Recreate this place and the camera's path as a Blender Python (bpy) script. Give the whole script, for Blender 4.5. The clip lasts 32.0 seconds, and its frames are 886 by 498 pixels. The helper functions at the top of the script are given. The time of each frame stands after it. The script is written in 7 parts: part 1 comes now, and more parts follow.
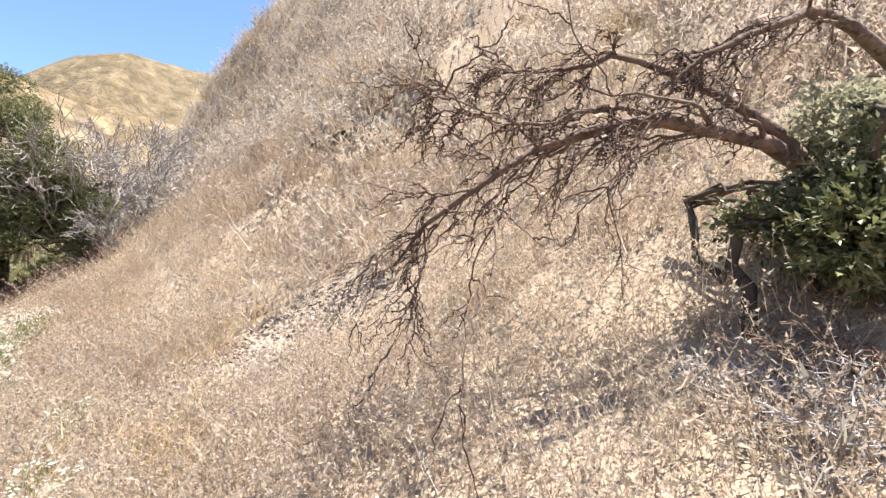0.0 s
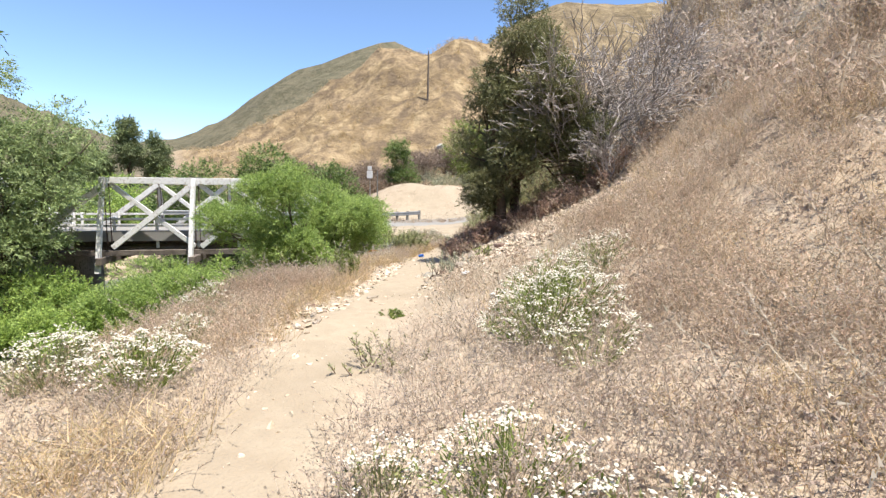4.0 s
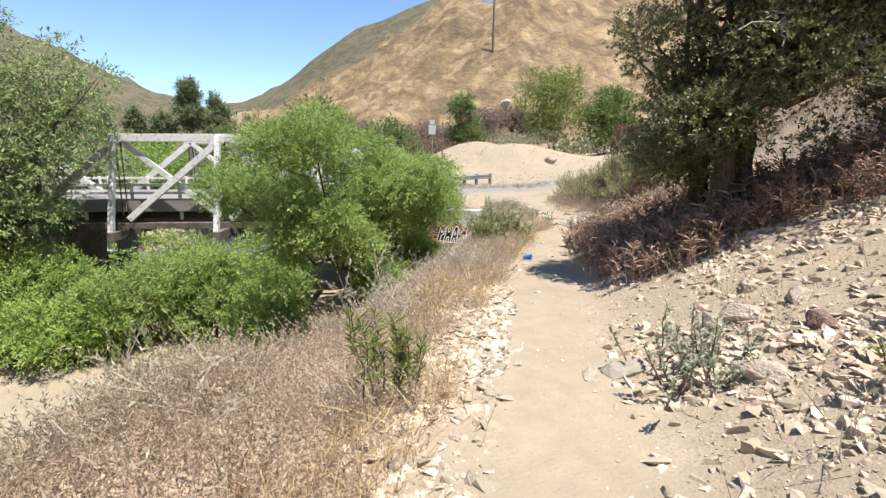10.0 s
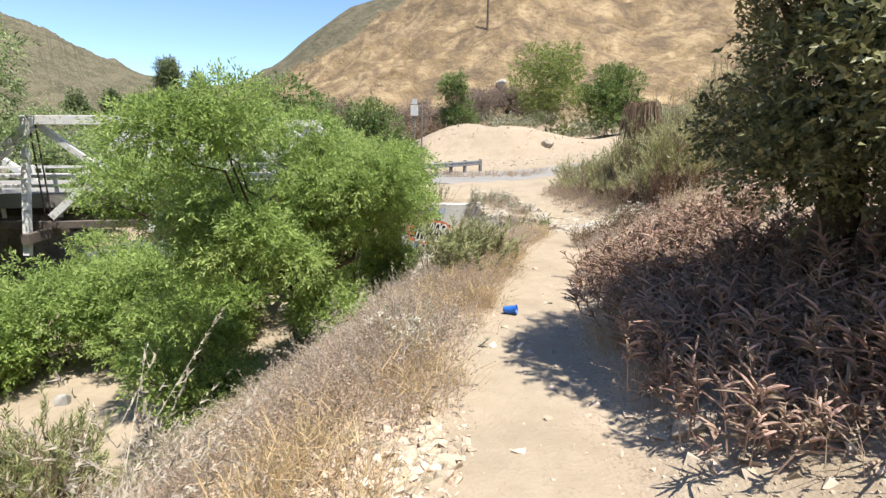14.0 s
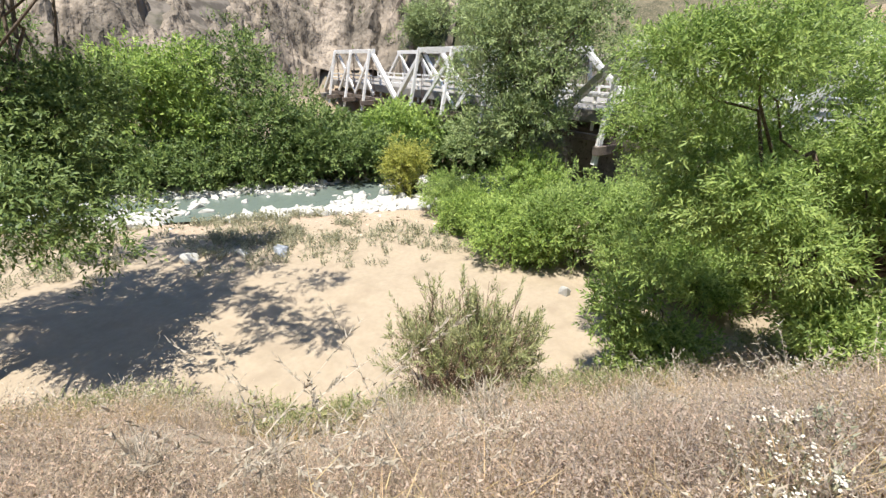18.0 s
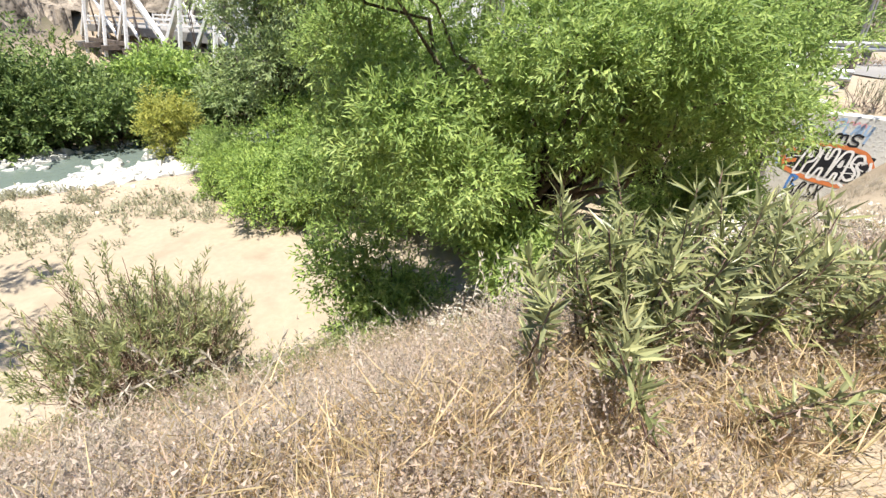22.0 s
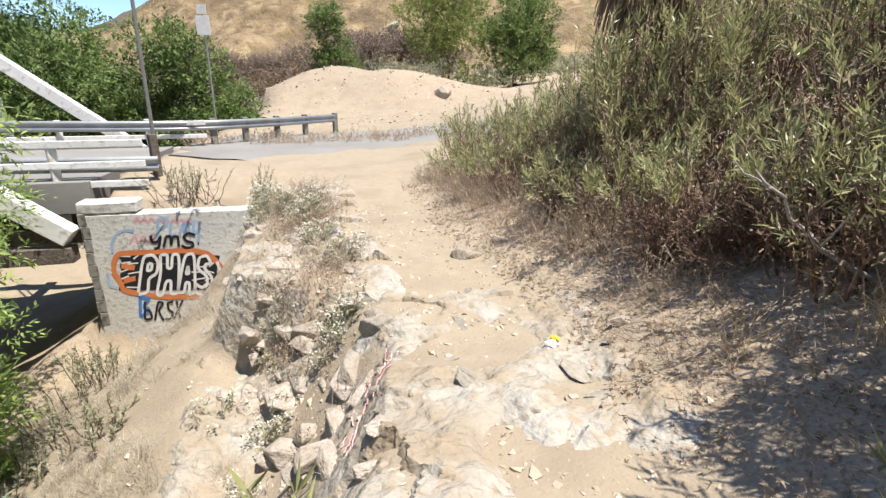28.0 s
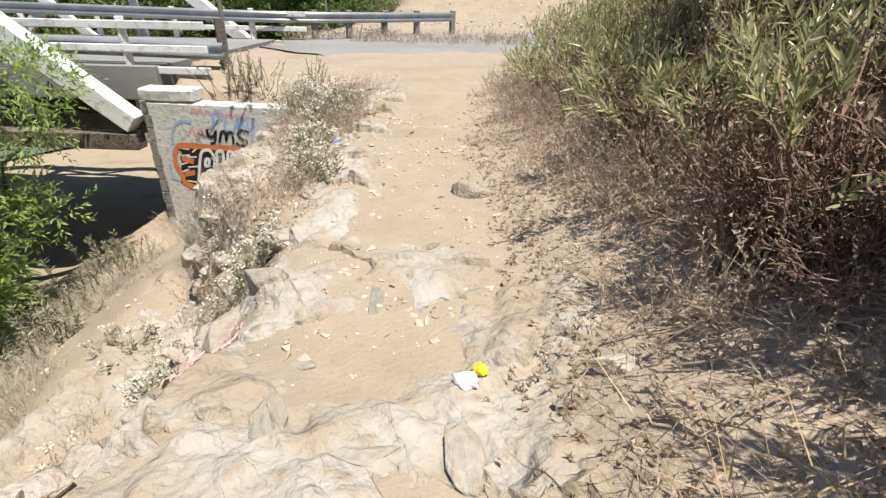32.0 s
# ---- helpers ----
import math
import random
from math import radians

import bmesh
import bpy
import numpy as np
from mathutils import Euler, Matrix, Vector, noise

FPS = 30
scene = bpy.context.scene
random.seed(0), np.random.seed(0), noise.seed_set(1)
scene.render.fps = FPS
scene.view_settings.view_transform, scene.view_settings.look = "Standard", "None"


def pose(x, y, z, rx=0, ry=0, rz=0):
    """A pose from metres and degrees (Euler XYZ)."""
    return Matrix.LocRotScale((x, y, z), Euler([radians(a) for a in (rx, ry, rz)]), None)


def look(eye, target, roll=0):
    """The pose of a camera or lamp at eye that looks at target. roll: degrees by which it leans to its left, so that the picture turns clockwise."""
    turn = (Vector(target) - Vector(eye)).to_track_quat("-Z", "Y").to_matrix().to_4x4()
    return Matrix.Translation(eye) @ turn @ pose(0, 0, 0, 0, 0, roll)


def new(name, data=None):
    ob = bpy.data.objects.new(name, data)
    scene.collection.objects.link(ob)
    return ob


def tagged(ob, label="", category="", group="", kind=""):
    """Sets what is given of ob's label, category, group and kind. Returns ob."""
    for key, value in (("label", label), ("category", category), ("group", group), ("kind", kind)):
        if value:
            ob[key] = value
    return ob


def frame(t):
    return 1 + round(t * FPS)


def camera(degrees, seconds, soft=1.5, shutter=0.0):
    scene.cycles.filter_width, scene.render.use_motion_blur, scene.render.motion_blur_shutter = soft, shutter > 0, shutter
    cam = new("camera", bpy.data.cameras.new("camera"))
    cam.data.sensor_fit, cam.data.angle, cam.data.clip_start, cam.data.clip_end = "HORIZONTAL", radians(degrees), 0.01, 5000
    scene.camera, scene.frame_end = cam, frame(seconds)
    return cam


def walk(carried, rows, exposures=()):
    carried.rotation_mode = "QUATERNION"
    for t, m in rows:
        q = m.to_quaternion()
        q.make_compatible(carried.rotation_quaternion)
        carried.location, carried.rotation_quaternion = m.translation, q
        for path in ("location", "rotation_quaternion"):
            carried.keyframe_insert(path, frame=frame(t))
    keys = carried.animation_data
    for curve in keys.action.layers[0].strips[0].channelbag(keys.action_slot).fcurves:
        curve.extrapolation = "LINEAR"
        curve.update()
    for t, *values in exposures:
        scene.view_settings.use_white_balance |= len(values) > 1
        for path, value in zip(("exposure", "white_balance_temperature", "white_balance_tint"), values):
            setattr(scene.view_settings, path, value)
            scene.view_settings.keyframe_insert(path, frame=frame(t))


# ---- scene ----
EXPO = 1.1
cam = camera(85.17, 32.0, soft=1.4)
# seconds, x, y, z, yaw, pitch, roll
ROWS = [
    (0.0, 0.003, 0.003, 1.503, -0.06, 0.88, 0.40),
    (0.5, -0.306, 0.191, 1.479, 9.19, -0.23, -0.19),
    (1.0, -0.629, 0.425, 1.442, 19.79, -0.69, -0.72),
    (1.5, -0.966, 0.633, 1.441, 24.69, -2.55, -1.01),
    (2.0, -1.369, 0.769, 1.403, 32.40, -3.31, -1.18),
    (2.5, -1.744, 0.967, 1.354, 40.13, -4.51, -1.26),
    (3.0, -2.111, 1.084, 1.307, 42.31, -5.94, -1.31),
    (3.5, -2.485, 1.246, 1.297, 45.87, -6.17, -1.38),
    (5.5, -4.774, 2.216, 0.978, 44.86, -10.07, -1.43),
    (6.0, -5.267, 2.362, 0.983, 47.27, -10.68, -1.47),
    (6.5, -5.788, 2.648, 0.939, 48.40, -10.10, -1.39),
    (7.0, -6.266, 2.937, 0.894, 42.10, -10.60, -1.26),
    (7.5, -6.667, 3.385, 0.866, 44.55, -10.15, -1.23),
    (8.0, -7.070, 3.740, 0.875, 44.18, -10.99, -1.21),
    (8.5, -7.502, 4.102, 0.898, 46.51, -10.76, -1.16),
    (9.0, -7.917, 4.542, 0.935, 52.46, -11.15, -1.10),
    (9.5, -8.309, 4.864, 0.949, 52.86, -11.37, -1.10),
    (10.0, -8.565, 5.245, 1.023, 52.79, -11.58, -0.98),
    (10.5, -8.753, 5.635, 1.146, 53.58, -14.14, -0.97),
    (11.0, -9.088, 5.917, 1.160, 53.84, -15.17, -1.13),
    (11.5, -9.424, 6.267, 1.170, 58.38, -14.20, -1.21),
    (12.0, -9.770, 6.634, 1.245, 58.11, -12.66, -1.27),
    (12.5, -10.075, 6.866, 1.211, 57.95, -11.82, -1.22),
    (13.0, -10.326, 7.202, 1.168, 56.46, -12.13, -0.96),
    (13.5, -10.563, 7.622, 1.084, 52.21, -13.42, -0.72),
    (14.0, -10.901, 7.977, 1.067, 52.35, -13.53, -0.79),
    (14.5, -11.220, 8.312, 1.061, 62.57, -14.29, -0.83),
    (15.0, -11.448, 8.485, 1.055, 74.47, -16.57, -0.83),
    (15.5, -11.643, 8.675, 1.096, 90.29, -19.74, -0.60),
    (17.5, -12.063, 9.416, 1.148, 115.49, -24.30, -0.18),
    (18.0, -12.217, 9.464, 1.128, 115.19, -22.56, -0.42),
    (18.5, -12.341, 9.556, 1.080, 116.47, -21.13, -0.46),
    (19.0, -12.426, 9.780, 1.023, 112.12, -23.38, -0.57),
    (19.5, -12.631, 9.858, 0.981, 103.29, -26.06, -0.83),
    (20.0, -12.793, 9.954, 0.880, 105.76, -27.56, -0.82),
    (20.5, -12.997, 10.322, 0.707, 101.13, -27.61, -0.88),
    (21.0, -13.386, 10.715, 0.544, 96.42, -26.84, -0.97),
    (21.5, -14.000, 11.347, 0.500, 96.07, -26.46, -0.90),
    (22.0, -14.577, 11.897, 0.477, 96.94, -27.62, -0.85),
    (22.5, -15.092, 12.498, 0.502, 93.38, -25.62, -0.85),
    (23.0, -15.468, 13.035, 0.521, 83.04, -24.31, -1.03),
    (23.5, -15.854, 13.545, 0.466, 72.33, -24.57, -1.00),
    (24.0, -16.188, 14.080, 0.442, 68.91, -24.27, -1.11),
    (24.5, -16.499, 14.466, 0.467, 61.80, -22.97, -1.28),
    (25.0, -16.827, 14.859, 0.444, 55.53, -20.66, -1.30),
    (25.5, -17.133, 15.302, 0.380, 53.29, -21.22, -1.23),
    (27.5, -17.847, 16.817, 0.354, 43.95, -19.58, -1.26),
    (28.0, -17.860, 17.170, 0.335, 41.44, -18.11, -0.95),
    (28.5, -17.851, 17.439, 0.366, 33.54, -17.60, -0.62),
    (29.0, -17.864, 17.675, 0.345, 35.08, -18.66, -0.51),
    (29.5, -17.860, 17.998, 0.271, 40.56, -20.70, -0.74),
    (30.0, -17.876, 18.217, 0.223, 48.27, -21.18, -1.15),
    (30.5, -17.813, 18.465, 0.222, 50.15, -21.62, -1.55),
    (31.0, -17.828, 18.634, 0.228, 48.30, -23.66, -1.67),
    (31.5, -17.907, 18.843, 0.183, 50.18, -27.78, -1.69),
    (32.0, -18.158, 19.222, -0.067, 58.86, -27.86, -1.86),
]
walk(cam, [(t, pose(x, y, z, 90 + pitch, roll, yaw)) for t, x, y, z, yaw, pitch, roll in ROWS],
     exposures=[(0.0, EXPO + 0.72), (1.0, EXPO + 0.66), (3.0, EXPO + 0.35), (6.0, EXPO + 0.2), (9.0, EXPO + 0.1), (11.0, EXPO + 0.13), (13.0, EXPO + 0.1), (15.0, EXPO + 0.25), (18.0, EXPO + 0.25), (20.0, EXPO + 0.4), (21.5, EXPO + 0.42), (23.0, EXPO + 0.6), (24.0, EXPO + 0.35), (25.0, EXPO + 0.2), (28.0, EXPO + 0.1), (31.0, EXPO + 0.1), (32.0, EXPO - 0.05)])

# ---- sky and sun ----
SUN_DIR = Vector((0.95, 0.06, 2.85)).normalized()  # from the ground towards the sun
world = bpy.data.worlds.new("world")
scene.world = world
world.use_nodes = True
wn = world.node_tree
wn.nodes.clear()
w_out = wn.nodes.new("ShaderNodeOutputWorld")
w_bg = wn.nodes.new("ShaderNodeBackground")
w_sky = wn.nodes.new("ShaderNodeTexSky")
w_sky.sky_type = "NISHITA"
w_sky.sun_disc = False
w_sky.sun_elevation = math.asin(SUN_DIR.z)
w_sky.sun_rotation = math.atan2(SUN_DIR.x, SUN_DIR.y)
w_sky.air_density, w_sky.dust_density, w_sky.ozone_density = 0.85, 0.0, 3.4
w_sky.altitude = 1500
w_bg.inputs["Strength"].default_value = 0.105
wn.links.new(w_sky.outputs["Color"], w_bg.inputs["Color"])
wn.links.new(w_bg.outputs["Background"], w_out.inputs["Surface"])
sun = new("sun", bpy.data.lights.new("sun", "SUN"))
sun.data.energy, sun.data.angle, sun.data.color = 3.9, radians(0.55), (1.0, 0.95, 0.87)
sun.matrix_world = look(SUN_DIR * 60, (0, 0, 0))

# ---- materials ----


def mat(name, c1, c2, scale=3.0, c3=None, fine=40.0, rough=0.9, bump=0.25, vary=0.0, island=False, metal=0.0, trans=0.0, spec=0.3, detail=6.0, stretch=(1, 1, 1), relief=0.03):
    """Two colours mixed by a broad noise, a third by a fine one, grain in the relief; vary: brightness spread by object or by island."""
    m = bpy.data.materials.new(name)
    m.use_nodes = True
    nt = m.node_tree
    bsdf = nt.nodes["Principled BSDF"]
    lk = nt.links.new
    tc = nt.nodes.new("ShaderNodeTexCoord")
    mp = nt.nodes.new("ShaderNodeMapping")
    mp.inputs["Scale"].default_value = stretch
    lk(tc.outputs["Object"], mp.inputs["Vector"])

    def noise_node(s, d=detail):
        n = nt.nodes.new("ShaderNodeTexNoise")
        n.inputs["Scale"].default_value, n.inputs["Detail"].default_value = s, d
        lk(mp.outputs["Vector"], n.inputs["Vector"])
        return n

    def ramp(src, lo, hi):
        r = nt.nodes.new("ShaderNodeMapRange")
        r.inputs["From Min"].default_value, r.inputs["From Max"].default_value = lo, hi
        lk(src, r.inputs["Value"])
        return r.outputs["Result"]

    def mix(fac, a, b, kind="MIX"):
        x = nt.nodes.new("ShaderNodeMix")
        x.data_type, x.blend_type = "RGBA", kind
        for sock, val in ((x.inputs[0], fac), (x.inputs[6], a), (x.inputs[7], b)):
            if isinstance(val, (tuple, list)):
                sock.default_value = (*val[:3], 1)
            elif isinstance(val, (int, float)):
                sock.default_value = val
            else:
                lk(val, sock)
        return x.outputs[2]

    broad = noise_node(scale)
    small = noise_node(fine, 4.0)
    col = mix(ramp(broad.outputs["Fac"], 0.36, 0.64), c1, c2)
    if c3:
        col = mix(ramp(small.outputs["Fac"], 0.52, 0.68), col, c3)
    grain = ramp(small.outputs["Fac"], 0.25, 0.75)
    tone = mix(0.3, (1, 1, 1), grain, "MIX")
    col = mix(0.55, col, tone, "MULTIPLY")
    if vary:
        if island:
            rnd = nt.nodes.new("ShaderNodeNewGeometry").outputs["Random Per Island"]
        else:
            rnd = nt.nodes.new("ShaderNodeObjectInfo").outputs["Random"]
        hsv = nt.nodes.new("ShaderNodeHueSaturation")
        r1 = nt.nodes.new("ShaderNodeMapRange")
        r1.inputs["To Min"].default_value, r1.inputs["To Max"].default_value = 1 - vary, 1 + vary
        lk(rnd, r1.inputs["Value"])
        lk(r1.outputs["Result"], hsv.inputs["Value"])
        r2 = nt.nodes.new("ShaderNodeMapRange")
        r2.inputs["To Min"].default_value, r2.inputs["To Max"].default_value = 0.5 + 0.045 * vary, 0.5 - 0.045 * vary
        lk(rnd, r2.inputs["Value"])
        lk(r2.outputs["Result"], hsv.inputs["Hue"])
        lk(col, hsv.inputs["Color"])
        col = hsv.outputs["Color"]
    lk(col, bsdf.inputs["Base Color"])
    bsdf.inputs["Roughness"].default_value = rough
    bsdf.inputs["Metallic"].default_value = metal
    bsdf.inputs["Specular IOR Level"].default_value = spec
    if bump:
        b = nt.nodes.new("ShaderNodeBump")
        b.inputs["Strength"].default_value = bump
        b.inputs["Distance"].default_value = relief
        lk(small.outputs["Fac"], b.inputs["Height"])
        lk(b.outputs["Normal"], bsdf.inputs["Normal"])
    if trans:
        t = nt.nodes.new("ShaderNodeBsdfTranslucent")
        lk(col, t.inputs["Color"])
        ms = nt.nodes.new("ShaderNodeMixShader")
        ms.inputs[0].default_value = trans
        lk(bsdf.outputs[0], ms.inputs[1])
        lk(t.outputs[0], ms.inputs[2])
        lk(ms.outputs[0], nt.nodes["Material Output"].inputs["Surface"])
    return m


LEAF_WILLOW = mat("willow_leaves", (0.253, 0.358, 0.094), (0.38, 0.484, 0.16), 0.6, fine=9, rough=0.5, bump=0, vary=0.35, island=True, trans=0.5)
LEAF_PALE = mat("pale_willow_leaves", (0.22, 0.29, 0.11), (0.31, 0.38, 0.17), 0.6, fine=9, rough=0.5, bump=0, vary=0.35, island=True, trans=0.35)
LEAF_DARK = mat("alder_leaves", (0.126, 0.189, 0.053), (0.2, 0.273, 0.089), 0.5, fine=9, rough=0.5, bump=0, vary=0.45, island=True, trans=0.35)
LEAF_OAK = mat("oak_leaves", (0.155, 0.17, 0.078), (0.263, 0.263, 0.131), 0.7, fine=9, rough=0.4, bump=0, vary=0.45, island=True, trans=0.25)
LEAF_OLIVE = mat("mulefat_leaves", (0.25, 0.28, 0.11), (0.36, 0.37, 0.19), 1.0, fine=9, rough=0.35, bump=0, vary=0.4, island=True, trans=0.4)
LEAF_MULE = mat("tall_shrub_leaves", (0.325, 0.335, 0.15), (0.45, 0.45, 0.25), 1.0, fine=9, rough=0.3, bump=0, vary=0.45, island=True, trans=0.4)
WITHERED_PALE = mat("faded_dry_leaves", (0.25, 0.18, 0.115), (0.40, 0.31, 0.21), 1.0, fine=12, rough=0.8, bump=0, vary=0.5, island=True, trans=0.3)
WITHERED = mat("withered_leaves", (0.158, 0.107, 0.068), (0.285, 0.214, 0.143), 1.0, fine=12, rough=0.8, bump=0, vary=0.55, island=True, trans=0.2)
LEAF_BRUSH = mat("brush_leaves", (0.234, 0.337, 0.072), (0.35, 0.467, 0.13), 0.8, fine=9, rough=0.5, bump=0, vary=0.4, island=True, trans=0.4)
LEAF_SAGE = mat("sage_leaves", (0.319, 0.322, 0.2), (0.428, 0.415, 0.291), 2.0, fine=20, rough=0.8, bump=0, vary=0.35, island=True, trans=0.35)
LEAF_GREEN = mat("fresh_green_leaves", (0.184, 0.244, 0.06), (0.264, 0.312, 0.096), 2.0, fine=20, rough=0.5, bump=0, vary=0.35, island=True, trans=0.45)
PINE = mat("pine_needles", (0.158, 0.204, 0.093), (0.232, 0.27, 0.135), 0.5, fine=5, rough=0.7, bump=0, vary=0.35, island=True, trans=0.15)
BARK = mat("bark", (0.096, 0.072, 0.052), (0.16, 0.124, 0.092), 4, (0.048, 0.036, 0.028), 25, bump=0.8, stretch=(1, 1, 0.35))
BARK_GREY = mat("weathered_twigs", (0.351, 0.32, 0.3), (0.437, 0.406, 0.382), 5, (0.257, 0.226, 0.211), 30, bump=0.5, vary=0.25, island=True)
BARK_DEAD = mat("dead_branch_bark", (0.13, 0.085, 0.065), (0.25, 0.175, 0.14), 6, (0.07, 0.045, 0.04), 30, bump=0.8, vary=0.25, island=True)
TWIG_RED = mat("dry_reddish_stems", (0.17, 0.106, 0.076), (0.306, 0.212, 0.157), 6, (0.102, 0.068, 0.051), 30, bump=0.5, vary=0.35, island=True)
DRY_GRASS = mat("dry_golden_grass", (0.5, 0.38, 0.2), (0.6, 0.475, 0.285), 1.5, fine=15, rough=0.75, bump=0, vary=0.35, island=True, trans=0.3)
DRY_WEED = mat("dry_buckwheat", (0.485, 0.383, 0.286), (0.605, 0.498, 0.379), 0.35, fine=15, rough=0.85, bump=0, vary=0.4, island=True, trans=0.5)
DRY_STRAW = mat("pale_straw_weeds", (0.475, 0.392, 0.318), (0.582, 0.5, 0.415), 0.4, fine=15, rough=0.85, bump=0, vary=0.35, island=True, trans=0.5)
DRY_RED = mat("rusty_seed_heads", (0.30, 0.2, 0.145), (0.43, 0.31, 0.235), 1.0, fine=15, rough=0.85, bump=0, vary=0.45, island=True, trans=0.15)
DRY_PALE = mat("bleached_stalks", (0.39, 0.343, 0.265), (0.499, 0.445, 0.359), 1.5, fine=15, rough=0.8, bump=0, vary=0.25, island=True, trans=0.2)
FLOWER = mat("white_flower_heads", (0.578, 0.544, 0.451), (0.68, 0.637, 0.544), 3, fine=30, rough=0.85, bump=0, vary=0.15, island=True, trans=0.15)
ROCK = mat("pale_angular_rock", (0.381, 0.312, 0.245), (0.475, 0.408, 0.325), 2.5, (0.301, 0.238, 0.183), 16, bump=0.7, vary=0.2)
ROCK_I = mat("pale_rubble", (0.44, 0.352, 0.258), (0.56, 0.472, 0.365), 1.5, (0.37, 0.285, 0.21), 16, bump=0.4, vary=0.4, island=True)
SAGE_PALE = mat("pale_sage_leaves", (0.38, 0.4, 0.28), (0.5, 0.51, 0.4), 2.0, fine=20, rough=0.8, bump=0, vary=0.3, island=True, trans=0.4)
BRUSH_BROWN = mat("brown_leafless_brush", (0.2, 0.15, 0.115), (0.3, 0.24, 0.19), 0.6, fine=9, rough=0.85, bump=0, vary=0.4, island=True, trans=0.2)
ROCK_GREY = mat("grey_bedrock", (0.304, 0.27, 0.217), (0.38, 0.35, 0.296), 3.5, (0.319, 0.255, 0.182), 5, bump=0.9, vary=0.2)
ROCK_WHITE = mat("white_river_boulder", (0.44, 0.432, 0.4), (0.544, 0.528, 0.488), 2, (0.32, 0.312, 0.288), 10, bump=0.5, vary=0.15)
ROCK_BLUE = mat("blue_grey_boulder", (0.16, 0.184, 0.216), (0.264, 0.288, 0.32), 2, (0.36, 0.368, 0.368), 10, bump=0.5)
PAINT = mat("weathered_white_paint", (0.686, 0.678, 0.66), (0.757, 0.748, 0.73), 1.5, (0.458, 0.422, 0.387), 7, rough=0.7, bump=0.3, vary=0.08)
STEEL = mat("dull_galvanised_steel", (0.352, 0.36, 0.36), (0.448, 0.456, 0.448), 2, fine=20, rough=0.45, bump=0.05, metal=0.75)
RUST = mat("dark_rusted_steel", (0.05, 0.035, 0.03), (0.1, 0.065, 0.05), 4, fine=30, rough=0.8, bump=0.4)
TIMBER = mat("weathered_timber", (0.12, 0.096, 0.08), (0.192, 0.16, 0.136), 2, (0.064, 0.048, 0.04), 18, bump=0.6)
CONCRETE = mat("whitewashed_concrete", (0.50, 0.485, 0.45), (0.62, 0.605, 0.565), 1.2, (0.36, 0.34, 0.31), 14, rough=0.9, bump=0.4)
CONCRETE_D = mat("dark_blotched_concrete", (0.189, 0.182, 0.161), (0.28, 0.266, 0.245), 1.2, (0.091, 0.084, 0.077), 6, rough=0.9, bump=0.6)
ASPHALT = mat("worn_asphalt", (0.245, 0.232, 0.213), (0.29, 0.277, 0.255), 0.5, (0.18, 0.172, 0.16), 60, rough=0.9, bump=0.3)


def cracked_rock():
    """Dusty grey bedrock broken by fine dark joints."""
    m = mat("cracked_bedrock", (0.315, 0.255, 0.18), (0.425, 0.395, 0.345), 1.8, (0.32, 0.255, 0.18), 9, bump=1.0, relief=0.06)
    nt = m.node_tree
    lk = nt.links.new
    bsdf = nt.nodes["Principled BSDF"]
    tc = nt.nodes.new("ShaderNodeTexCoord")
    warp = nt.nodes.new("ShaderNodeTexNoise")
    warp.inputs["Scale"].default_value, warp.inputs["Detail"].default_value = 4.0, 4
    lk(tc.outputs["Object"], warp.inputs["Vector"])
    add = nt.nodes.new("ShaderNodeMix")
    add.data_type, add.blend_type = "RGBA", "LINEAR_LIGHT"
    add.inputs[0].default_value = 0.12
    lk(tc.outputs["Object"], add.inputs[6])
    lk(warp.outputs["Color"], add.inputs[7])
    mp = nt.nodes.new("ShaderNodeMapping")
    mp.inputs["Rotation"].default_value = (0, 0, 0.5)
    mp.inputs["Scale"].default_value = (0.6, 2.7, 1.5)
    lk(add.outputs[2], mp.inputs["Vector"])
    vo = nt.nodes.new("ShaderNodeTexVoronoi")
    vo.feature = "DISTANCE_TO_EDGE"
    vo.inputs["Scale"].default_value = 1.7
    lk(mp.outputs["Vector"], vo.inputs["Vector"])
    r = nt.nodes.new("ShaderNodeMapRange")
    r.inputs["From Min"].default_value, r.inputs["From Max"].default_value = 0.001, 0.008
    r.inputs["To Min"].default_value = 0.8
    lk(vo.outputs["Distance"], r.inputs["Value"])
    old = bsdf.inputs["Base Color"].links[0].from_socket
    mix = nt.nodes.new("ShaderNodeMix")
    mix.data_type = "RGBA"
    mix.inputs[6].default_value = (0.3, 0.24, 0.175, 1)
    lk(r.outputs["Result"], mix.inputs[0])
    lk(old, mix.inputs[7])
    lk(mix.outputs[2], bsdf.inputs["Base Color"])
    bp = nt.nodes.new("ShaderNodeBump")
    bp.inputs["Strength"].default_value, bp.inputs["Distance"].default_value = 0.5, 0.03
    lk(r.outputs["Result"], bp.inputs["Height"])
    lk(bsdf.inputs["Normal"].links[0].from_socket, bp.inputs["Normal"])
    lk(bp.outputs["Normal"], bsdf.inputs["Normal"])
    return m


def plain(name, colour, rough=0.6, metal=0.0):
    d = tuple(c * 0.86 for c in colour)
    return mat(name, colour, d, 6, fine=40, rough=rough, bump=0.1, metal=metal)


# ---- mesh helpers ----


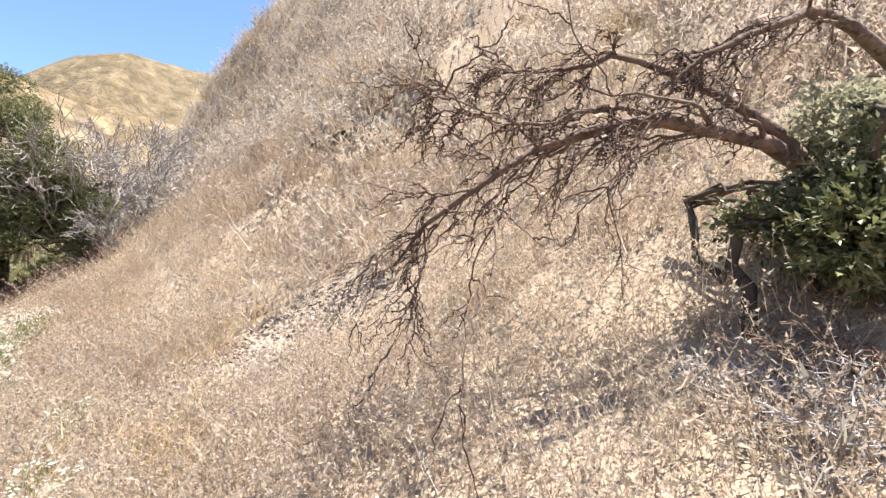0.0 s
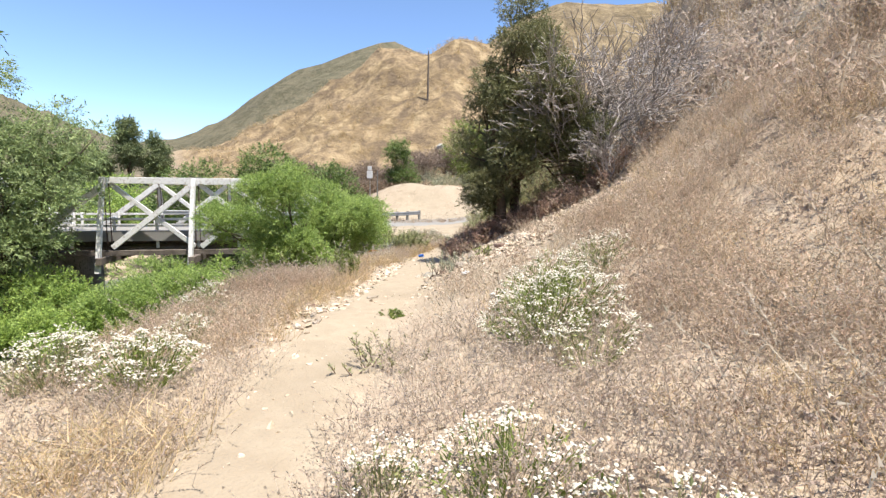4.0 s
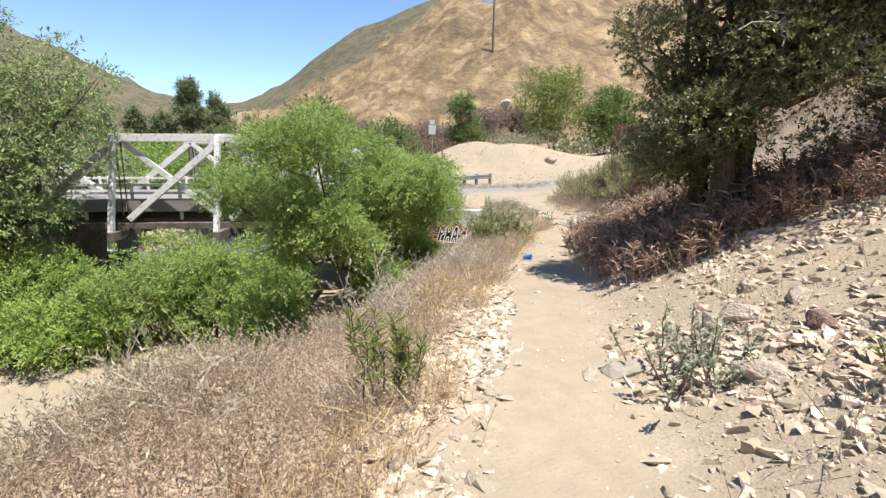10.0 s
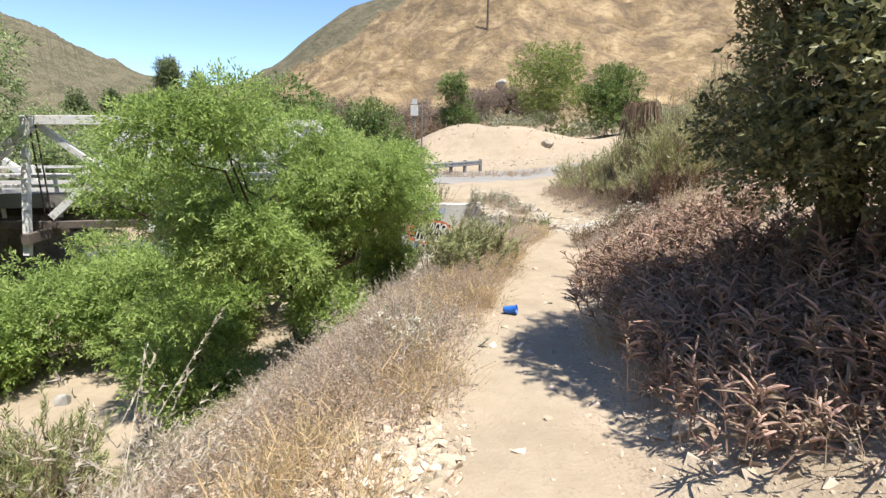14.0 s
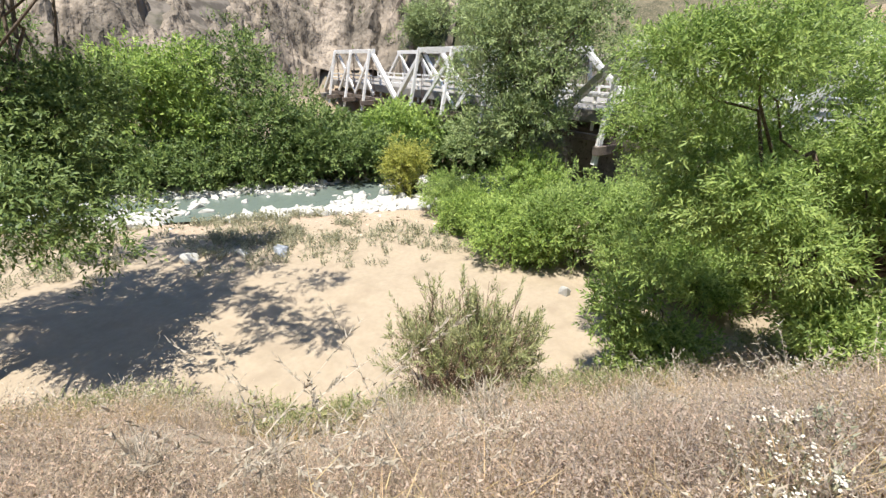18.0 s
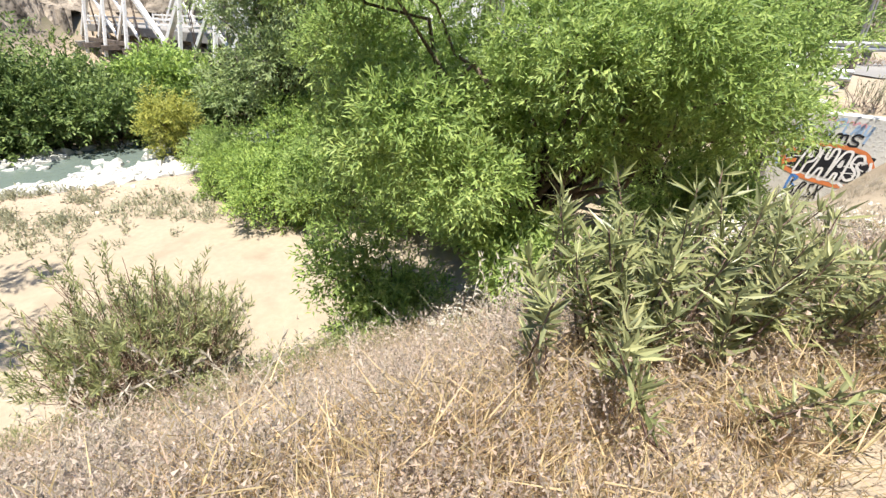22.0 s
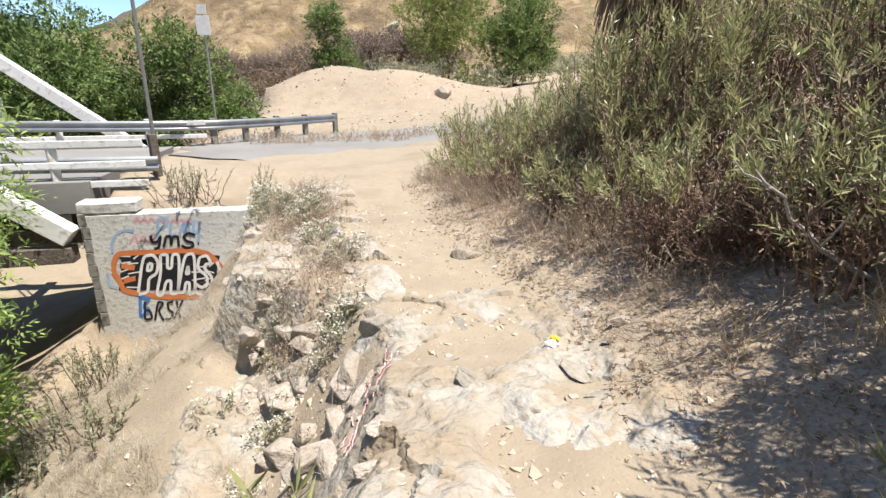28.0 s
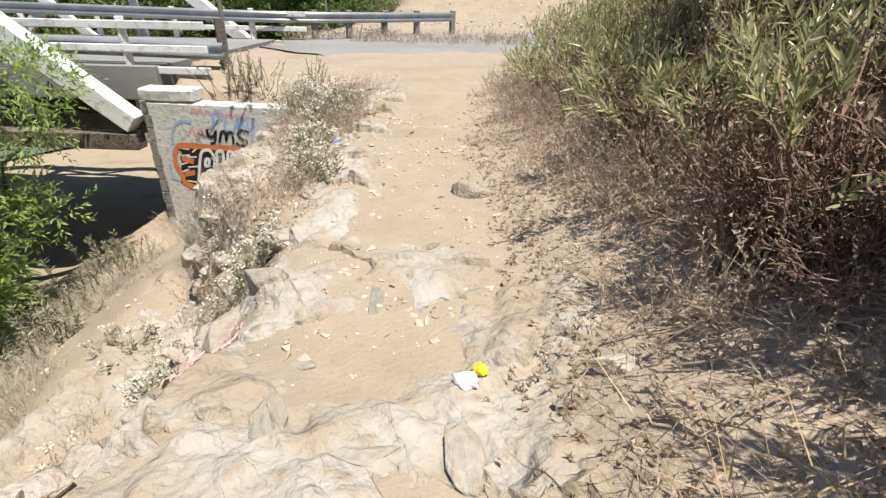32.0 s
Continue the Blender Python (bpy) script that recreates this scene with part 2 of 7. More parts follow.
def np_mesh(name, verts, faces, material=None, smooth=False):
    """A mesh from numpy arrays; faces of one corner count."""
    me = bpy.data.meshes.new(name)
    verts = np.asarray(verts, np.float32)
    faces = np.asarray(faces, np.int32)
    k = faces.shape[1]
    me.vertices.add(len(verts))
    me.vertices.foreach_set("co", verts.ravel())
    me.loops.add(faces.size)
    me.loops.foreach_set("vertex_index", faces.ravel())
    me.polygons.add(len(faces))
    me.polygons.foreach_set("loop_start", np.arange(0, faces.size, k, dtype=np.int32))
    me.update(calc_edges=True)
    me.polygons.foreach_set("use_smooth", np.full(len(faces), bool(smooth)))
    if material:
        me.materials.append(material)
    return me


def part(name, data, material, parent, label="", kind=""):
    """Links a bmesh or a mesh as one object under a thing or a part."""
    if isinstance(data, bmesh.types.BMesh):
        me = bpy.data.meshes.new(name)
        data.to_mesh(me)
        data.free()
        data = me
    if material and not data.materials:
        data.materials.append(material)
    ob = new(name, data)
    ob.parent = parent
    return tagged(ob, label, kind=kind)


def thing(name, label, category, group="", kind="", at=(0, 0, 0), data=None, material=None):
    if isinstance(data, bmesh.types.BMesh):
        me = bpy.data.meshes.new(name)
        data.to_mesh(me)
        data.free()
        data = me
    if data is not None and material and not data.materials:
        data.materials.append(material)
    ob = new(name, data)
    ob.location = at
    return tagged(ob, label, category, group, kind)


def box_bm(sx, sy, sz, bevel=0.0, m=None):
    bm = bmesh.new()
    bmesh.ops.create_cube(bm, size=1.0)
    bmesh.ops.scale(bm, vec=(sx, sy, sz), verts=bm.verts)
    if bevel:
        bmesh.ops.bevel(bm, geom=bm.edges[:], offset=bevel, segments=1, affect="EDGES")
    if m is not None:
        bm.transform(m)
    return bm


def beam_bm(a, b, w, h, bevel=0.012, up=(0, 0, 1)):
    """A squared timber from a to b, w across and h deep."""
    a, b = Vector(a), Vector(b)
    d = (b - a)
    x = d.normalized()
    y = Vector(up).cross(x)
    y = y.normalized() if y.length > 1e-4 else Vector((0, 1, 0))
    z = x.cross(y)
    m = Matrix((x, y, z)).transposed().to_4x4()
    m.translation = (a + b) / 2
    return box_bm(d.length, w, h, bevel, m)


def tube(points, radii, sides=6):
    """Vertices and quads of a tapered tube along points."""
    pts = np.asarray(points, float)
    rad = np.asarray(radii, float)
    tan = np.gradient(pts, axis=0)
    tan /= np.linalg.norm(tan, axis=1, keepdims=True) + 1e-9
    ref = np.where(np.abs(tan[:, 2:3]) < 0.9, np.array([[0, 0, 1.0]]), np.array([[1.0, 0, 0]]))
    s = np.cross(ref, tan)
    s /= np.linalg.norm(s, axis=1, keepdims=True) + 1e-9
    t = np.cross(tan, s)
    a = np.linspace(0, 2 * np.pi, sides, endpoint=False)
    v = pts[:, None] + rad[:, None, None] * (np.cos(a)[None, :, None] * s[:, None] + np.sin(a)[None, :, None] * t[:, None])
    n = len(pts)
    i, j = np.meshgrid(np.arange(n - 1), np.arange(sides), indexing="ij")
    k = (j + 1) % sides
    f = np.stack([i * sides + j, i * sides + k, (i + 1) * sides + k, (i + 1) * sides + j], -1).reshape(-1, 4)
    return v.reshape(-1, 3), f


def join(pieces):
    vs, fs, n = [], [], 0
    for v, f in pieces:
        vs.append(v)
        fs.append(f + n)
        n += len(v)
    return np.concatenate(vs), np.concatenate(fs)


def leaves(centres, direction, length, width, rng, droop=0.3):
    """Small folded leaf blades at the centres, pointing about the directions."""
    n = len(centres)
    d = direction + rng.normal(0, 0.55, (n, 3))
    d[:, 2] -= droop
    d /= np.linalg.norm(d, axis=1, keepdims=True) + 1e-9
    r = rng.normal(0, 0.65, (n, 3)) + np.array([0.25, 0.05, 0.95])
    s = np.cross(d, r)
    s /= np.linalg.norm(s, axis=1, keepdims=True) + 1e-9
    up = np.cross(s, d)
    ln = length * rng.uniform(0.6, 1.3, (n, 1))
    wd = width * rng.uniform(0.7, 1.3, (n, 1))
    p0 = centres
    p1 = centres + d * ln * 0.45 + s * wd * 0.5 + up * wd * 0.15
    p2 = centres + d * ln
    p3 = centres + d * ln * 0.45 - s * wd * 0.5 + up * wd * 0.15
    v = np.stack([p0, p1, p2, p3], 1).reshape(-1, 3)
    return v, np.arange(4 * n).reshape(n, 4)


def sprigs(base, way, length, count, leaf, rng, droop=0.3, spread=0.8):
    """Short twigs' worth of leaves: blades set spirally along each way from each base, drooping towards the tip."""
    n = len(base)
    way = way / (np.linalg.norm(way, axis=1, keepdims=True) + 1e-9)
    ref = np.where(np.abs(way[:, 2:3]) < 0.9, np.array([[0, 0, 1.0]]), np.array([[1.0, 0, 0]]))
    a = np.cross(ref, way)
    a /= np.linalg.norm(a, axis=1, keepdims=True) + 1e-9
    b = np.cross(way, a)
    t = np.linspace(0.2, 1.0, count)[None, :, None]
    ln = (length * rng.uniform(0.65, 1.35, n))[:, None, None]
    ang = rng.uniform(0, 6.283, (n, 1, 1)) + np.arange(count)[None, :, None] * 2.4
    c = base[:, None] + way[:, None] * ln * t
    c[..., 2] -= (droop * 0.35 * ln * t ** 2)[..., 0]
    d = way[:, None] * (0.55 + 0.5 * t) + (np.cos(ang) * a[:, None] + np.sin(ang) * b[:, None]) * spread
    d[..., 2] -= droop * 0.6
    c, d = c.reshape(-1, 3), d.reshape(-1, 3) + rng.normal(0, 0.18, (n * count, 3))
    d /= np.linalg.norm(d, axis=1, keepdims=True) + 1e-9
    r = rng.normal(0, 0.5, d.shape) + np.array([0.2, 0.05, 1.0])
    s = np.cross(d, r)
    s /= np.linalg.norm(s, axis=1, keepdims=True) + 1e-9
    up = np.cross(s, d)
    ll = leaf[0] * rng.uniform(0.6, 1.25, (len(c), 1))
    ww = leaf[1] * rng.uniform(0.7, 1.25, (len(c), 1))
    v = np.stack([c, c + d * ll * 0.42 + s * ww * 0.5 + up * ww * 0.18, c + d * ll, c + d * ll * 0.42 - s * ww * 0.5 + up * ww * 0.18], 1)
    return v.reshape(-1, 3), np.arange(4 * len(c)).reshape(-1, 4)


def lattice(ix, iy, seed):
    h = (ix * 374761393 + iy * 668265263 + seed * 974634277) & 0x7FFFFFFF
    h = ((h ^ (h >> 13)) * 1274126177) & 0x7FFFFFFF
    h = h ^ (h >> 16)
    return (h & 0xFFFF) / 65535.0


def vnoise(x, y, seed=0):
    x, y = np.asarray(x, float), np.asarray(y, float)
    ix, iy = np.floor(x).astype(np.int64), np.floor(y).astype(np.int64)
    fx, fy = x - ix, y - iy
    fx, fy = fx * fx * (3 - 2 * fx), fy * fy * (3 - 2 * fy)
    a, b = lattice(ix, iy, seed), lattice(ix + 1, iy, seed)
    c, d = lattice(ix, iy + 1, seed), lattice(ix + 1, iy + 1, seed)
    return (a * (1 - fx) + b * fx) * (1 - fy) + (c * (1 - fx) + d * fx) * fy


def fbm(x, y, size, octaves=4, seed=0):
    """Noise about -1 to 1 with features of the given size in metres."""
    out, amp, tot = 0.0, 1.0, 0.0
    for k in range(octaves):
        out = out + amp * (vnoise(x / size, y / size, seed + 17 * k) * 2 - 1)
        tot += amp
        amp *= 0.5
        size *= 0.5
    return out / tot


def smooth(e0, e1, v):
    t = np.clip((v - e0) / (e1 - e0), 0, 1)
    return t * t * (3 - 2 * t)


# ---- the lie of the land ----
TRAIL = np.array([(9, -9, 0.5), (1, -3.2, 0.0), (-1.9, -0.8, -0.2), (-3.6, 0.7, -0.35), (-5.1, 2.0, -0.45), (-6.3, 3.0, -0.52),
                  (-7.6, 4.2, -0.56), (-8.8, 5.6, -0.55), (-9.8, 6.9, -0.55), (-10.9, 8.1, -0.62), (-12.3, 9.6, -0.72), (-13.9, 11.2, -0.92),
                  (-15.3, 13.0, -1.05), (-16.8, 15.0, -1.15), (-17.9, 17.0, -1.28), (-18.7, 18.9, -1.52), (-19.9, 20.1, -1.58),
                  (-22.1, 21.3, -1.55), (-25.2, 23.3, -1.45), (-29.5, 27.0, -1.4), (-60.0, 52.0, -1.4)])
RIVER = np.array([(-6, -60.0), (-19, -32.0), (-29.5, -16.5), (-37.2, -7.0), (-46, 6.0), (-54, 20.0), (-62, 60.0), (-66, 120.0)])
BR_A, BR_D, BR_N = Vector((-28.6, 19.2, 0)), Vector((-0.5602, -0.8283, 0)), Vector((0.8283, -0.5602, 0))
FLAT_Z, WATER_Z, ROAD_Z = -6.75, -7.2, -1.42


def along(line, x, y):
    """Distance along a polyline, signed distance off it (right +) and its height there."""
    best = np.full(x.shape, 1e9)
    q = np.zeros(x.shape)
    u = np.zeros(x.shape)
    z = np.zeros(x.shape)
    run = 0.0
    for a, b in zip(line[:-1], line[1:]):
        d = b[:2] - a[:2]
        ln = np.hypot(*d)
        d = d / ln
        rx, ry = x - a[0], y - a[1]
        t = np.clip(rx * d[0] + ry * d[1], 0, ln)
        ex, ey = rx - t * d[0], ry - t * d[1]
        dist = np.hypot(ex, ey)
        side = rx * d[1] - ry * d[0]
        take = dist < best
        best = np.where(take, dist, best)
        q = np.where(take, run + t, q)
        u = np.where(take, np.where(side >= 0, dist, -dist), u)
        if len(a) > 2:
            z = np.where(take, a[2] + (b[2] - a[2]) * t / ln, z)
        run += ln
    return q, u, z


def bridge_sn(x, y):
    rx, ry = x - BR_A.x, y - BR_A.y
    return rx * BR_D.x + ry * BR_D.y, rx * BR_N.x + ry * BR_N.y


def far_bank(x, y, v):
    """Distance beyond the river, with the far slope cut back where the bridge lands."""
    _, n = bridge_sn(x, y)
    return v - 24 * np.exp(-((n + 4) / 15) ** 2) * smooth(2, 12, v)


def smax(a, b, k):
    h = np.clip(0.5 + 0.5 * (a - b) / k, 0, 1)
    return b + (a - b) * h + k * h * (1 - h)


def land(x, y, rough=True):
    """Height of the ground, and its distance along the trail, off the trail and off the river."""
    x, y = np.asarray(x, float), np.asarray(y, float)
    q, u, pz = along(TRAIL, x, y)
    _, v, _ = along(RIVER, x, y)
    v = -v  # the far bank is positive
    up = np.maximum(u, 0)
    hill = (0.28 + 0.24 * smooth(19, 25, q)) * np.maximum(up - 0.65, 0) + 0.42 * np.maximum(up - 4.4, 0) + 0.2 * np.maximum(up - 9, 0)
    hill = 34 * np.tanh(hill / 34)
    fade = 1 - 0.8 * smooth(38, 50, q)
    hill = hill * fade
    # a steep spur above the oak
    ex, ey = x + 11.0, y - 30.0
    et = np.clip((ex * 18.5 - ey * 4.5) / 362.5, 0, 1)
    ed = np.hypot(ex - 18.5 * et, ey + 4.5 * et)
    hill = hill + 8.5 * np.exp(-(ed / 6.0) ** 2)
    dn = np.maximum(-u, 0)
    ledge = smooth(37.8, 39.5, q) * (1 - smooth(46, 49, q))
    drop = -0.1 * np.clip(dn - 0.5, 0, 0.8) - (0.74 - 0.12 * smooth(34, 38, q) + 0.5 * ledge * (1 - smooth(1.6, 2.6, dn))) * np.maximum(dn - 1.25 - 1.2 * smooth(17, 20, q) * (1 - smooth(25.5, 28, q)) + 0.45 * ledge, 0)
    # the rock rib runs on beside the path as far as the wing wall
    run = 39.8 - 0.87 * (x + 18.7) + 0.48 * (y - 18.9)
    rib = smooth(42.2, 44.2, run) * (1 - smooth(49.5, 51.5, run))
    brow = 0.75 + 1.35 * rib
    drop = np.maximum(drop, -0.16 * np.maximum(dn - 0.5, 0) - 2.4 * np.maximum(dn - brow, 0) - 9.0 * (1 - smooth(39.5, 41.5, run)) - 9.0 * smooth(49.5, 52.5, run))
    z = pz + hill + drop
    flat = FLAT_Z - 0.35 * np.clip((v + 14) / 10, 0, 1)
    flat = flat - 0.75 * np.exp(-(v / 3.6) ** 4)
    fv = far_bank(x, y, v)
    bank = np.where(fv > 4.5, 0.45 * (fv - 4.5) + 0.55 * np.maximum(fv - 13, 0), 0)
    th0 = np.degrees(np.arctan2(-(x + 20), y - 12))
    cap = 3.0 + 72 * smooth(100, 122, np.where(th0 < -60, 180, th0))
    bank = cap * np.tanh(bank / cap)
    flat = flat + bank
    z = smax(z, flat, 0.6)
    s, n = bridge_sn(x, y)
    out = np.maximum(s + 0.3, n + 0.3)
    fill = ROAD_Z - 6.0 * np.maximum(out, 0) - 0.42 * np.clip(n + 1.3, 0, 1) * (1 - smooth(3.0, 5.5, -s))
    z = np.maximum(z, np.where(out < 1.5, fill, -50))
    # hollow below the wing wall
    z = z - 1.2 * np.exp(-((s + 1.0) / 1.4) ** 2 - ((n - 0.5) / 1.4) ** 2) * smooth(-0.3, -0.1, n)
    # spoil heap across the road
    mx, my = x + 48.5, y - 42.35
    ma = (mx * -0.66 + my * 0.75), (mx * 0.75 + my * 0.66)
    heap = 3.05 * np.exp(-(ma[0] / 4.0) ** 2 - (np.abs(ma[1]) / 9.0) ** 3) * (1 + 0.24 * fbm(x, y, 3.0, 5, 41))
    z = np.where(s < -1, z + heap, z)
    # the hills around
    cx, cy = x + 20, y - 12
    r = np.hypot(cx, cy)
    th = np.degrees(np.arctan2(-cx, cy))
    gold = np.tan(np.radians(np.interp(th, [-60, 10, 30, 40, 44, 51, 56, 61, 66, 72, 78, 84], [9, 13, 15, 17.2, 17.6, 16.0, 13.6, 10.6, 7.6, 4.6, 2.5, 0.5])))
    gully = 1 + 0.10 * fbm(th * 0.35 + r * 0.02, r * 0.03, 1.0, 3, 5)
    far1 = (165 * gold + 2.0) * (np.clip((r - 86) / 79, 0, 1) ** 0.9) * gully
    brown = np.tan(np.radians(np.interp(th, [-40, 20, 28, 31, 35, 40, 44, 50], [12, 19, 20.4, 21.4, 20.3, 17.0, 12, 0])))
    far2 = (300 * brown + 2) * smooth(150, 300, r)
    dark = np.tan(np.radians(np.interp(th, [44, 52, 59, 65, 71, 75, 79, 84, 90, 95, 102, 120, 160], [14, 16.0, 13.8, 10.6, 6.2, 4.2, 3.9, 5.1, 7.8, 9.7, 12.5, 15, 15])))
    far3 = (620 * dark + 2) * smooth(200, 620, r)
    far = np.maximum(np.maximum(far1, far2), far3) + ROAD_Z
    far = np.where(r > 80, far + fbm(x, y, 30, 5, 9) * np.clip((r - 88) / 70, 0, 1) * 8, far)
    z = np.where(r > 60, np.maximum(z, far), z)
    if rough:
        amp = 0.05 + 0.10 * smooth(0.8, 3.0, np.abs(u)) + 0.5 * smooth(9, 16, u) * fade
        amp = np.where(s < -0.2, np.minimum(amp, 0.08 + 0.3 * smooth(6, 14, u)), amp)
        z = z + amp * fbm(x, y, 1.7, 4, 3) + 0.015 * fbm(x, y, 0.35, 2, 4)
        cl = smooth(9, 20, fv)
        z = z + cl * (3.0 * fbm(x, y, 9, 4, 21) + 1.6 * np.abs(fbm(x + y * 0.4, y, 3.5, 3, 22)))
    return z, q, u, v


def ground_z(x, y):
    return land(np.array([x], float), np.array([y], float))[0][0]

# ---- the ground: one sheet to the horizon ----


def graded(lo, hi, step, far, grow):
    mid = list(np.arange(lo, hi, step))
    a, b, st = lo, mid[-1], step
    left, right = [], []
    while a > -far:
        st = min(st * grow, 60)
        a -= st
        left.append(a)
    st = step
    while b < far:
        st = min(st * grow, 60)
        b += st
        right.append(b)
    return np.array(left[::-1] + mid + right)


def ground_material():
    m = bpy.data.materials.new("dry_canyon_ground")
    m.use_nodes = True
    nt = m.node_tree
    lk = nt.links.new
    bsdf = nt.nodes["Principled BSDF"]
    bsdf.inputs["Roughness"].default_value = 0.95
    bsdf.inputs["Specular IOR Level"].default_value = 0.15
    at = nt.nodes.new("ShaderNodeVertexColor")
    at.layer_name = "cover"
    sep = nt.nodes.new("ShaderNodeSeparateColor")
    lk(at.outputs["Color"], sep.inputs["Color"])
    tc = nt.nodes.new("ShaderNodeTexCoord")

    def noise_node(sc, d=6, rough=0.55):
        n = nt.nodes.new("ShaderNodeTexNoise")
        n.inputs["Scale"].default_value, n.inputs["Detail"].default_value, n.inputs["Roughness"].default_value = sc, d, rough
        lk(tc.outputs["Object"], n.inputs["Vector"])
        return n.outputs["Fac"]

    def rng_(src, lo, hi):
        r = nt.nodes.new("ShaderNodeMapRange")
        r.inputs["From Min"].default_value, r.inputs["From Max"].default_value = lo, hi
        lk(src, r.inputs["Value"])
        return r.outputs["Result"]

    def mix(f, a, b, kind="MIX"):
        x = nt.nodes.new("ShaderNodeMix")
        x.data_type, x.blend_type = "RGBA", kind
        for sock, val in ((x.inputs[0], f), (x.inputs[6], a), (x.inputs[7], b)):
            if isinstance(val, tuple):
                sock.default_value = (*val, 1)
            elif isinstance(val, (int, float)):
                sock.default_value = val
            else:
                lk(val, sock)
        return x.outputs[2]

    n_small, n_mid, n_big, n_huge = noise_node(38, 5), noise_node(6, 7), noise_node(0.9, 6), noise_node(0.07, 8, 0.62)
    soil = mix(rng_(n_mid, 0.38, 0.62), (0.304, 0.228, 0.148), (0.38, 0.296, 0.201))
    soil = mix(rng_(n_small, 0.56, 0.70), soil, (0.228, 0.167, 0.114))
    litter = mix(rng_(n_mid, 0.4, 0.6), (0.357, 0.281, 0.209), (0.418, 0.342, 0.255))
    litter = mix(rng_(n_big, 0.5, 0.62), litter, (0.365, 0.289, 0.205))
    litter = mix(rng_(n_small, 0.5, 0.62), litter, (0.251, 0.19, 0.137))
    bare = mix(rng_(n_mid, 0.3, 0.7), (0.298, 0.243, 0.175), (0.345, 0.286, 0.209))
    bare = mix(rng_(n_big, 0.5, 0.72), bare, (0.262, 0.212, 0.152))
    bare = mix(rng_(n_small, 0.60, 0.72), bare, (0.262, 0.21, 0.153))
    gold = mix(rng_(n_huge, 0.42, 0.58), (0.198, 0.141, 0.076), (0.274, 0.201, 0.118))
    gold = mix(rng_(n_big, 0.52, 0.66), gold, (0.167, 0.122, 0.076))
    gold = mix(rng_(noise_node(0.16, 8, 0.6), 0.54, 0.66), gold, (0.144, 0.103, 0.065))
    mp = nt.nodes.new("ShaderNodeMapping")
    mp.inputs["Scale"].default_value = (0.16, 0.16, 0.03)
    lk(tc.outputs["Object"], mp.inputs["Vector"])
    rill = nt.nodes.new("ShaderNodeTexNoise")
    rill.inputs["Scale"].default_value, rill.inputs["Detail"].default_value, rill.inputs["Roughness"].default_value, rill.inputs["Distortion"].default_value = 1.0, 9, 0.62, 0.6
    lk(mp.outputs["Vector"], rill.inputs["Vector"])
    gold = mix(rng_(rill.outputs["Fac"], 0.5, 0.62), gold, (0.135, 0.098, 0.062))
    gold = mix(rng_(rill.outputs["Fac"], 0.46, 0.36), gold, (0.33, 0.25, 0.145))
    rock = mix(rng_(n_big, 0.42, 0.58), (0.091, 0.08, 0.068), (0.19, 0.167, 0.141))
    rock = mix(rng_(n_huge, 0.5, 0.58), rock, (0.057, 0.065, 0.03))
    scrub = mix(rng_(n_huge, 0.44, 0.56), (0.065, 0.065, 0.038), (0.114, 0.103, 0.065))
    scrub = mix(rng_(n_big, 0.5, 0.62), scrub, (0.19, 0.152, 0.099))
    col = mix(sep.outputs[0], litter, bare)
    col = mix(sep.outputs[1], col, rock)
    col = mix(sep.outputs[2], col, gold)
    inv = nt.nodes.new("ShaderNodeMath")
    inv.operation = "SUBTRACT"
    inv.inputs[0].default_value = 1.0
    lk(at.outputs["Alpha"], inv.inputs[1])
    col = mix(inv.outputs[0], col, scrub)
    lk(col, bsdf.inputs["Base Color"])
    far = nt.nodes.new("ShaderNodeBump")
    far.inputs["Distance"].default_value = 2.5
    lk(sep.outputs[2], far.inputs["Strength"])
    lk(noise_node(0.16, 8, 0.6), far.inputs["Height"])
    bp = nt.nodes.new("ShaderNodeBump")
    bp.inputs["Strength"].default_value, bp.inputs["Distance"].default_value = 0.55, 0.022
    add = nt.nodes.new("ShaderNodeMath")
    lk(n_small, add.inputs[0])
    lk(n_mid, add.inputs[1])
    lk(add.outputs[0], bp.inputs["Height"])
    lk(far.outputs["Normal"], bp.inputs["Normal"])
    lk(bp.outputs["Normal"], bsdf.inputs["Normal"])
    return m


gx = graded(-30, 3.0, 0.17, 1500, 1.065)
gy = graded(-3, 29.0, 0.17, 1500, 1.065)
GX, GY = np.meshgrid(gx, gy, indexing="ij")
GZ, GQ, GU, GV = land(GX, GY)
nx, ny = GX.shape
gi, gj = np.meshgrid(np.arange(nx - 1), np.arange(ny - 1), indexing="ij")
gf = np.stack([gi * ny + gj, (gi + 1) * ny + gj, (gi + 1) * ny + gj + 1, gi * ny + gj + 1], -1).reshape(-1, 4)
ground_me = np_mesh("ground", np.stack([GX, GY, GZ], -1).reshape(-1, 3), gf, ground_material(), smooth=True)


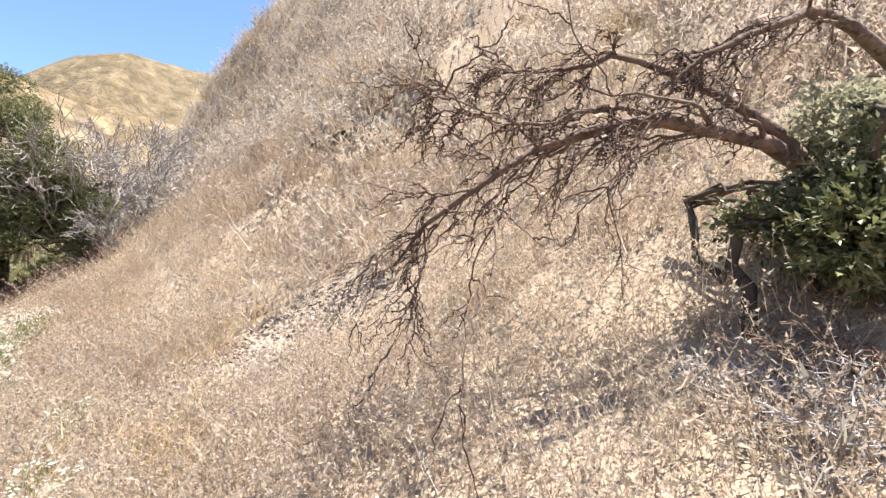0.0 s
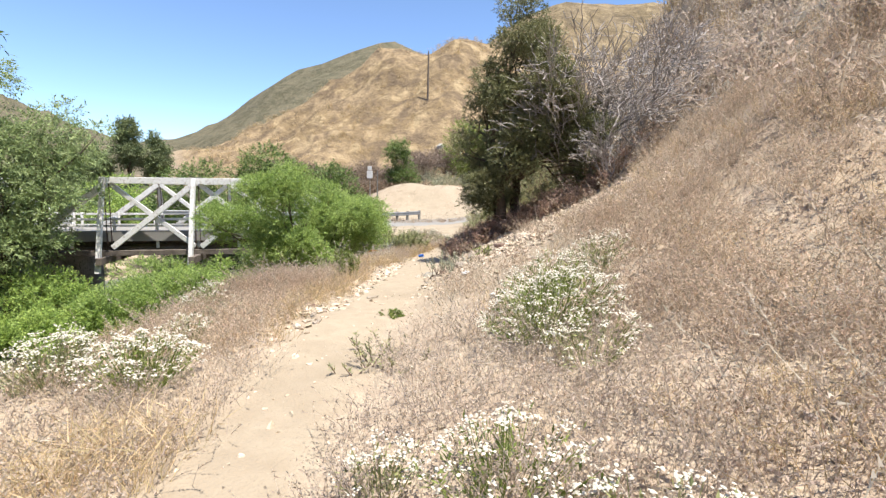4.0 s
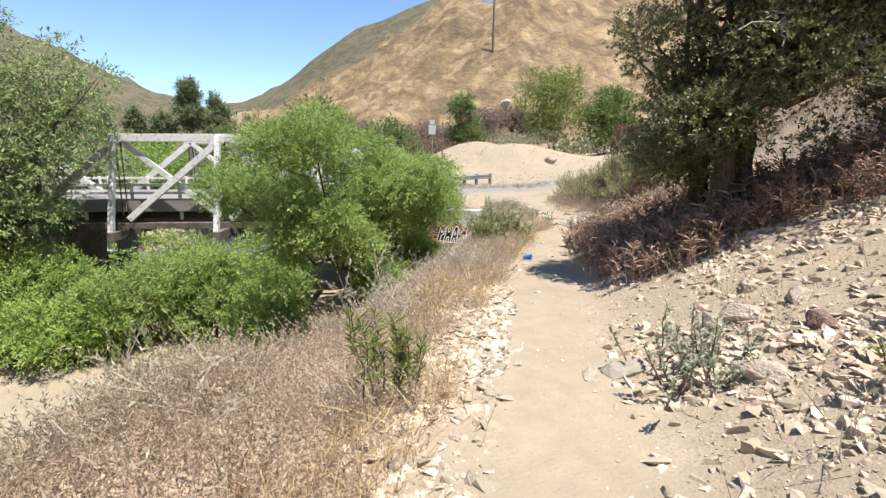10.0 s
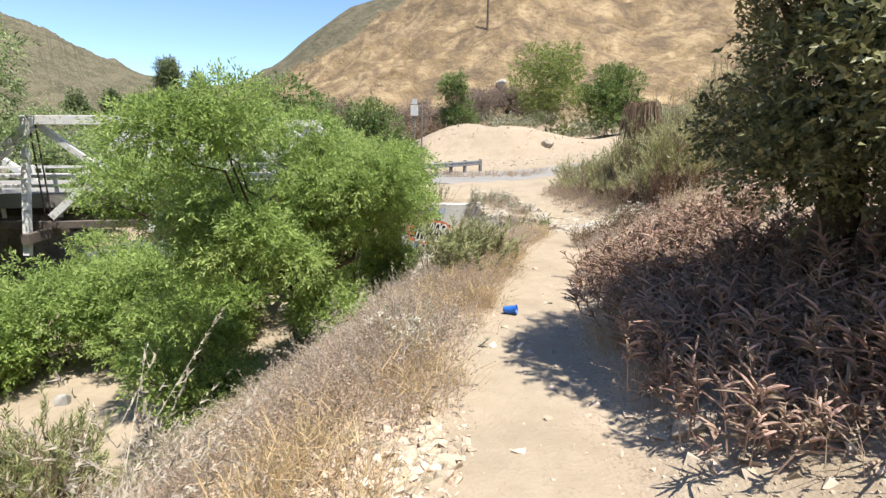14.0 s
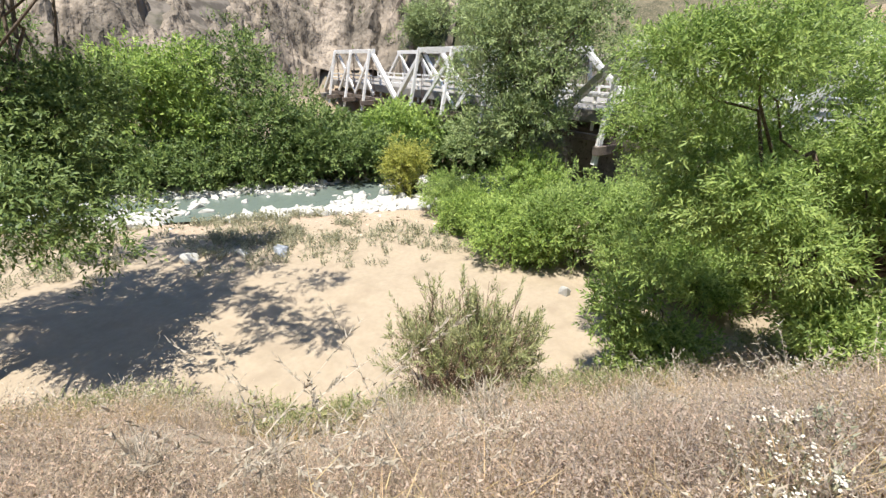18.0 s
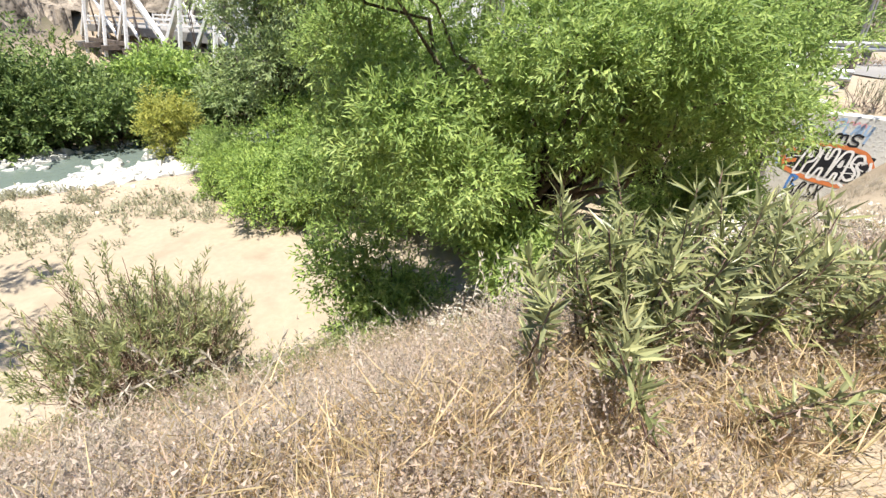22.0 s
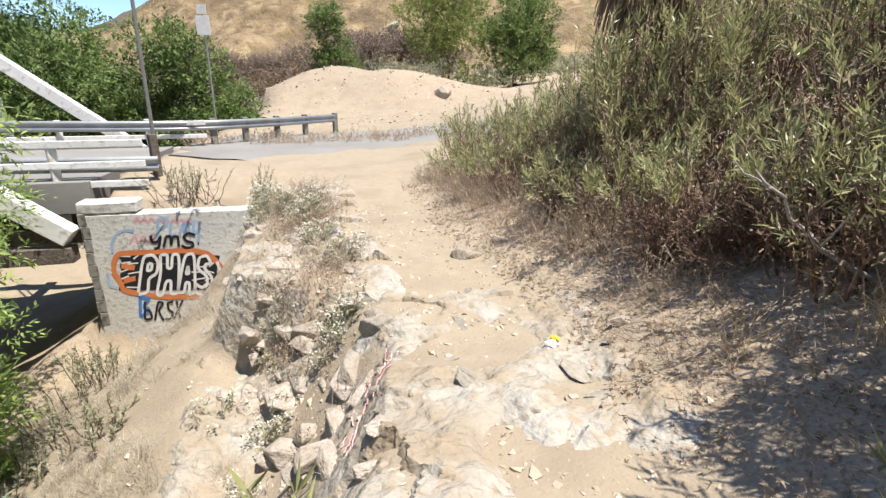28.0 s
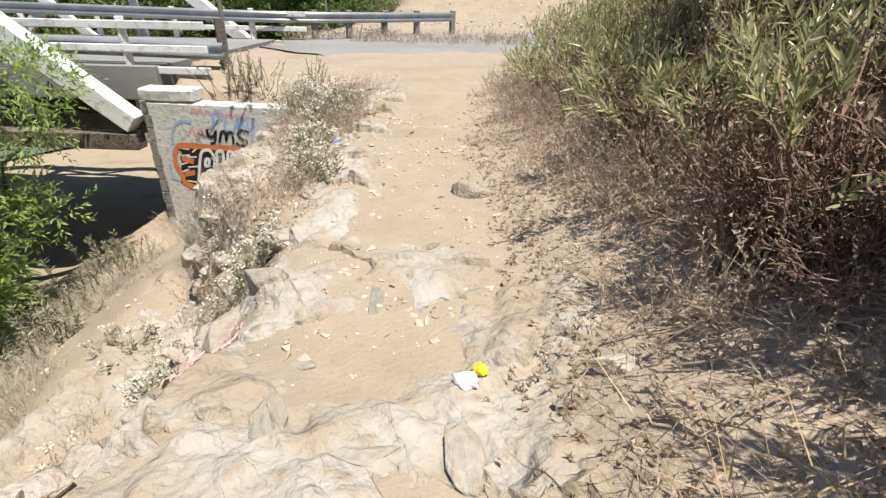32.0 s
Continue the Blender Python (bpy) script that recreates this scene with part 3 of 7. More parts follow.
def cover(x, y, z, q, u, v):
    """How far the ground is bare dirt, cliff rock, golden grass; and (last) not dark scrub."""
    s, n = bridge_sn(x, y)
    r = np.hypot(x + 20, y - 12)
    th = np.degrees(np.arctan2(-(x + 20), y - 12))
    wob = fbm(x, y, 0.9, 3, 31)
    half = 0.36 + 0.14 * smooth(20, 23, q) - 0.12 * smooth(28, 30, q) + 0.5 * smooth(36, 39, q) + 1.0 * smooth(46, 51, q)
    bare = 1 - smooth(half - 0.15, half + 0.45, np.abs(u) + 0.35 * wob)
    sand = (1 - smooth(-5.7, -5.2, z + 0.3 * wob)) * (1 - smooth(-7.5, -5, v)) * smooth(-22, -19, v)
    fork = smooth(37, 39, q) * smooth(0.8, 1.4, -u) * (1 - smooth(4.6, 6.0, -u)) * 0.8
    lot = smooth(0.5, 1.5, -s) * smooth(0.3, 0.8, -n) * (1 - smooth(30, 46, r))
    rub = smooth(0.5, 0.9, u) * (1 - smooth(3.4, 5.0, u + wob)) * smooth(21.5, 23.5, q) * (1 - smooth(28.5, 30, q)) * 0.8
    bare = np.clip(np.maximum.reduce([bare, sand, fork, lot, rub]), 0, 1)
    rock = smooth(9, 15, far_bank(x, y, v)) * (1 - smooth(90, 180, r))
    gold = smooth(60, 95, r) * (1 - smooth(73, 80, th)) * (th > -120)
    scrub = smooth(190, 260, r) + smooth(85, 120, r) * smooth(76, 84, th)
    scrub = np.clip(scrub, 0, 1) * np.where((th < 42) & (th > -60), 0.35, 1.0)
    return np.stack([bare, np.clip(rock, 0, 1), np.clip(gold, 0, 1), 1 - scrub], -1)


ca = ground_me.color_attributes.new("cover", "FLOAT_COLOR", "POINT")
ca.data.foreach_set("color", cover(GX, GY, GZ, GQ, GU, GV).reshape(-1, 4).astype(np.float32).ravel())
ground = thing("ground", "dry tan dirt and litter canyon ground with a bare footpath", "ground", kind="structure", data=ground_me)


def strip(name, centre, half, z, step_mat, label, category, lift=0.0, follow=False):
    """A flat ribbon along a centre line (road, water)."""
    c = np.asarray(centre, float)
    t = np.gradient(c, axis=0)
    t /= np.linalg.norm(t, axis=1, keepdims=True)
    nrm = np.stack([t[:, 1], -t[:, 0]], 1)
    w = np.linspace(-1, 1, 9)
    h = np.asarray(half, float).reshape(-1, 1, 1) * np.ones((len(c), 1, 1))
    p = c[:, None] + nrm[:, None] * w[None, :, None] * h
    zz = np.full(p.shape[:2] + (1,), z) if not follow else land(p[..., 0], p[..., 1])[0][..., None] + np.where(np.abs(w) > 0.9, -0.03, lift)[None, :, None]
    v = np.concatenate([p, zz], -1).reshape(-1, 3)
    m = 9
    i, j = np.meshgrid(np.arange(len(c) - 1), np.arange(m - 1), indexing="ij")
    f = np.stack([i * m + j, i * m + j + 1, (i + 1) * m + j + 1, (i + 1) * m + j], -1).reshape(-1, 4)
    return thing(name, label, category, kind="structure", data=np_mesh(name, v, f, step_mat, smooth=True))


def dense(line, step):
    line = np.asarray(line, float)
    d = np.r_[0, np.cumsum(np.hypot(*np.diff(line, axis=0).T))]
    t = np.arange(0, d[-1], step)
    k = [np.interp(t, d, line[:, i]) for i in range(2)]
    win = np.ones(9) / 9
    k = [np.convolve(np.pad(a, 4, mode="edge"), win, "valid") for a in k]
    return np.stack(k, -1)


def water_material():
    m = bpy.data.materials.new("shallow_river_water")
    m.use_nodes = True
    nt = m.node_tree
    b = nt.nodes["Principled BSDF"]
    b.inputs["Base Color"].default_value = (0.12, 0.15, 0.13, 1)
    b.inputs["Roughness"].default_value = 0.12
    b.inputs["IOR"].default_value = 1.33
    n = nt.nodes.new("ShaderNodeTexNoise")
    n.inputs["Scale"].default_value, n.inputs["Detail"].default_value = 3.0, 5
    tc = nt.nodes.new("ShaderNodeTexCoord")
    bp = nt.nodes.new("ShaderNodeBump")
    bp.inputs["Strength"].default_value, bp.inputs["Distance"].default_value = 0.5, 0.06
    nt.links.new(tc.outputs["Object"], n.inputs["Vector"])
    nt.links.new(n.outputs["Fac"], bp.inputs["Height"])
    nt.links.new(bp.outputs["Normal"], b.inputs["Normal"])
    return m


river = strip("water", dense(RIVER, 1.2), 3.9, WATER_Z, water_material(), "shallow grey-green rippling river", "river")
road_line = [(-31.75, 21.33), (-32.4, 22.6), (-33.2, 25.2), (-33.0, 28.2), (-31.6, 31.0), (-29.2, 33.8), (-26.0, 37.0), (-20.0, 42.0), (-8.0, 50.0)]
road_c = dense(road_line, 0.8)
road = strip("road", road_c, 3.1 + 0.5 * smooth(1, 6, np.arange(len(road_c)) * 0.8), ROAD_Z, ASPHALT, "worn pale grey asphalt road", "road", lift=0.035, follow=True)

# ---- the timber truss bridge ----
SPAN, PANEL, WIDTH = 19.45, 4.86, 7.6


def bp(s, n, z):
    """A point from metres along the bridge, off it towards the trail, and height at its near end; it dips slightly."""
    return BR_A + BR_D * s + BR_N * n + Vector((0, 0, z - 0.016 * max(s, 0)))


ZT, ZL, ZD = 1.58, -2.45, -1.36
bridge = thing("truss_bridge", "white-painted timber pony truss road bridge over the river", "bridge", at=bp(0, 0, ZL))
BR_INV = Matrix.Translation(-bridge.location)


def bpart(name, bm, material, parent=None, label=""):
    bm.transform(BR_INV)
    return part(name, bm, material, parent or bridge, label)


def bolt_plate(s, n, z, side):
    return box_bm(0.34, 0.03, 0.34, 0.006, Matrix.Translation(bp(s, n + 0.2 * side, z)) @ Matrix.Rotation(math.atan2(BR_D.y, BR_D.x), 4, "Z"))


for span in range(3):
    s0 = SPAN * span + (0.15 if span == 0 else 0)
    s1 = SPAN * (span + 1)
    ja, jm, jb = SPAN * span + PANEL, SPAN * span + 2 * PANEL, SPAN * span + 3 * PANEL
    for n0, side in ((0.0, 1), (-WIDTH, -1)):
        bpart("top_chord", beam_bm(bp(ja - 0.35, n0, ZT), bp(jb + 0.35, n0, ZT), 0.34, 0.36), PAINT)
        bpart("lower_chord", beam_bm(bp(s0, n0, ZL - 0.22), bp(s1, n0, ZL - 0.22), 0.3, 0.3), TIMBER, label="bare weathered timber lower chord")
        bpart("end_post", beam_bm(bp(s0, n0, ZL + 0.1), bp(ja - 0.05, n0, ZT - 0.2), 0.34, 0.34), PAINT)
        bpart("end_post", beam_bm(bp(s1 - 0.1, n0, ZL + 0.1), bp(jb + 0.05, n0, ZT - 0.2), 0.34, 0.34), PAINT)
        for a, b in ((ja, jm), (jm, jb)):
            bpart("diagonal", beam_bm(bp(b - 0.2, n0 + 0.1 * side, ZL + 0.1), bp(a + 0.15, n0 + 0.1 * side, ZT - 0.2), 0.16, 0.3), PAINT)
            bpart("diagonal", beam_bm(bp(a + 0.2, n0 - 0.1 * side, ZL + 0.1), bp(b - 0.15, n0 - 0.1 * side, ZT - 0.2), 0.16, 0.26), PAINT)
        for j in (ja, jm, jb):
            bpart("outrigger", beam_bm(bp(j + 0.1, n0 + 0.2 * side, ZT + 0.1), bp(j + 0.14, n0 + 1.25 * side, ZL - 1.25), 0.24, 0.22), PAINT)
            bpart("gusset_plate", bolt_plate(j, n0, ZT - 0.1, side), PAINT)
            for off in (-0.12, 0.12):
                v, f = tube([bp(j + off, n0, ZT), bp(j + off, n0, (ZT + ZL) / 2), bp(j + off, n0, ZL - 0.4)], [0.03] * 3, 6)
                part("tie_rod", np_mesh("tie_rod", v - np.array(bridge.location), f, RUST), None, bridge, "dark rusted steel tie rod")
        # railing inside the truss
        nr = n0 - 0.75 * side
        for z, h in ((-0.72, 0.14), (-1.12, 0.13), (-1.5, 0.13)):
            bpart("rail", beam_bm(bp(s0 - (1.2 if span == 0 else 0), nr, z), bp(s1, nr, z), 0.07, h), PAINT)
        k = s0 + 0.4
        while k < s1:
            bpart("rail_post", beam_bm(bp(k, nr - 0.08 * side, ZL - 0.05), bp(k, nr - 0.08 * side, -0.6), 0.15, 0.15), PAINT)
            k += 2.35
    for j in range(5):
        sj = SPAN * span + PANEL * j
        if 0.5 < sj and j < 4:
            bpart("floor_beam", beam_bm(bp(sj, 1.45, ZL - 0.55), bp(sj, -WIDTH - 1.45, ZL - 0.55), 0.3, 0.4), TIMBER, label="bare timber floor beam")
    for n0 in (-1.2, -2.9, -4.7, -6.4):
        bpart("stringer", beam_bm(bp(s0, n0, ZL - 0.16), bp(s1, n0, ZL - 0.16), 0.2, 0.34), TIMBER, label="dark timber stringer")
    bpart("deck", beam_bm(bp(s0 - 0.2, -WIDTH / 2, ZD - 0.38), bp(s1, -WIDTH / 2, ZD - 0.38), WIDTH - 1.2, 0.62), ASPHALT, label="worn asphalt bridge deck")


def w_beam(points, z_top):
    """A corrugated guard rail along points."""
    prof = [(-0.02, 0.0), (0.05, -0.05), (0.05, -0.09), (-0.02, -0.14), (-0.02, -0.17), (0.05, -0.22), (0.05, -0.26), (-0.02, -0.31)]
    pts = [Vector(p) for p in points]
    vs, m = [], len(prof)
    for i, p in enumerate(pts):
        d = (pts[min(i + 1, len(pts) - 1)] - pts[max(i - 1, 0)])
        nn = Vector((d.y, -d.x, 0)).normalized()
        vs += [p + nn * (a + off) + Vector((0, 0, z_top + b)) for off in (0, -0.012) for a, b in prof]
    fs = []
    for i in range(len(pts) - 1):
        for j in range(m - 1):
            a, b = i * 2 * m + j, (i + 1) * 2 * m + j
            fs += [(a, a + 1, b + 1, b), (a + m, b + m, b + m + 1, a + m + 1)]
    return np.array(vs), np.array(fs)


def curve_pts(ctrl, n=24):
    c = [Vector(p) for p in ctrl]
    t = np.linspace(0, len(c) - 1, n)
    arr = np.array(c)
    k = [np.interp(t, np.arange(len(c)), arr[:, i]) for i in range(3)]
    w = np.array([0.25, 0.5, 0.25])
    for _ in range(3):
        k = [np.r_[a[0], np.convolve(a, w, "valid"), a[-1]] for a in k]
    return np.stack(k, -1)


rail_ctrl = [bp(14, -6.55, 0), bp(6, -6.55, 0), bp(0, -6.6, 0), bp(-1.4, -7.3, 0), bp(-3.3, -9.2, 0), bp(-5.2, -11.6, 0)]
rail_pts = curve_pts([(p.x, p.y, 0) for p in rail_ctrl], 40)
guard = thing("guard_rail", "galvanised corrugated steel guard rail curving off the bridge", "guard rail", at=tuple(rail_pts[-1] + np.array([0, 0, ROAD_Z])))
v, f = w_beam(rail_pts, -0.66)
part("beam", np_mesh("beam", v - np.array(guard.location), f, STEEL, smooth=True), None, guard)
for i in (22, 26, 30, 34, 39):
    p = rail_pts[i]
    part("post", box_bm(0.16, 0.18, 1.05, 0.01, Matrix.Translation(Vector(p) + Vector((-0.11, 0.09, -1.13)) - guard.location)), CONCRETE_D, guard, "square weathered grey post")
near_rail = thing("guard_rail", "short galvanised steel guard rail on the bridge edge", "guard rail", at=bp(0, -1.0, ROAD_Z))
pts = curve_pts([tuple(bp(s, -1.05, 0).xy) + (0,) for s in (9, 4, -1.2)], 12)
v, f = w_beam(pts, -1.02)
part("beam", np_mesh("beam", v - np.array(near_rail.location), f, STEEL, smooth=True), None, near_rail)
part("post", box_bm(0.15, 0.15, 1.2, 0.01, Matrix.Translation(bp(-1.1, -1.25, -1.2) - near_rail.location)), TIMBER, near_rail)

# slim steel posts beside the road
pole = thing("steel_post", "slim bare steel post leaning beside the bridge rail", "post", at=bp(-1.05, -1.5, -1.45))
v, f = tube([(0, 0, -0.3), (-0.02, 0.02, 1.8), (-0.07, 0.06, 3.9)], [0.04, 0.038, 0.036], 8)
part("shaft", np_mesh("shaft", v, f, plain("dull_post_steel", (0.27, 0.27, 0.26), 0.5, 0.5)), None, pole)
sign = thing("road_sign", "small white rectangular road sign on a thin steel post", "sign", at=bp(-0.8, -10.1, -1.5))
v, f = tube([(0, 0, -0.2), (0, 0, 2.2), (0, 0, 4.3)], [0.032] * 3, 8)
part("post", np_mesh("post", v, f, STEEL), None, sign)
part("plate", box_bm(0.5, 0.02, 0.62, 0.004, Matrix.Translation((0.02, -0.05, 3.9)) @ Matrix.Rotation(radians(35), 4, "Z")), plain("sign_white", (0.78, 0.78, 0.76)), sign)
part("plate", box_bm(0.36, 0.02, 0.3, 0.004, Matrix.Translation((0.02, -0.05, 4.42)) @ Matrix.Rotation(radians(35), 4, "Z")), plain("sign_white_small", (0.75, 0.75, 0.73)), sign)

# concrete: abutment with wing wall, and the piers
abut = thing("abutment_wall", "grey concrete bridge abutment covered in graffiti", "wall", at=bp(0, 0, -5.5), kind="structure")
AB_INV = Matrix.Translation(-abut.location)
rotz = Matrix.Rotation(math.atan2(BR_D.y, BR_D.x), 4, "Z")


def slab(s_a, s_b, n_a, n_b, z_a, z_b, bevel=0.03):
    c = bp(0, 0, 0) + BR_D * ((s_a + s_b) / 2) + BR_N * ((n_a + n_b) / 2) + Vector((0, 0, (z_a + z_b) / 2))
    return box_bm(abs(s_b - s_a), abs(n_b - n_a), abs(z_b - z_a), bevel, Matrix.Translation(c) @ rotz)


def aged(bm, amount, seed):
    bmesh.ops.subdivide_edges(bm, edges=bm.edges[:], cuts=7, use_grid_fill=True)
    for vv in bm.verts:
        k = noise.noise(vv.co * 2.3 + Vector((seed, 0, 0))) + 0.5 * noise.noise(vv.co * 6.1)
        vv.co += Vector((k, -k, noise.noise(vv.co * 3.1))) * amount
    return bm


# breast wall's darker concrete stands in for the shade beneath the deck
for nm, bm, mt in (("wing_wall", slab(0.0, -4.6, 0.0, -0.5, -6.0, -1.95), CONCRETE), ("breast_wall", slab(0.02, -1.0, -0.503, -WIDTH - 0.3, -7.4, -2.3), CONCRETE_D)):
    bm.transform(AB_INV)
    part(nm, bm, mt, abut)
for nm, bm in (("bearing_block", slab(0.0, -1.0, -0.42, 0.0, -1.948, -1.72)),):
    bm.transform(AB_INV)
    part(nm, aged(bm, 0.015, 3), CONCRETE, abut, "worn white-washed bearing block")
# piers in the dark blotched concrete
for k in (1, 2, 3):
    pier = thing("bridge_pier", "dark grey concrete bridge pier standing in the river bed", "pier", group="bridge piers", at=bp(SPAN * k, -3.8, -8.2), kind="structure")
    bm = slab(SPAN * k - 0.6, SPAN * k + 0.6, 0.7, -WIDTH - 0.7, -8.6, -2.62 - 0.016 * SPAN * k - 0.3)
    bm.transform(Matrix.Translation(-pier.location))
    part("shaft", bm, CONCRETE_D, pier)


# ---- graffiti on the wing wall ----
SPRAY = {k: plain("spray_" + k, c, 0.6) for k, c in (("black", (0.02, 0.02, 0.025)), ("white", (0.78, 0.76, 0.74)), ("orange", (0.62, 0.2, 0.07)), ("blue", (0.07, 0.2, 0.5)), ("pale_blue", (0.33, 0.45, 0.62)), ("pink", (0.68, 0.36, 0.38)), ("maroon", (0.28, 0.09, 0.06)))}


def on_wall(x, y, lift):
    """A spot on the wall from units of about 5 mm, x to the viewer's right and y down from its top corner."""
    return BR_A + BR_D * (0.055 - 0.00576 * x + 0.00154 * y) + BR_N * lift + Vector((0, 0, -1.205 - 0.0005 * x - 0.00702 * y))


def spray(name, strokes, width, colour, lift, label):
    """Painted lines a coat thick on the wall, as one mark."""
    pieces = []
    for st in strokes:
        p = np.array(st, float)
        t = np.linspace(0, 1, len(p))
        tt = np.linspace(0, 1, len(p) * 5)
        q = np.stack([np.interp(tt, t, p[:, i]) for i in range(2)], -1)
        for _ in range(2):
            q[1:-1] = (q[:-2] + 2 * q[1:-1] + q[2:]) / 4
        d = np.gradient(q, axis=0)
        d /= np.linalg.norm(d, axis=1, keepdims=True) + 1e-9
        nn = np.stack([-d[:, 1], d[:, 0]], 1) * width / 2
        v = [on_wall(*(q[i] + k * nn[i]), lift) - abut.location for i in range(len(q)) for k in (-1, 1)]
        f = [(2 * i, 2 * i + 1, 2 * i + 3, 2 * i + 2) for i in range(len(q) - 1)]
        pieces.append((np.array(v), np.array(f)))
    v, f = join(pieces)
    return part(name, np_mesh(name, v, f, SPRAY[colour]), None, abut, label)


rg = random.Random(31)
spray("graffiti_scribble", [[(190 + 13 * i, 165 + 14 * (-1) ** i) for i in range(7)], [(195 + 11 * i, 110 + 7 * (-1) ** i) for i in range(17)]], 6, "pink", 0.004, "faded pink scribble")
spray("graffiti_scribble", [[(268, 108), (272, 170)], [(268, 108), (292, 100), (296, 122), (274, 134)], [(306, 112), (308, 150), (324, 152)], [(336, 150), (346, 108), (352, 150), (360, 106), (366, 150)], [(376, 106), (378, 140), (394, 140), (394, 100), (396, 170)]], 9, "pale_blue", 0.005, "faded blue letters")
spray("graffiti_scribble", [[(142, 205), (138, 180), (148, 152), (172, 138), (200, 142)], [(130, 262), (140, 300), (162, 305)]], 8, "pale_blue", 0.006, "faded blue curve")
spray("graffiti_tag", [[(250, 152), (256, 172), (274, 170), (280, 150), (278, 186), (264, 190)], [(292, 184), (296, 154), (310, 152), (314, 180), (316, 154), (332, 152), (338, 182)], [(384, 148), (362, 142), (348, 154), (360, 166), (380, 170), (382, 182), (360, 186), (346, 178)], [(396, 172), (399, 173)]], 8, "black", 0.011, "black spray-painted tag")
spray("graffiti_patch", [[(168 + rg.uniform(-4, 4), y), (300, y + rg.uniform(-4, 4)), (470 + rg.uniform(-6, 6), y)] for y in range(214, 318, 13)], 15, "black", 0.0065, "black spray-painted fill")
spray("graffiti_patch", [[(x + rg.uniform(-9, 9), y + rg.uniform(-6, 6)), (x + rg.uniform(14, 42), y + rg.uniform(-12, 4))] for y in range(216, 316, 21) for x in (165, 196, 392, 430)], 4, "white", 0.0078, "white spray-painted hatching")
spray("graffiti_outline", [[(250, 200), (190, 203), (158, 206), (147, 228), (150, 262), (168, 282), (180, 312), (230, 322), (300, 332), (400, 332), (462, 322), (488, 300), (486, 250), (462, 225), (430, 200), (370, 192), (250, 200)], [(170, 240), (210, 246)], [(180, 285), (214, 276)]], 15, "orange", 0.0095, "orange spray-painted outline")
spray("graffiti_letters", [[(226, 318), (232, 212), (262, 206), (280, 228), (278, 262), (254, 276), (256, 318), (228, 324)], [(250, 232), (262, 234), (260, 252), (248, 254), (250, 232)], [(284, 208), (306, 204), (308, 246), (322, 246), (320, 204), (342, 204), (350, 322), (326, 324), (324, 282), (308, 284), (302, 328), (282, 326), (290, 260), (284, 208)],
                           [(348, 318), (358, 206), (388, 200), (404, 320), (384, 326), (382, 288), (370, 288), (368, 320), (348, 318)], [(372, 238), (378, 262), (368, 262), (372, 238)], [(446, 232), (428, 206), (404, 212), (402, 246), (436, 268), (440, 298), (420, 304), (404, 292), (400, 316), (430, 330), (456, 310), (452, 270), (424, 246), (426, 232), (446, 232)], [(462, 224), (478, 256), (478, 292), (462, 318)]], 9, "white", 0.0125, "white outlined bubble letters")
spray("graffiti_tag", [[(232, 332), (238, 392)], [(230, 330), (262, 336), (244, 360), (266, 372), (240, 392)]], 10, "blue", 0.011, "blue letter")
spray("graffiti_tag", [[(248, 346), (252, 402), (276, 398), (266, 374), (254, 372)], [(284, 404), (288, 346), (306, 350), (292, 374), (312, 406)], [(336, 346), (318, 350), (324, 372), (340, 382), (332, 402), (316, 400)], [(346, 344), (364, 400)], [(366, 342), (342, 402)]], 7, "black", 0.0125, "black spray-painted letters")
# chipped, weathered left edge of the wall
for i in range(9):
    z0 = -2.05 - 0.25 * i
    bm = box_bm(0.12 + 0.05 * rg.random(), 0.03, 0.24, 0.01, Matrix.Translation(BR_A + BR_D * (-0.06 - 0.04 * rg.random()) + BR_N * 0.003 + Vector((0, 0, z0))) @ rotz)
    bm.transform(AB_INV)
    part("spalled_patch", bm, CONCRETE_D, abut, "dark spalled concrete edge")

# ---- trees and tall shrubs ----


def limb_path(a, b, rng, sag=0.0, n=7, wander=0.06):
    a, b = np.asarray(a, float), np.asarray(b, float)
    t = np.linspace(0, 1, n)[:, None]
    ln = np.linalg.norm(b - a)
    w = rng.normal(0, wander * ln, (n, 3)) * np.sin(np.pi * t)
    p = a + (b - a) * t + w
    p[:, 2] += sag * ln * (np.sin(np.pi * t[:, 0]))
    return p


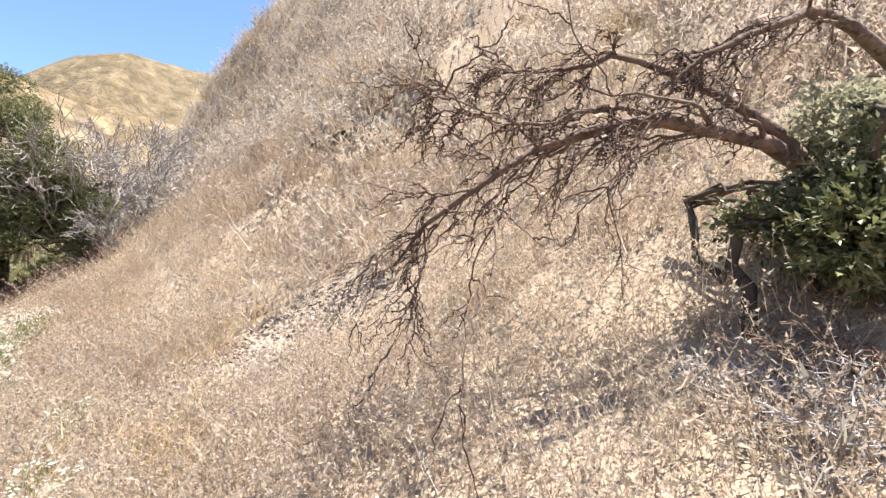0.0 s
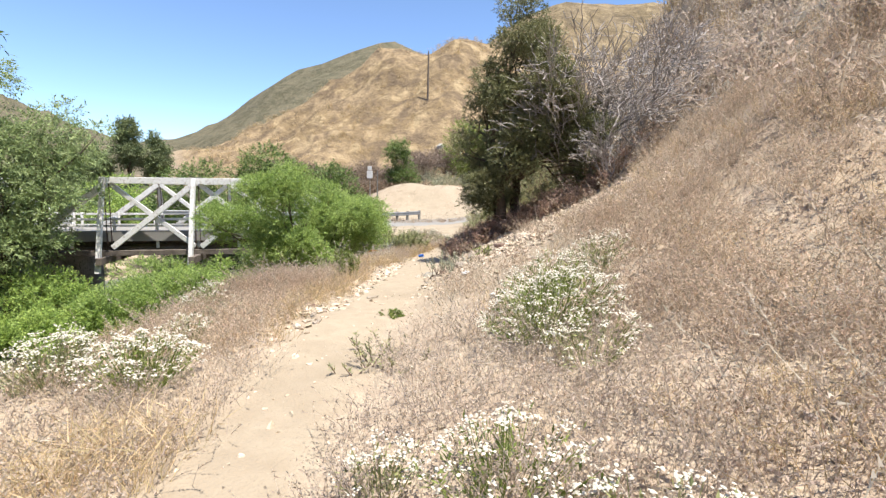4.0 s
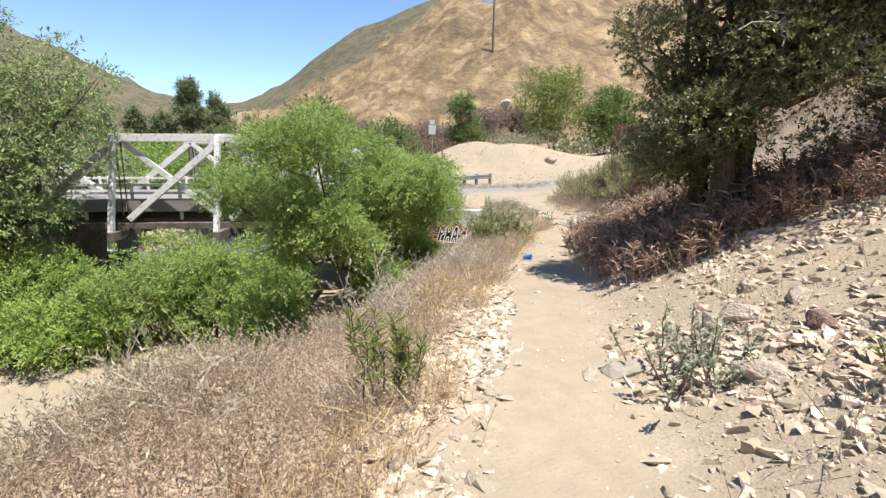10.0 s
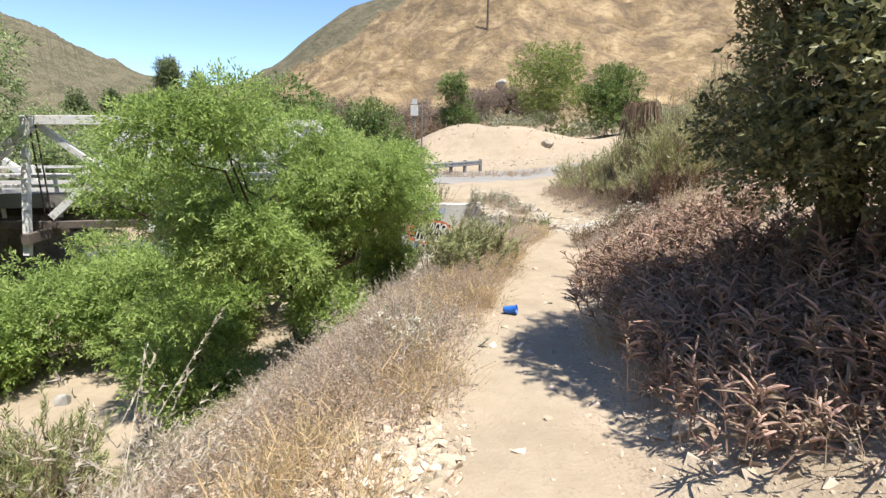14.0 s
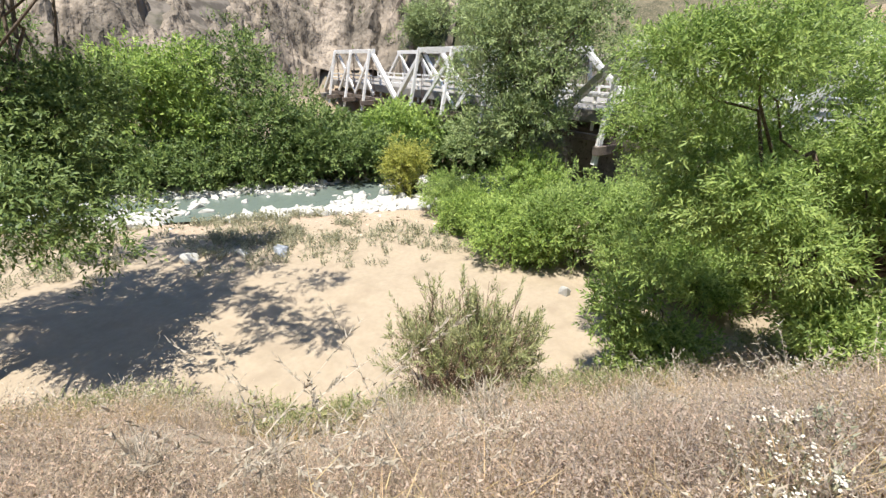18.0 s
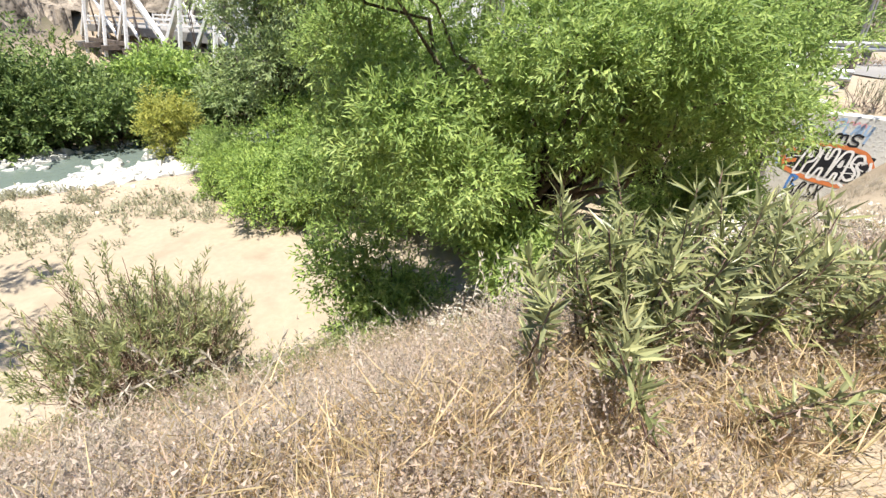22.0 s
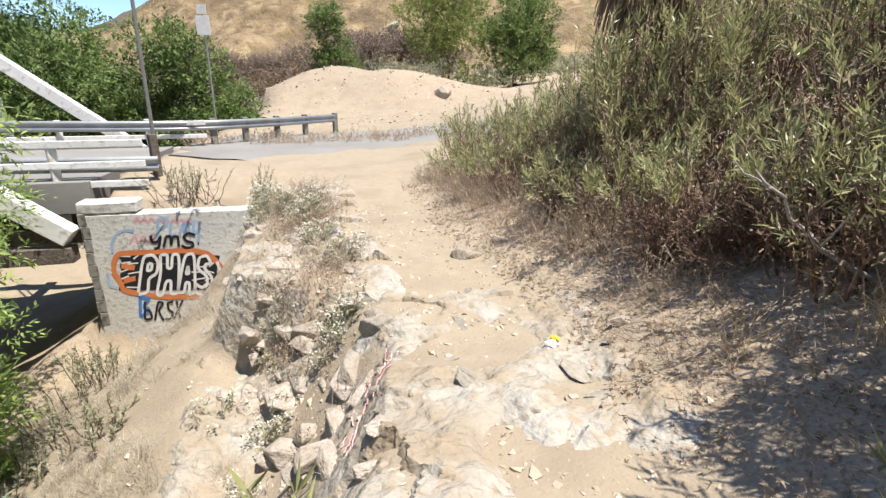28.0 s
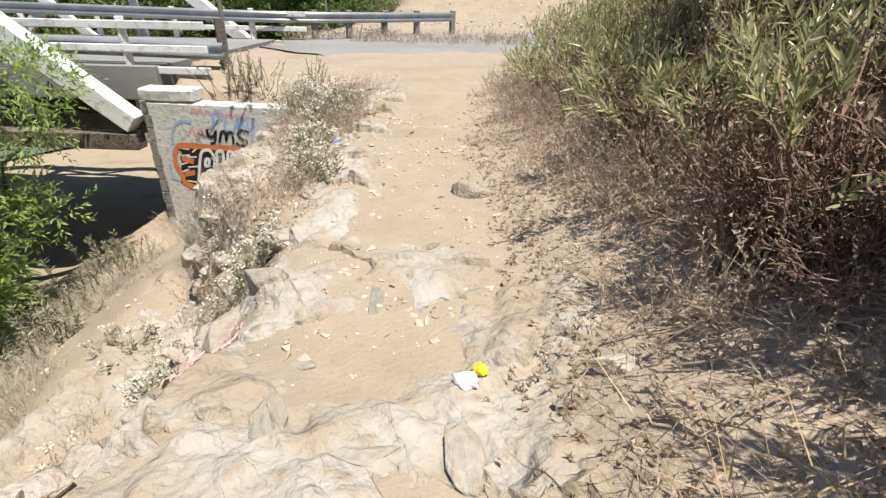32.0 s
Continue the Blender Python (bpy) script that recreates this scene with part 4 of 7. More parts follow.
def tree(name, label, at, blobs, leaf_mat, bark_mat, seed, clumps=240, per=42, leaf=(0.11, 0.035), spread=0.34, trunk_r=0.16, limbs=22, droop=0.3,
         category="tree", fork=0.28, stems=1, group="", twig=2.6, lumps=0, inner=0.16):
    """A trunk with limbs that reach into a crown of leaf clumps filling the blobs (centre xyz, radii xyz) around its foot."""
    rng = np.random.default_rng(seed)
    z0 = ground_z(at[0], at[1]) if len(at) == 2 else at[2]
    top = thing(name, label, category, group=group, at=(at[0], at[1], z0))
    # the crown's outer surface breaks into lesser lobes with gaps between them, over a thin core
    core = np.array(blobs, float)
    if lumps:
        vol = (core[:, 3] * core[:, 4] * core[:, 5]) ** 0.67
        pk = rng.choice(len(core), lumps, p=vol / vol.sum())
        d = rng.normal(0, 1, (lumps, 3))
        d[:, 2] += 0.15
        d /= np.linalg.norm(d, axis=1, keepdims=True)
        big = core[pk]
        ctr = big[:, :3] + d * big[:, 3:] * rng.uniform(0.5, 1.0, (lumps, 1))
        rad = big[:, 3:].mean(1, keepdims=True) * rng.uniform(0.2, 0.5, (lumps, 1)) * np.array([[1.15, 1.15, 0.72]])
        core[:, 3:] *= 0.58
        lobes = np.concatenate([np.c_[ctr, rad], core])
        share = np.r_[(rad.mean(1)) ** 2, inner * core[:, 3:].mean(1) ** 2]
    else:
        lobes, share = core, core[:, 3:].mean(1) ** 2
    lv = 8
    n = clumps * per // lv
    B = lobes[rng.choice(len(lobes), n, p=share / share.sum())]
    d = rng.normal(0, 1, (n, 3))
    d[:, 2] += 0.25
    d /= np.linalg.norm(d, axis=1, keepdims=True)
    rad = np.where(rng.uniform(0, 1, (n, 1)) < 0.82, rng.uniform(0.62, 0.98, (n, 1)), rng.uniform(0.15, 0.6, (n, 1)))
    c = B[:, :3] + d * rad * B[:, 3:]
    g = land(c[:, 0] + at[0], c[:, 1] + at[1], False)[0] - z0
    c[:, 2] = np.maximum(c[:, 2], g + 0.12)
    v, f = sprigs(c, d * np.array([1, 1, 0.8]) + rng.normal(0, 0.4, (n, 3)) + np.array([0, 0, 0.25 - 0.5 * droop]), leaf[0] * twig, lv, leaf, rng, droop)
    part("crown", np_mesh("crown", v, f, leaf_mat), None, top)
    clumps = n
    wood = []
    far = c[rng.choice(clumps, min(limbs, clumps), replace=False)]
    mean = B[:, :3].mean(0)
    for st in range(stems):
        base = np.array([rng.normal(0, 0.12 * (stems > 1) * 2), rng.normal(0, 0.12 * (stems > 1) * 2), -0.25])
        crotch = np.array([mean[0] * fork + base[0], mean[1] * fork + base[1], max(mean[2] * fork * 1.6, 0.5)]) + rng.normal(0, 0.15, 3) * (stems > 1)
        wood.append(tube(limb_path(base, crotch, rng, 0, 6, 0.04), np.linspace(trunk_r * 1.25, trunk_r * 0.8, 6), 8))
        for e in far[st::stems]:
            wood.append(tube(limb_path(crotch + rng.normal(0, 0.03, 3), e, rng, 0.06), np.linspace(trunk_r * rng.uniform(0.3, 0.6), 0.012, 7), 5))
    v, f = join(wood)
    part("trunk", np_mesh("trunk", v, f, bark_mat, smooth=True), None, top)
    return top


def bare_shrub(name, label, at, seed, stems, height, spread, material, depth=3, radius=0.02, splay=0.5, category="shrub", lean=(0, 0), group="", floor=0.003):
    """A leafless, much forked shrub."""
    rng = np.random.default_rng(seed)
    z0 = ground_z(at[0], at[1]) if len(at) == 2 else at[2]
    top = thing(name, label, category, group=group, at=(at[0], at[1], z0))
    wood = []

    def grow(p, d, ln, r, lvl):
        q = p + d * ln
        wood.append(tube(limb_path(p, q, rng, 0, 4, 0.07), np.linspace(max(r, floor), max(r * 0.6, floor), 4), 4 if lvl > 1 else 6))
        if lvl >= depth:
            return
        for _ in range(rng.integers(2, 5)):
            k = rng.uniform(0.45, 1.0)
            nd = d + rng.normal(0, splay, 3)
            nd[2] = abs(nd[2]) * 0.8 + 0.05 if lvl < 2 else nd[2]
            nd /= np.linalg.norm(nd)
            grow(p + d * ln * k, nd, ln * rng.uniform(0.5, 0.8), r * 0.55, lvl + 1)

    for _ in range(stems):
        d = np.array([rng.normal(lean[0], spread), rng.normal(lean[1], spread), 1.0])
        d /= np.linalg.norm(d)
        grow(np.array([*rng.normal(0, 0.08, 2), -0.05]), d, height * rng.uniform(0.35, 0.55), radius, 0)
    v, f = join(wood)
    part("branchwork", np_mesh("branchwork", v, f, material), None, top, kind="stuff")
    return top



# dark dead brush in the shade under the willow
for i, (x, y) in enumerate(((-25.6, 15.2), (-26.4, 14.4), (-24.9, 14.7), (-25.9, 14.9), (-26.8, 15.3), (-25.2, 14.2))):
    bare_shrub("dead_brush", "heap of dark brown dead brush under the willow", (x, y), 690 + i, 16, 0.8, 0.8, TWIG_RED, depth=3, radius=0.01, splay=0.7, group="dead brush under the willow", floor=0.004)

# the broad willow between the trail and the bridge
tree("willow_tree", "broad bright green willow tree on the river bank", (-22.9, 12.6), [(0.26, 0.17, 4.66, 1.98, 1.98, 1.85), (1.58, -2.04, 5.02, 1.46, 1.46, 1.85), (-1.41, -2.38, 3.76, 1.72, 1.63, 1.67), (-0.53, 2.55, 4.0, 1.5, 1.5, 1.25), (1.6, -0.9, 3.3, 1.3, 1.3, 1.0), (-2.29, 0.34, 3.22, 1.46, 1.63, 1.58), (-1.76, 3.74, 3.6, 1.20, 1.20, 1.0), (0.70, -3.06, 2.32, 1.29, 1.20, 1.06), (-1.2, 0.0, 1.9, 1.2, 1.4, 0.9), (-0.8, 2.7, 4.6, 1.4, 1.4, 1.3), (-1.6, 4.0, 4.0, 1.3, 1.3, 1.4), (1.3, 1.4, 4.9, 1.3, 1.3, 1.3), (0.2, -1.0, 6.0, 1.3, 1.3, 1.0), (1.6, -0.6, 4.0, 1.4, 1.4, 1.1), (1.0, 0.8, 3.7, 1.2, 1.2, 0.9), (0.7, -2.2, 3.5, 1.3, 1.3, 1.1), (0.4, 0.2, 3.4, 1.4, 1.4, 1.0), (0.4, 2.1, 2.9, 0.8, 0.8, 0.6)],
     LEAF_WILLOW, BARK, 11, clumps=2600, per=64, leaf=(0.12, 0.034), spread=0.15, trunk_r=0.15, limbs=60, stems=4, lumps=88)
tree("willow_tree", "tall pale green willow tree beside the bridge", (-36.9, 2.4), [(0, 0, 9.0, 3.4, 3.4, 2.8), (1.6, 2.4, 7.4, 2.6, 2.4, 2.4), (-1.8, -2.2, 7.0, 2.6, 2.4, 2.4), (0.6, 0.2, 4.6, 3.0, 3.0, 2.0), (0.2, -0.6, 12.2, 2.2, 2.2, 2.0), (1.8, 3.2, 10.2, 2.0, 2.0, 1.8), (-2.0, -3.0, 10.0, 2.0, 2.0, 1.8)],
     LEAF_PALE, BARK, 12, clumps=950, per=52, leaf=(0.22, 0.07), spread=0.36, trunk_r=0.24, limbs=40, stems=2, lumps=90)
# the alder's lobes above 8 m are unseen, added to shade the river flat
tree("alder_tree", "leafy green alder leaning over the river flat", (-16.2, -5.2), [(-0.6, 0.4, 5.2, 2.6, 2.6, 2.2), (-2.0, 1.4, 4.0, 2.0, 2.0, 1.5), (0.8, -1.4, 6.0, 2.2, 2.2, 2.0), (-2.4, -1.8, 5.0, 2.2, 2.2, 1.8), (-1.0, 2.6, 5.6, 1.6, 1.6, 1.4), (-0.6, 3.6, 4.9, 1.9, 1.9, 1.5), (-1.4, 1.6, 6.0, 2.0, 2.0, 1.5), (1.0, 4.6, 5.4, 1.7, 1.7, 1.4), (-1.6, 3.9, 4.4, 1.6, 1.6, 1.2), (-2.6, 0.4, 6.2, 1.9, 1.9, 1.3), (-2.0, 1.0, 10.8, 2.6, 2.6, 1.5), (-4.6, 3.4, 10.6, 2.2, 2.2, 1.2), (0.2, -2.6, 10.6, 2.4, 2.4, 1.5), (-5.4, -0.4, 11.4, 2.4, 2.4, 1.2), (-2.6, 5.4, 10.8, 2.0, 2.0, 1.1), (-4.4, -3.6, 11.2, 2.4, 2.4, 1.3), (-0.8, 0.4, 8.2, 2.0, 2.0, 1.4)],
     LEAF_DARK, BARK, 13, clumps=1900, per=46, leaf=(0.16, 0.06), spread=0.28, trunk_r=0.18, limbs=30, lumps=70)
tree("willow_tree", "bright green willow leaning against the bridge end", (-27.7, 16.4), [(0, 0, 3.4, 1.5, 1.5, 1.7), (-1.0, -1.4, 3.6, 1.5, 1.5, 1.6), (0.5, -0.3, 1.9, 1.3, 1.3, 1.2), (-2.0, -2.8, 3.2, 1.4, 1.4, 1.5), (0.2, 0.2, 4.6, 1.0, 1.0, 0.9), (0.3, 1.35, 3.9, 0.7, 0.7, 0.8), (0.3, 1.3, 2.2, 0.65, 0.65, 0.6)],
     LEAF_WILLOW, BARK, 17, clumps=640, per=56, leaf=(0.135, 0.036), spread=0.22, trunk_r=0.1, limbs=30, stems=3, lumps=60)
# the dark oak above the path
tree("oak_tree", "dense dark green live oak beside the path", (-11.25, 12.05), [(0, 0, 1.4, 1.2, 1.15, 1.0), (-0.05, 0, 2.7, 1.3, 1.3, 1.2), (0.25, 0.2, 4.1, 1.35, 1.35, 1.2), (0.0, 0.1, 5.3, 1.0, 1.0, 0.95), (-0.7, -0.2, 0.7, 0.8, 0.8, 0.6), (0.9, 0.5, 3.2, 1.0, 1.0, 1.1), (-0.55, 0.1, 3.2, 0.7, 0.8, 0.8), (-0.6, -0.2, 1.9, 0.8, 0.8, 0.7), (1.3, 0.7, 1.5, 0.9, 0.8, 0.8), (1.5, 0.9, 2.5, 0.9, 0.8, 0.8)],
     LEAF_OAK, BARK, 14, clumps=2700, per=76, leaf=(0.052, 0.028), spread=0.17, trunk_r=0.13, limbs=60, droop=0.15, stems=3, lumps=110, inner=0.45)
bare_shrub("dead_shrub", "tall grey leafless shrub beside the oak", (-9.6, 13.2), 21, 19, 4.0, 0.36, BARK_GREY, depth=4, radius=0.03, floor=0.009)
bare_shrub("dead_shrub", "tall grey leafless shrub on the slope", (-8.6, 14.0), 22, 13, 3.2, 0.42, BARK_GREY, depth=4, radius=0.03, floor=0.009)
bare_shrub("dead_shrub", "low grey leafless shrub on the slope", (-8.6, 12.6), 23, 12, 1.8, 0.5, BARK_GREY, depth=3, radius=0.02, floor=0.006)


def bush(name, label, at, r, h, material, seed, clumps=160, per=46, leaf=(0.13, 0.05), spread=0.26, stems=5, group="", droop=0.1, lumps=34):
    rng = np.random.default_rng(seed)
    blobs = [(0, 0, h * 0.5, r, r, h * 0.5)]
    for _ in range(4):
        a = rng.uniform(0, 6.28)
        blobs.append((r * 0.55 * math.cos(a), r * 0.55 * math.sin(a), h * rng.uniform(0.35, 0.75), r * 0.5, r * 0.5, h * 0.28))
    return tree(name, label, at, blobs, material, BARK, seed, clumps, per, leaf, spread, 0.035, 24, droop, "shrub" if "tree" not in name else "tree", 0.2, stems, group, lumps=lumps)


# thickets along the near bank and under the bridge
k = 0
for x, y, r, h in ((-29.9, 4.2, 1.7, 2.4), (-30.6, 6.6, 2.0, 3.7), (-33.6, 3.6, 2.0, 3.5), (-29.4, 9.4, 1.7, 3.6), (-30.6, 12.0, 2.0, 4.0), (-34.0, 9.0, 1.8, 4.0), (-31.8, 9.8, 1.6, 2.8), (-35.2, -0.6, 1.7, 2.2), (-32.2, 1.4, 1.5, 1.9), (-28.6, 11.4, 1.5, 2.6)):
    k += 1
    bush("riverside_shrub", "dense bright green riverside thicket shrub", (x, y), r, h, LEAF_BRUSH if k % 2 else LEAF_WILLOW, 100 + k, 330, 50, (0.16, 0.055), 0.3, group="riverside thicket")
for x, y, r, h in ((-22.5, 9.7, 1.15, 2.7), (-21.0, 12.4, 0.7, 1.4), (-25.0, 16.5, 0.8, 2.2)):
    k += 1
    bush("willow_shrub", "bright green willow shrub on the bank below the trail", (x, y), r, h, LEAF_WILLOW, 100 + k, 200, 50, (0.14, 0.045), 0.24, group="willow shrubs")
bush("coyote_bush", "small olive grey-green shrub by the sand", (-21.6, 5.4), 0.5, 0.9, LEAF_SAGE, 132, 70, 46, (0.09, 0.02), 0.14, 6, droop=-0.4)
# dark alders on the far bank
for i, (x, y) in enumerate(((-22.5, -34.0), (-26.5, -28.5), (-30.0, -24.6), (-33.6, -20.6), (-36.8, -16.6), (-40.0, -13.2), (-43.4, -9.4), (-47.0, -4.6), (-30.0, -31.0), (-36.5, -23.0), (-50.5, 1.0), (-54.5, 7.5))):
    rr = 3.6 + 0.5 * math.sin(i * 2.1)
    bush("alder_tree", "dark green leafy alder on the far river bank", (x, y), rr, (8.0 + 0.9 * math.cos(i * 1.7)) * (0.55 if i in (5, 6, 7, 10, 11) else 1.0), LEAF_DARK if i % 3 else LEAF_BRUSH, 150 + i, 330, 32, (0.32, 0.14), 0.36, 3, group="far bank alders")
for i, (x, y) in enumerate(((-22.5, -34.0), (-26.5, -28.5), (-30.0, -24.6), (-33.6, -20.6), (-36.8, -16.6), (-40.0, -13.2), (-43.4, -9.4), (-47.0, -4.6))):
    for j in range(2):
        bush("alder_shrub", "dark green leafy shrub overhanging the far bank", (x + 2.0 - 1.7 * j + 0.3 * (i % 2), y + 1.9 + 1.9 * j), 1.9, 2.7 + 0.5 * (i % 3), LEAF_DARK, 240 + 2 * i + j, 120, 34, (0.3, 0.13), 0.32, 3, group="far bank shrubs")
bush("young_tree", "yellow-green young tree at the water's edge", (-37.6, -4.6), 1.2, 3.8, mat("yellow_green_leaves", (0.34, 0.36, 0.07), (0.45, 0.46, 0.12), 0.6, fine=9, rough=0.5, bump=0, vary=0.35, island=True, trans=0.4), 170, 200, 46, (0.2, 0.06), 0.26, 2)
# trees behind the road
for i, (x, y, r, h) in enumerate(((-50.0, 54.0, 4.4, 11.5), (-44.5, 57.0, 3.4, 7.0), (-54.5, 30.5, 4.6, 7.4), (-51.0, 25.0, 3.6, 6.6), (-58.0, 22.0, 4.0, 7.0), (-64.0, 40.0, 2.4, 4.0), (-47.5, 21.5, 3.4, 12.5), (-47.5, 28.6, 2.9, 10.1), (-55.5, 17.0, 4.4, 10.5), (-51.5, 25.0, 3.4, 10.5))):
    bush("roadside_tree", "round bright green tree beyond the road", (x, y), r, h, LEAF_DARK if i else LEAF_GREEN, 180 + i, 560, 36, (0.27, 0.115), 0.5, 3, group="trees beyond the road")
bush("roadside_tree", "slim dark green tree at the foot of the golden hill", (-64.0, 51.0), 2.0, 10.5, LEAF_DARK, 190, 190, 46, (0.36, 0.13), 0.5, 1)
for i, (x, y, r, h) in enumerate(((-70, 8, 5, 8), (-78, 14, 5, 9), (-84, 2, 6, 11), (-74, -6, 5, 9), (-92, 10, 6, 10), (-66, 14, 4, 6.5))):
    bush("valley_tree", "leafy green tree down the valley", (x, y, -7.0), r, h, LEAF_BRUSH if i % 2 else LEAF_PALE, 200 + i, 360, 34, (0.34, 0.14), 0.7, 2, group="valley trees")
bush("cliff_tree", "dusty green tree at the foot of the canyon wall", (-69.5, -19.3), 2.8, 5.5, LEAF_PALE, 206, 300, 34, (0.3, 0.12), 0.6, 2)
for i, (th, dist, h) in enumerate(((80.4, 130, 19.0), (77.9, 132, 15.5), (83.0, 134, 12.0), (85.2, 136, 11.5), (88.0, 140, 11.5))):
    px_, py_ = -10 - dist * math.sin(radians(th)), 7 + dist * math.cos(radians(th))
    blobs = [(0, 0, h * f, h * w, h * w, h * 0.12) for f, w in ((0.4, 0.13), (0.55, 0.17), (0.7, 0.15), (0.83, 0.11), (0.94, 0.06))]
    tree("pine_tree", "tall dark green pine far down the valley", (px_, py_, -3.0), blobs, PINE, BARK, 220 + i, 420, 40, (0.55, 0.2), 0.6, 0.3, 14, 0.0, lumps=26, group="far pines")

for i, (x, y, r, h) in enumerate(((-64.1, 36.3, 3.0, 4.2), (-62.1, 40.2, 2.6, 3.6), (-60.5, 43.6, 2.4, 3.2), (-58.5, 47.1, 2.6, 3.4), (-70.4, 42.0, 3.4, 5.0), (-68.6, 46.5, 3.0, 4.6), (-65.0, 47.5, 2.6, 4.0), (-57.0, 50.6, 2.2, 3.0))):
    bush("dry_bush", "dry grey-brown leafless brush beyond the heap", (x, y), r, h, WITHERED, 260 + i, 110, 32, (0.3, 0.09), 0.4, 4, "brush beyond the heap")

rng = random.Random(270)
for i in range(20):
    th_ = radians(38 + 1.45 * i + rng.uniform(-0.7, 0.7))
    d_ = rng.uniform(84, 97)
    bush("dry_bush", "brown leafless brush at the foot of the golden hill", (-20 - d_ * math.sin(th_), 12 + d_ * math.cos(th_)), rng.uniform(2.6, 4.2), rng.uniform(2.6, 4.6), BRUSH_BROWN, 270 + i, 100, 32, (0.42, 0.12), 0.4, 4, "brush at the hill's foot")

# ---- low plants ----


def ribbon(p0, p1, w, rng, tri=False):
    d = p1 - p0
    s = np.cross(d, rng.normal(0, 1, d.shape))
    s = s / (np.linalg.norm(s, axis=1, keepdims=True) + 1e-9) * w / 2
    if tri:
        return np.stack([p0 - s, p0 + s, p1], 1).reshape(-1, 3), np.arange(3 * len(p0)).reshape(-1, 3)
    v = np.stack([p0 - s, p0 + s, p1 + s * 0.5, p1 - s * 0.5], 1).reshape(-1, 3)
    return v, np.arange(len(v)).reshape(-1, 4)


def slips(c, d, length, width, rng):
    """Slim three-cornered leaves or husks."""
    n = len(c)
    d = d + rng.normal(0, 0.45, (n, 3))
    d = d / (np.linalg.norm(d, axis=1, keepdims=True) + 1e-9) * length * rng.uniform(0.6, 1.35, (n, 1))
    return ribbon(c, c + d, width * rng.uniform(0.7, 1.3, (n, 1)), rng, True)


def tuft(seed, stems, height, radius, lean, width, heads=0, head=(0.05, 0.02), bend=0.25, low=0.35, whorl=0.3):
    """One clump: stems in two joined blades each, with small seed heads or leaves along them."""
    rng = np.random.default_rng(seed)
    b = np.c_[rng.normal(0, radius * 0.45, (stems, 2)), np.full(stems, -0.03)]
    d = np.c_[rng.normal(0, lean, (stems, 2)) + b[:, :2] / radius * lean * 0.8, np.ones(stems)]
    d /= np.linalg.norm(d, axis=1, keepdims=True)
    h = height * rng.uniform(0.55, 1.1, (stems, 1))
    mid = b + d * h * 0.55
    d2 = d + np.c_[rng.normal(0, bend, (stems, 2)), rng.uniform(-bend, 0, stems)]
    d2 /= np.linalg.norm(d2, axis=1, keepdims=True)
    tip = mid + d2 * h * 0.5
    out = [ribbon(b - d * 0.02, mid + d * 0.06, width * 1.2, rng, True), ribbon(mid, tip, width, rng, True)]
    if heads:
        t = rng.uniform(low, 1.0, (stems, heads, 1))
        c = np.where(t < 0.55, b[:, None] + (mid - b)[:, None] * t / 0.55, mid[:, None] + (tip - mid)[:, None] * (t - 0.55) / 0.45).reshape(-1, 3)
        dd = np.repeat(d2, heads, 0) + rng.normal(0, whorl, (stems * heads, 3))
        out.append(slips(c, dd, head[0], head[1], rng))
    return join(out)


def domes(centres, radius, rng):
    """Little flower heads: hexagonal domes of three quads."""
    n = len(centres)
    a = np.linspace(0, 2 * np.pi, 6, endpoint=False)
    r = radius * rng.uniform(0.6, 1.3, (n, 1, 1))
    tilt = rng.normal(0, 0.3, (n, 1, 2))
    ring = np.stack([np.cos(a), np.sin(a), 0 * a], -1)[None] * r
    ring[..., 2] += (ring[..., :2] * tilt).sum(-1)
    v = np.concatenate([centres[:, None] + np.array([0, 0, 1]) * r * 0.5, centres[:, None] + ring], 1)
    f = np.array([(0, 1, 2, 3), (0, 3, 4, 5), (0, 5, 6, 1)])
    return v.reshape(-1, 3), (np.arange(n)[:, None, None] * 7 + f[None]).reshape(-1, 4)


def sow(templates, xy, scale, rng, lift=0.0, tilt=0.12):
    """Copies of the clumps on the ground, as one mesh's arrays."""
    z = land(xy[:, 0], xy[:, 1])[0] + lift
    out = []
    pick = rng.integers(0, len(templates), len(xy))
    for k, (v, f) in enumerate(templates):
        m = np.flatnonzero(pick == k)
        if not len(m):
            continue
        a = rng.uniform(0, 6.283, len(m))
        s = (scale[m] * rng.uniform(0.75, 1.25, len(m)))[:, None]
        c, sn_ = np.cos(a)[:, None], np.sin(a)[:, None]
        tx, ty = rng.normal(0, tilt, (2, len(m), 1))
        x = (v[None, :, 0] * c - v[None, :, 1] * sn_) * s + v[None, :, 2] * tx * s
        y = (v[None, :, 0] * sn_ + v[None, :, 1] * c) * s + v[None, :, 2] * ty * s
        w = np.stack([x + xy[m, 0:1], y + xy[m, 1:2], v[None, :, 2] * s + z[m][:, None]], -1)
        out.append((w.reshape(-1, 3), (f[None] + (np.arange(len(m)) * len(v))[:, None, None]).reshape(-1, f.shape[1])))
    return join(out)


def spots(n, box, keep, seed):
    """Random places in a box, kept with the chance that keep gives."""
    rng = np.random.default_rng(seed)
    got = []
    tot = 0
    for _ in range(130):
        p = np.c_[rng.uniform(box[0], box[2], 4000), rng.uniform(box[1], box[3], 4000)]
        z, q, u, v = land(p[:, 0], p[:, 1], False)
        s, nn = bridge_sn(p[:, 0], p[:, 1])
        ok = rng.uniform(0, 1, 4000) < keep(p[:, 0], p[:, 1], z, q, u, v, s, nn)
        got.append(p[ok])
        tot += ok.sum()
        if tot >= n:
            break
    return np.concatenate(got)[:n]


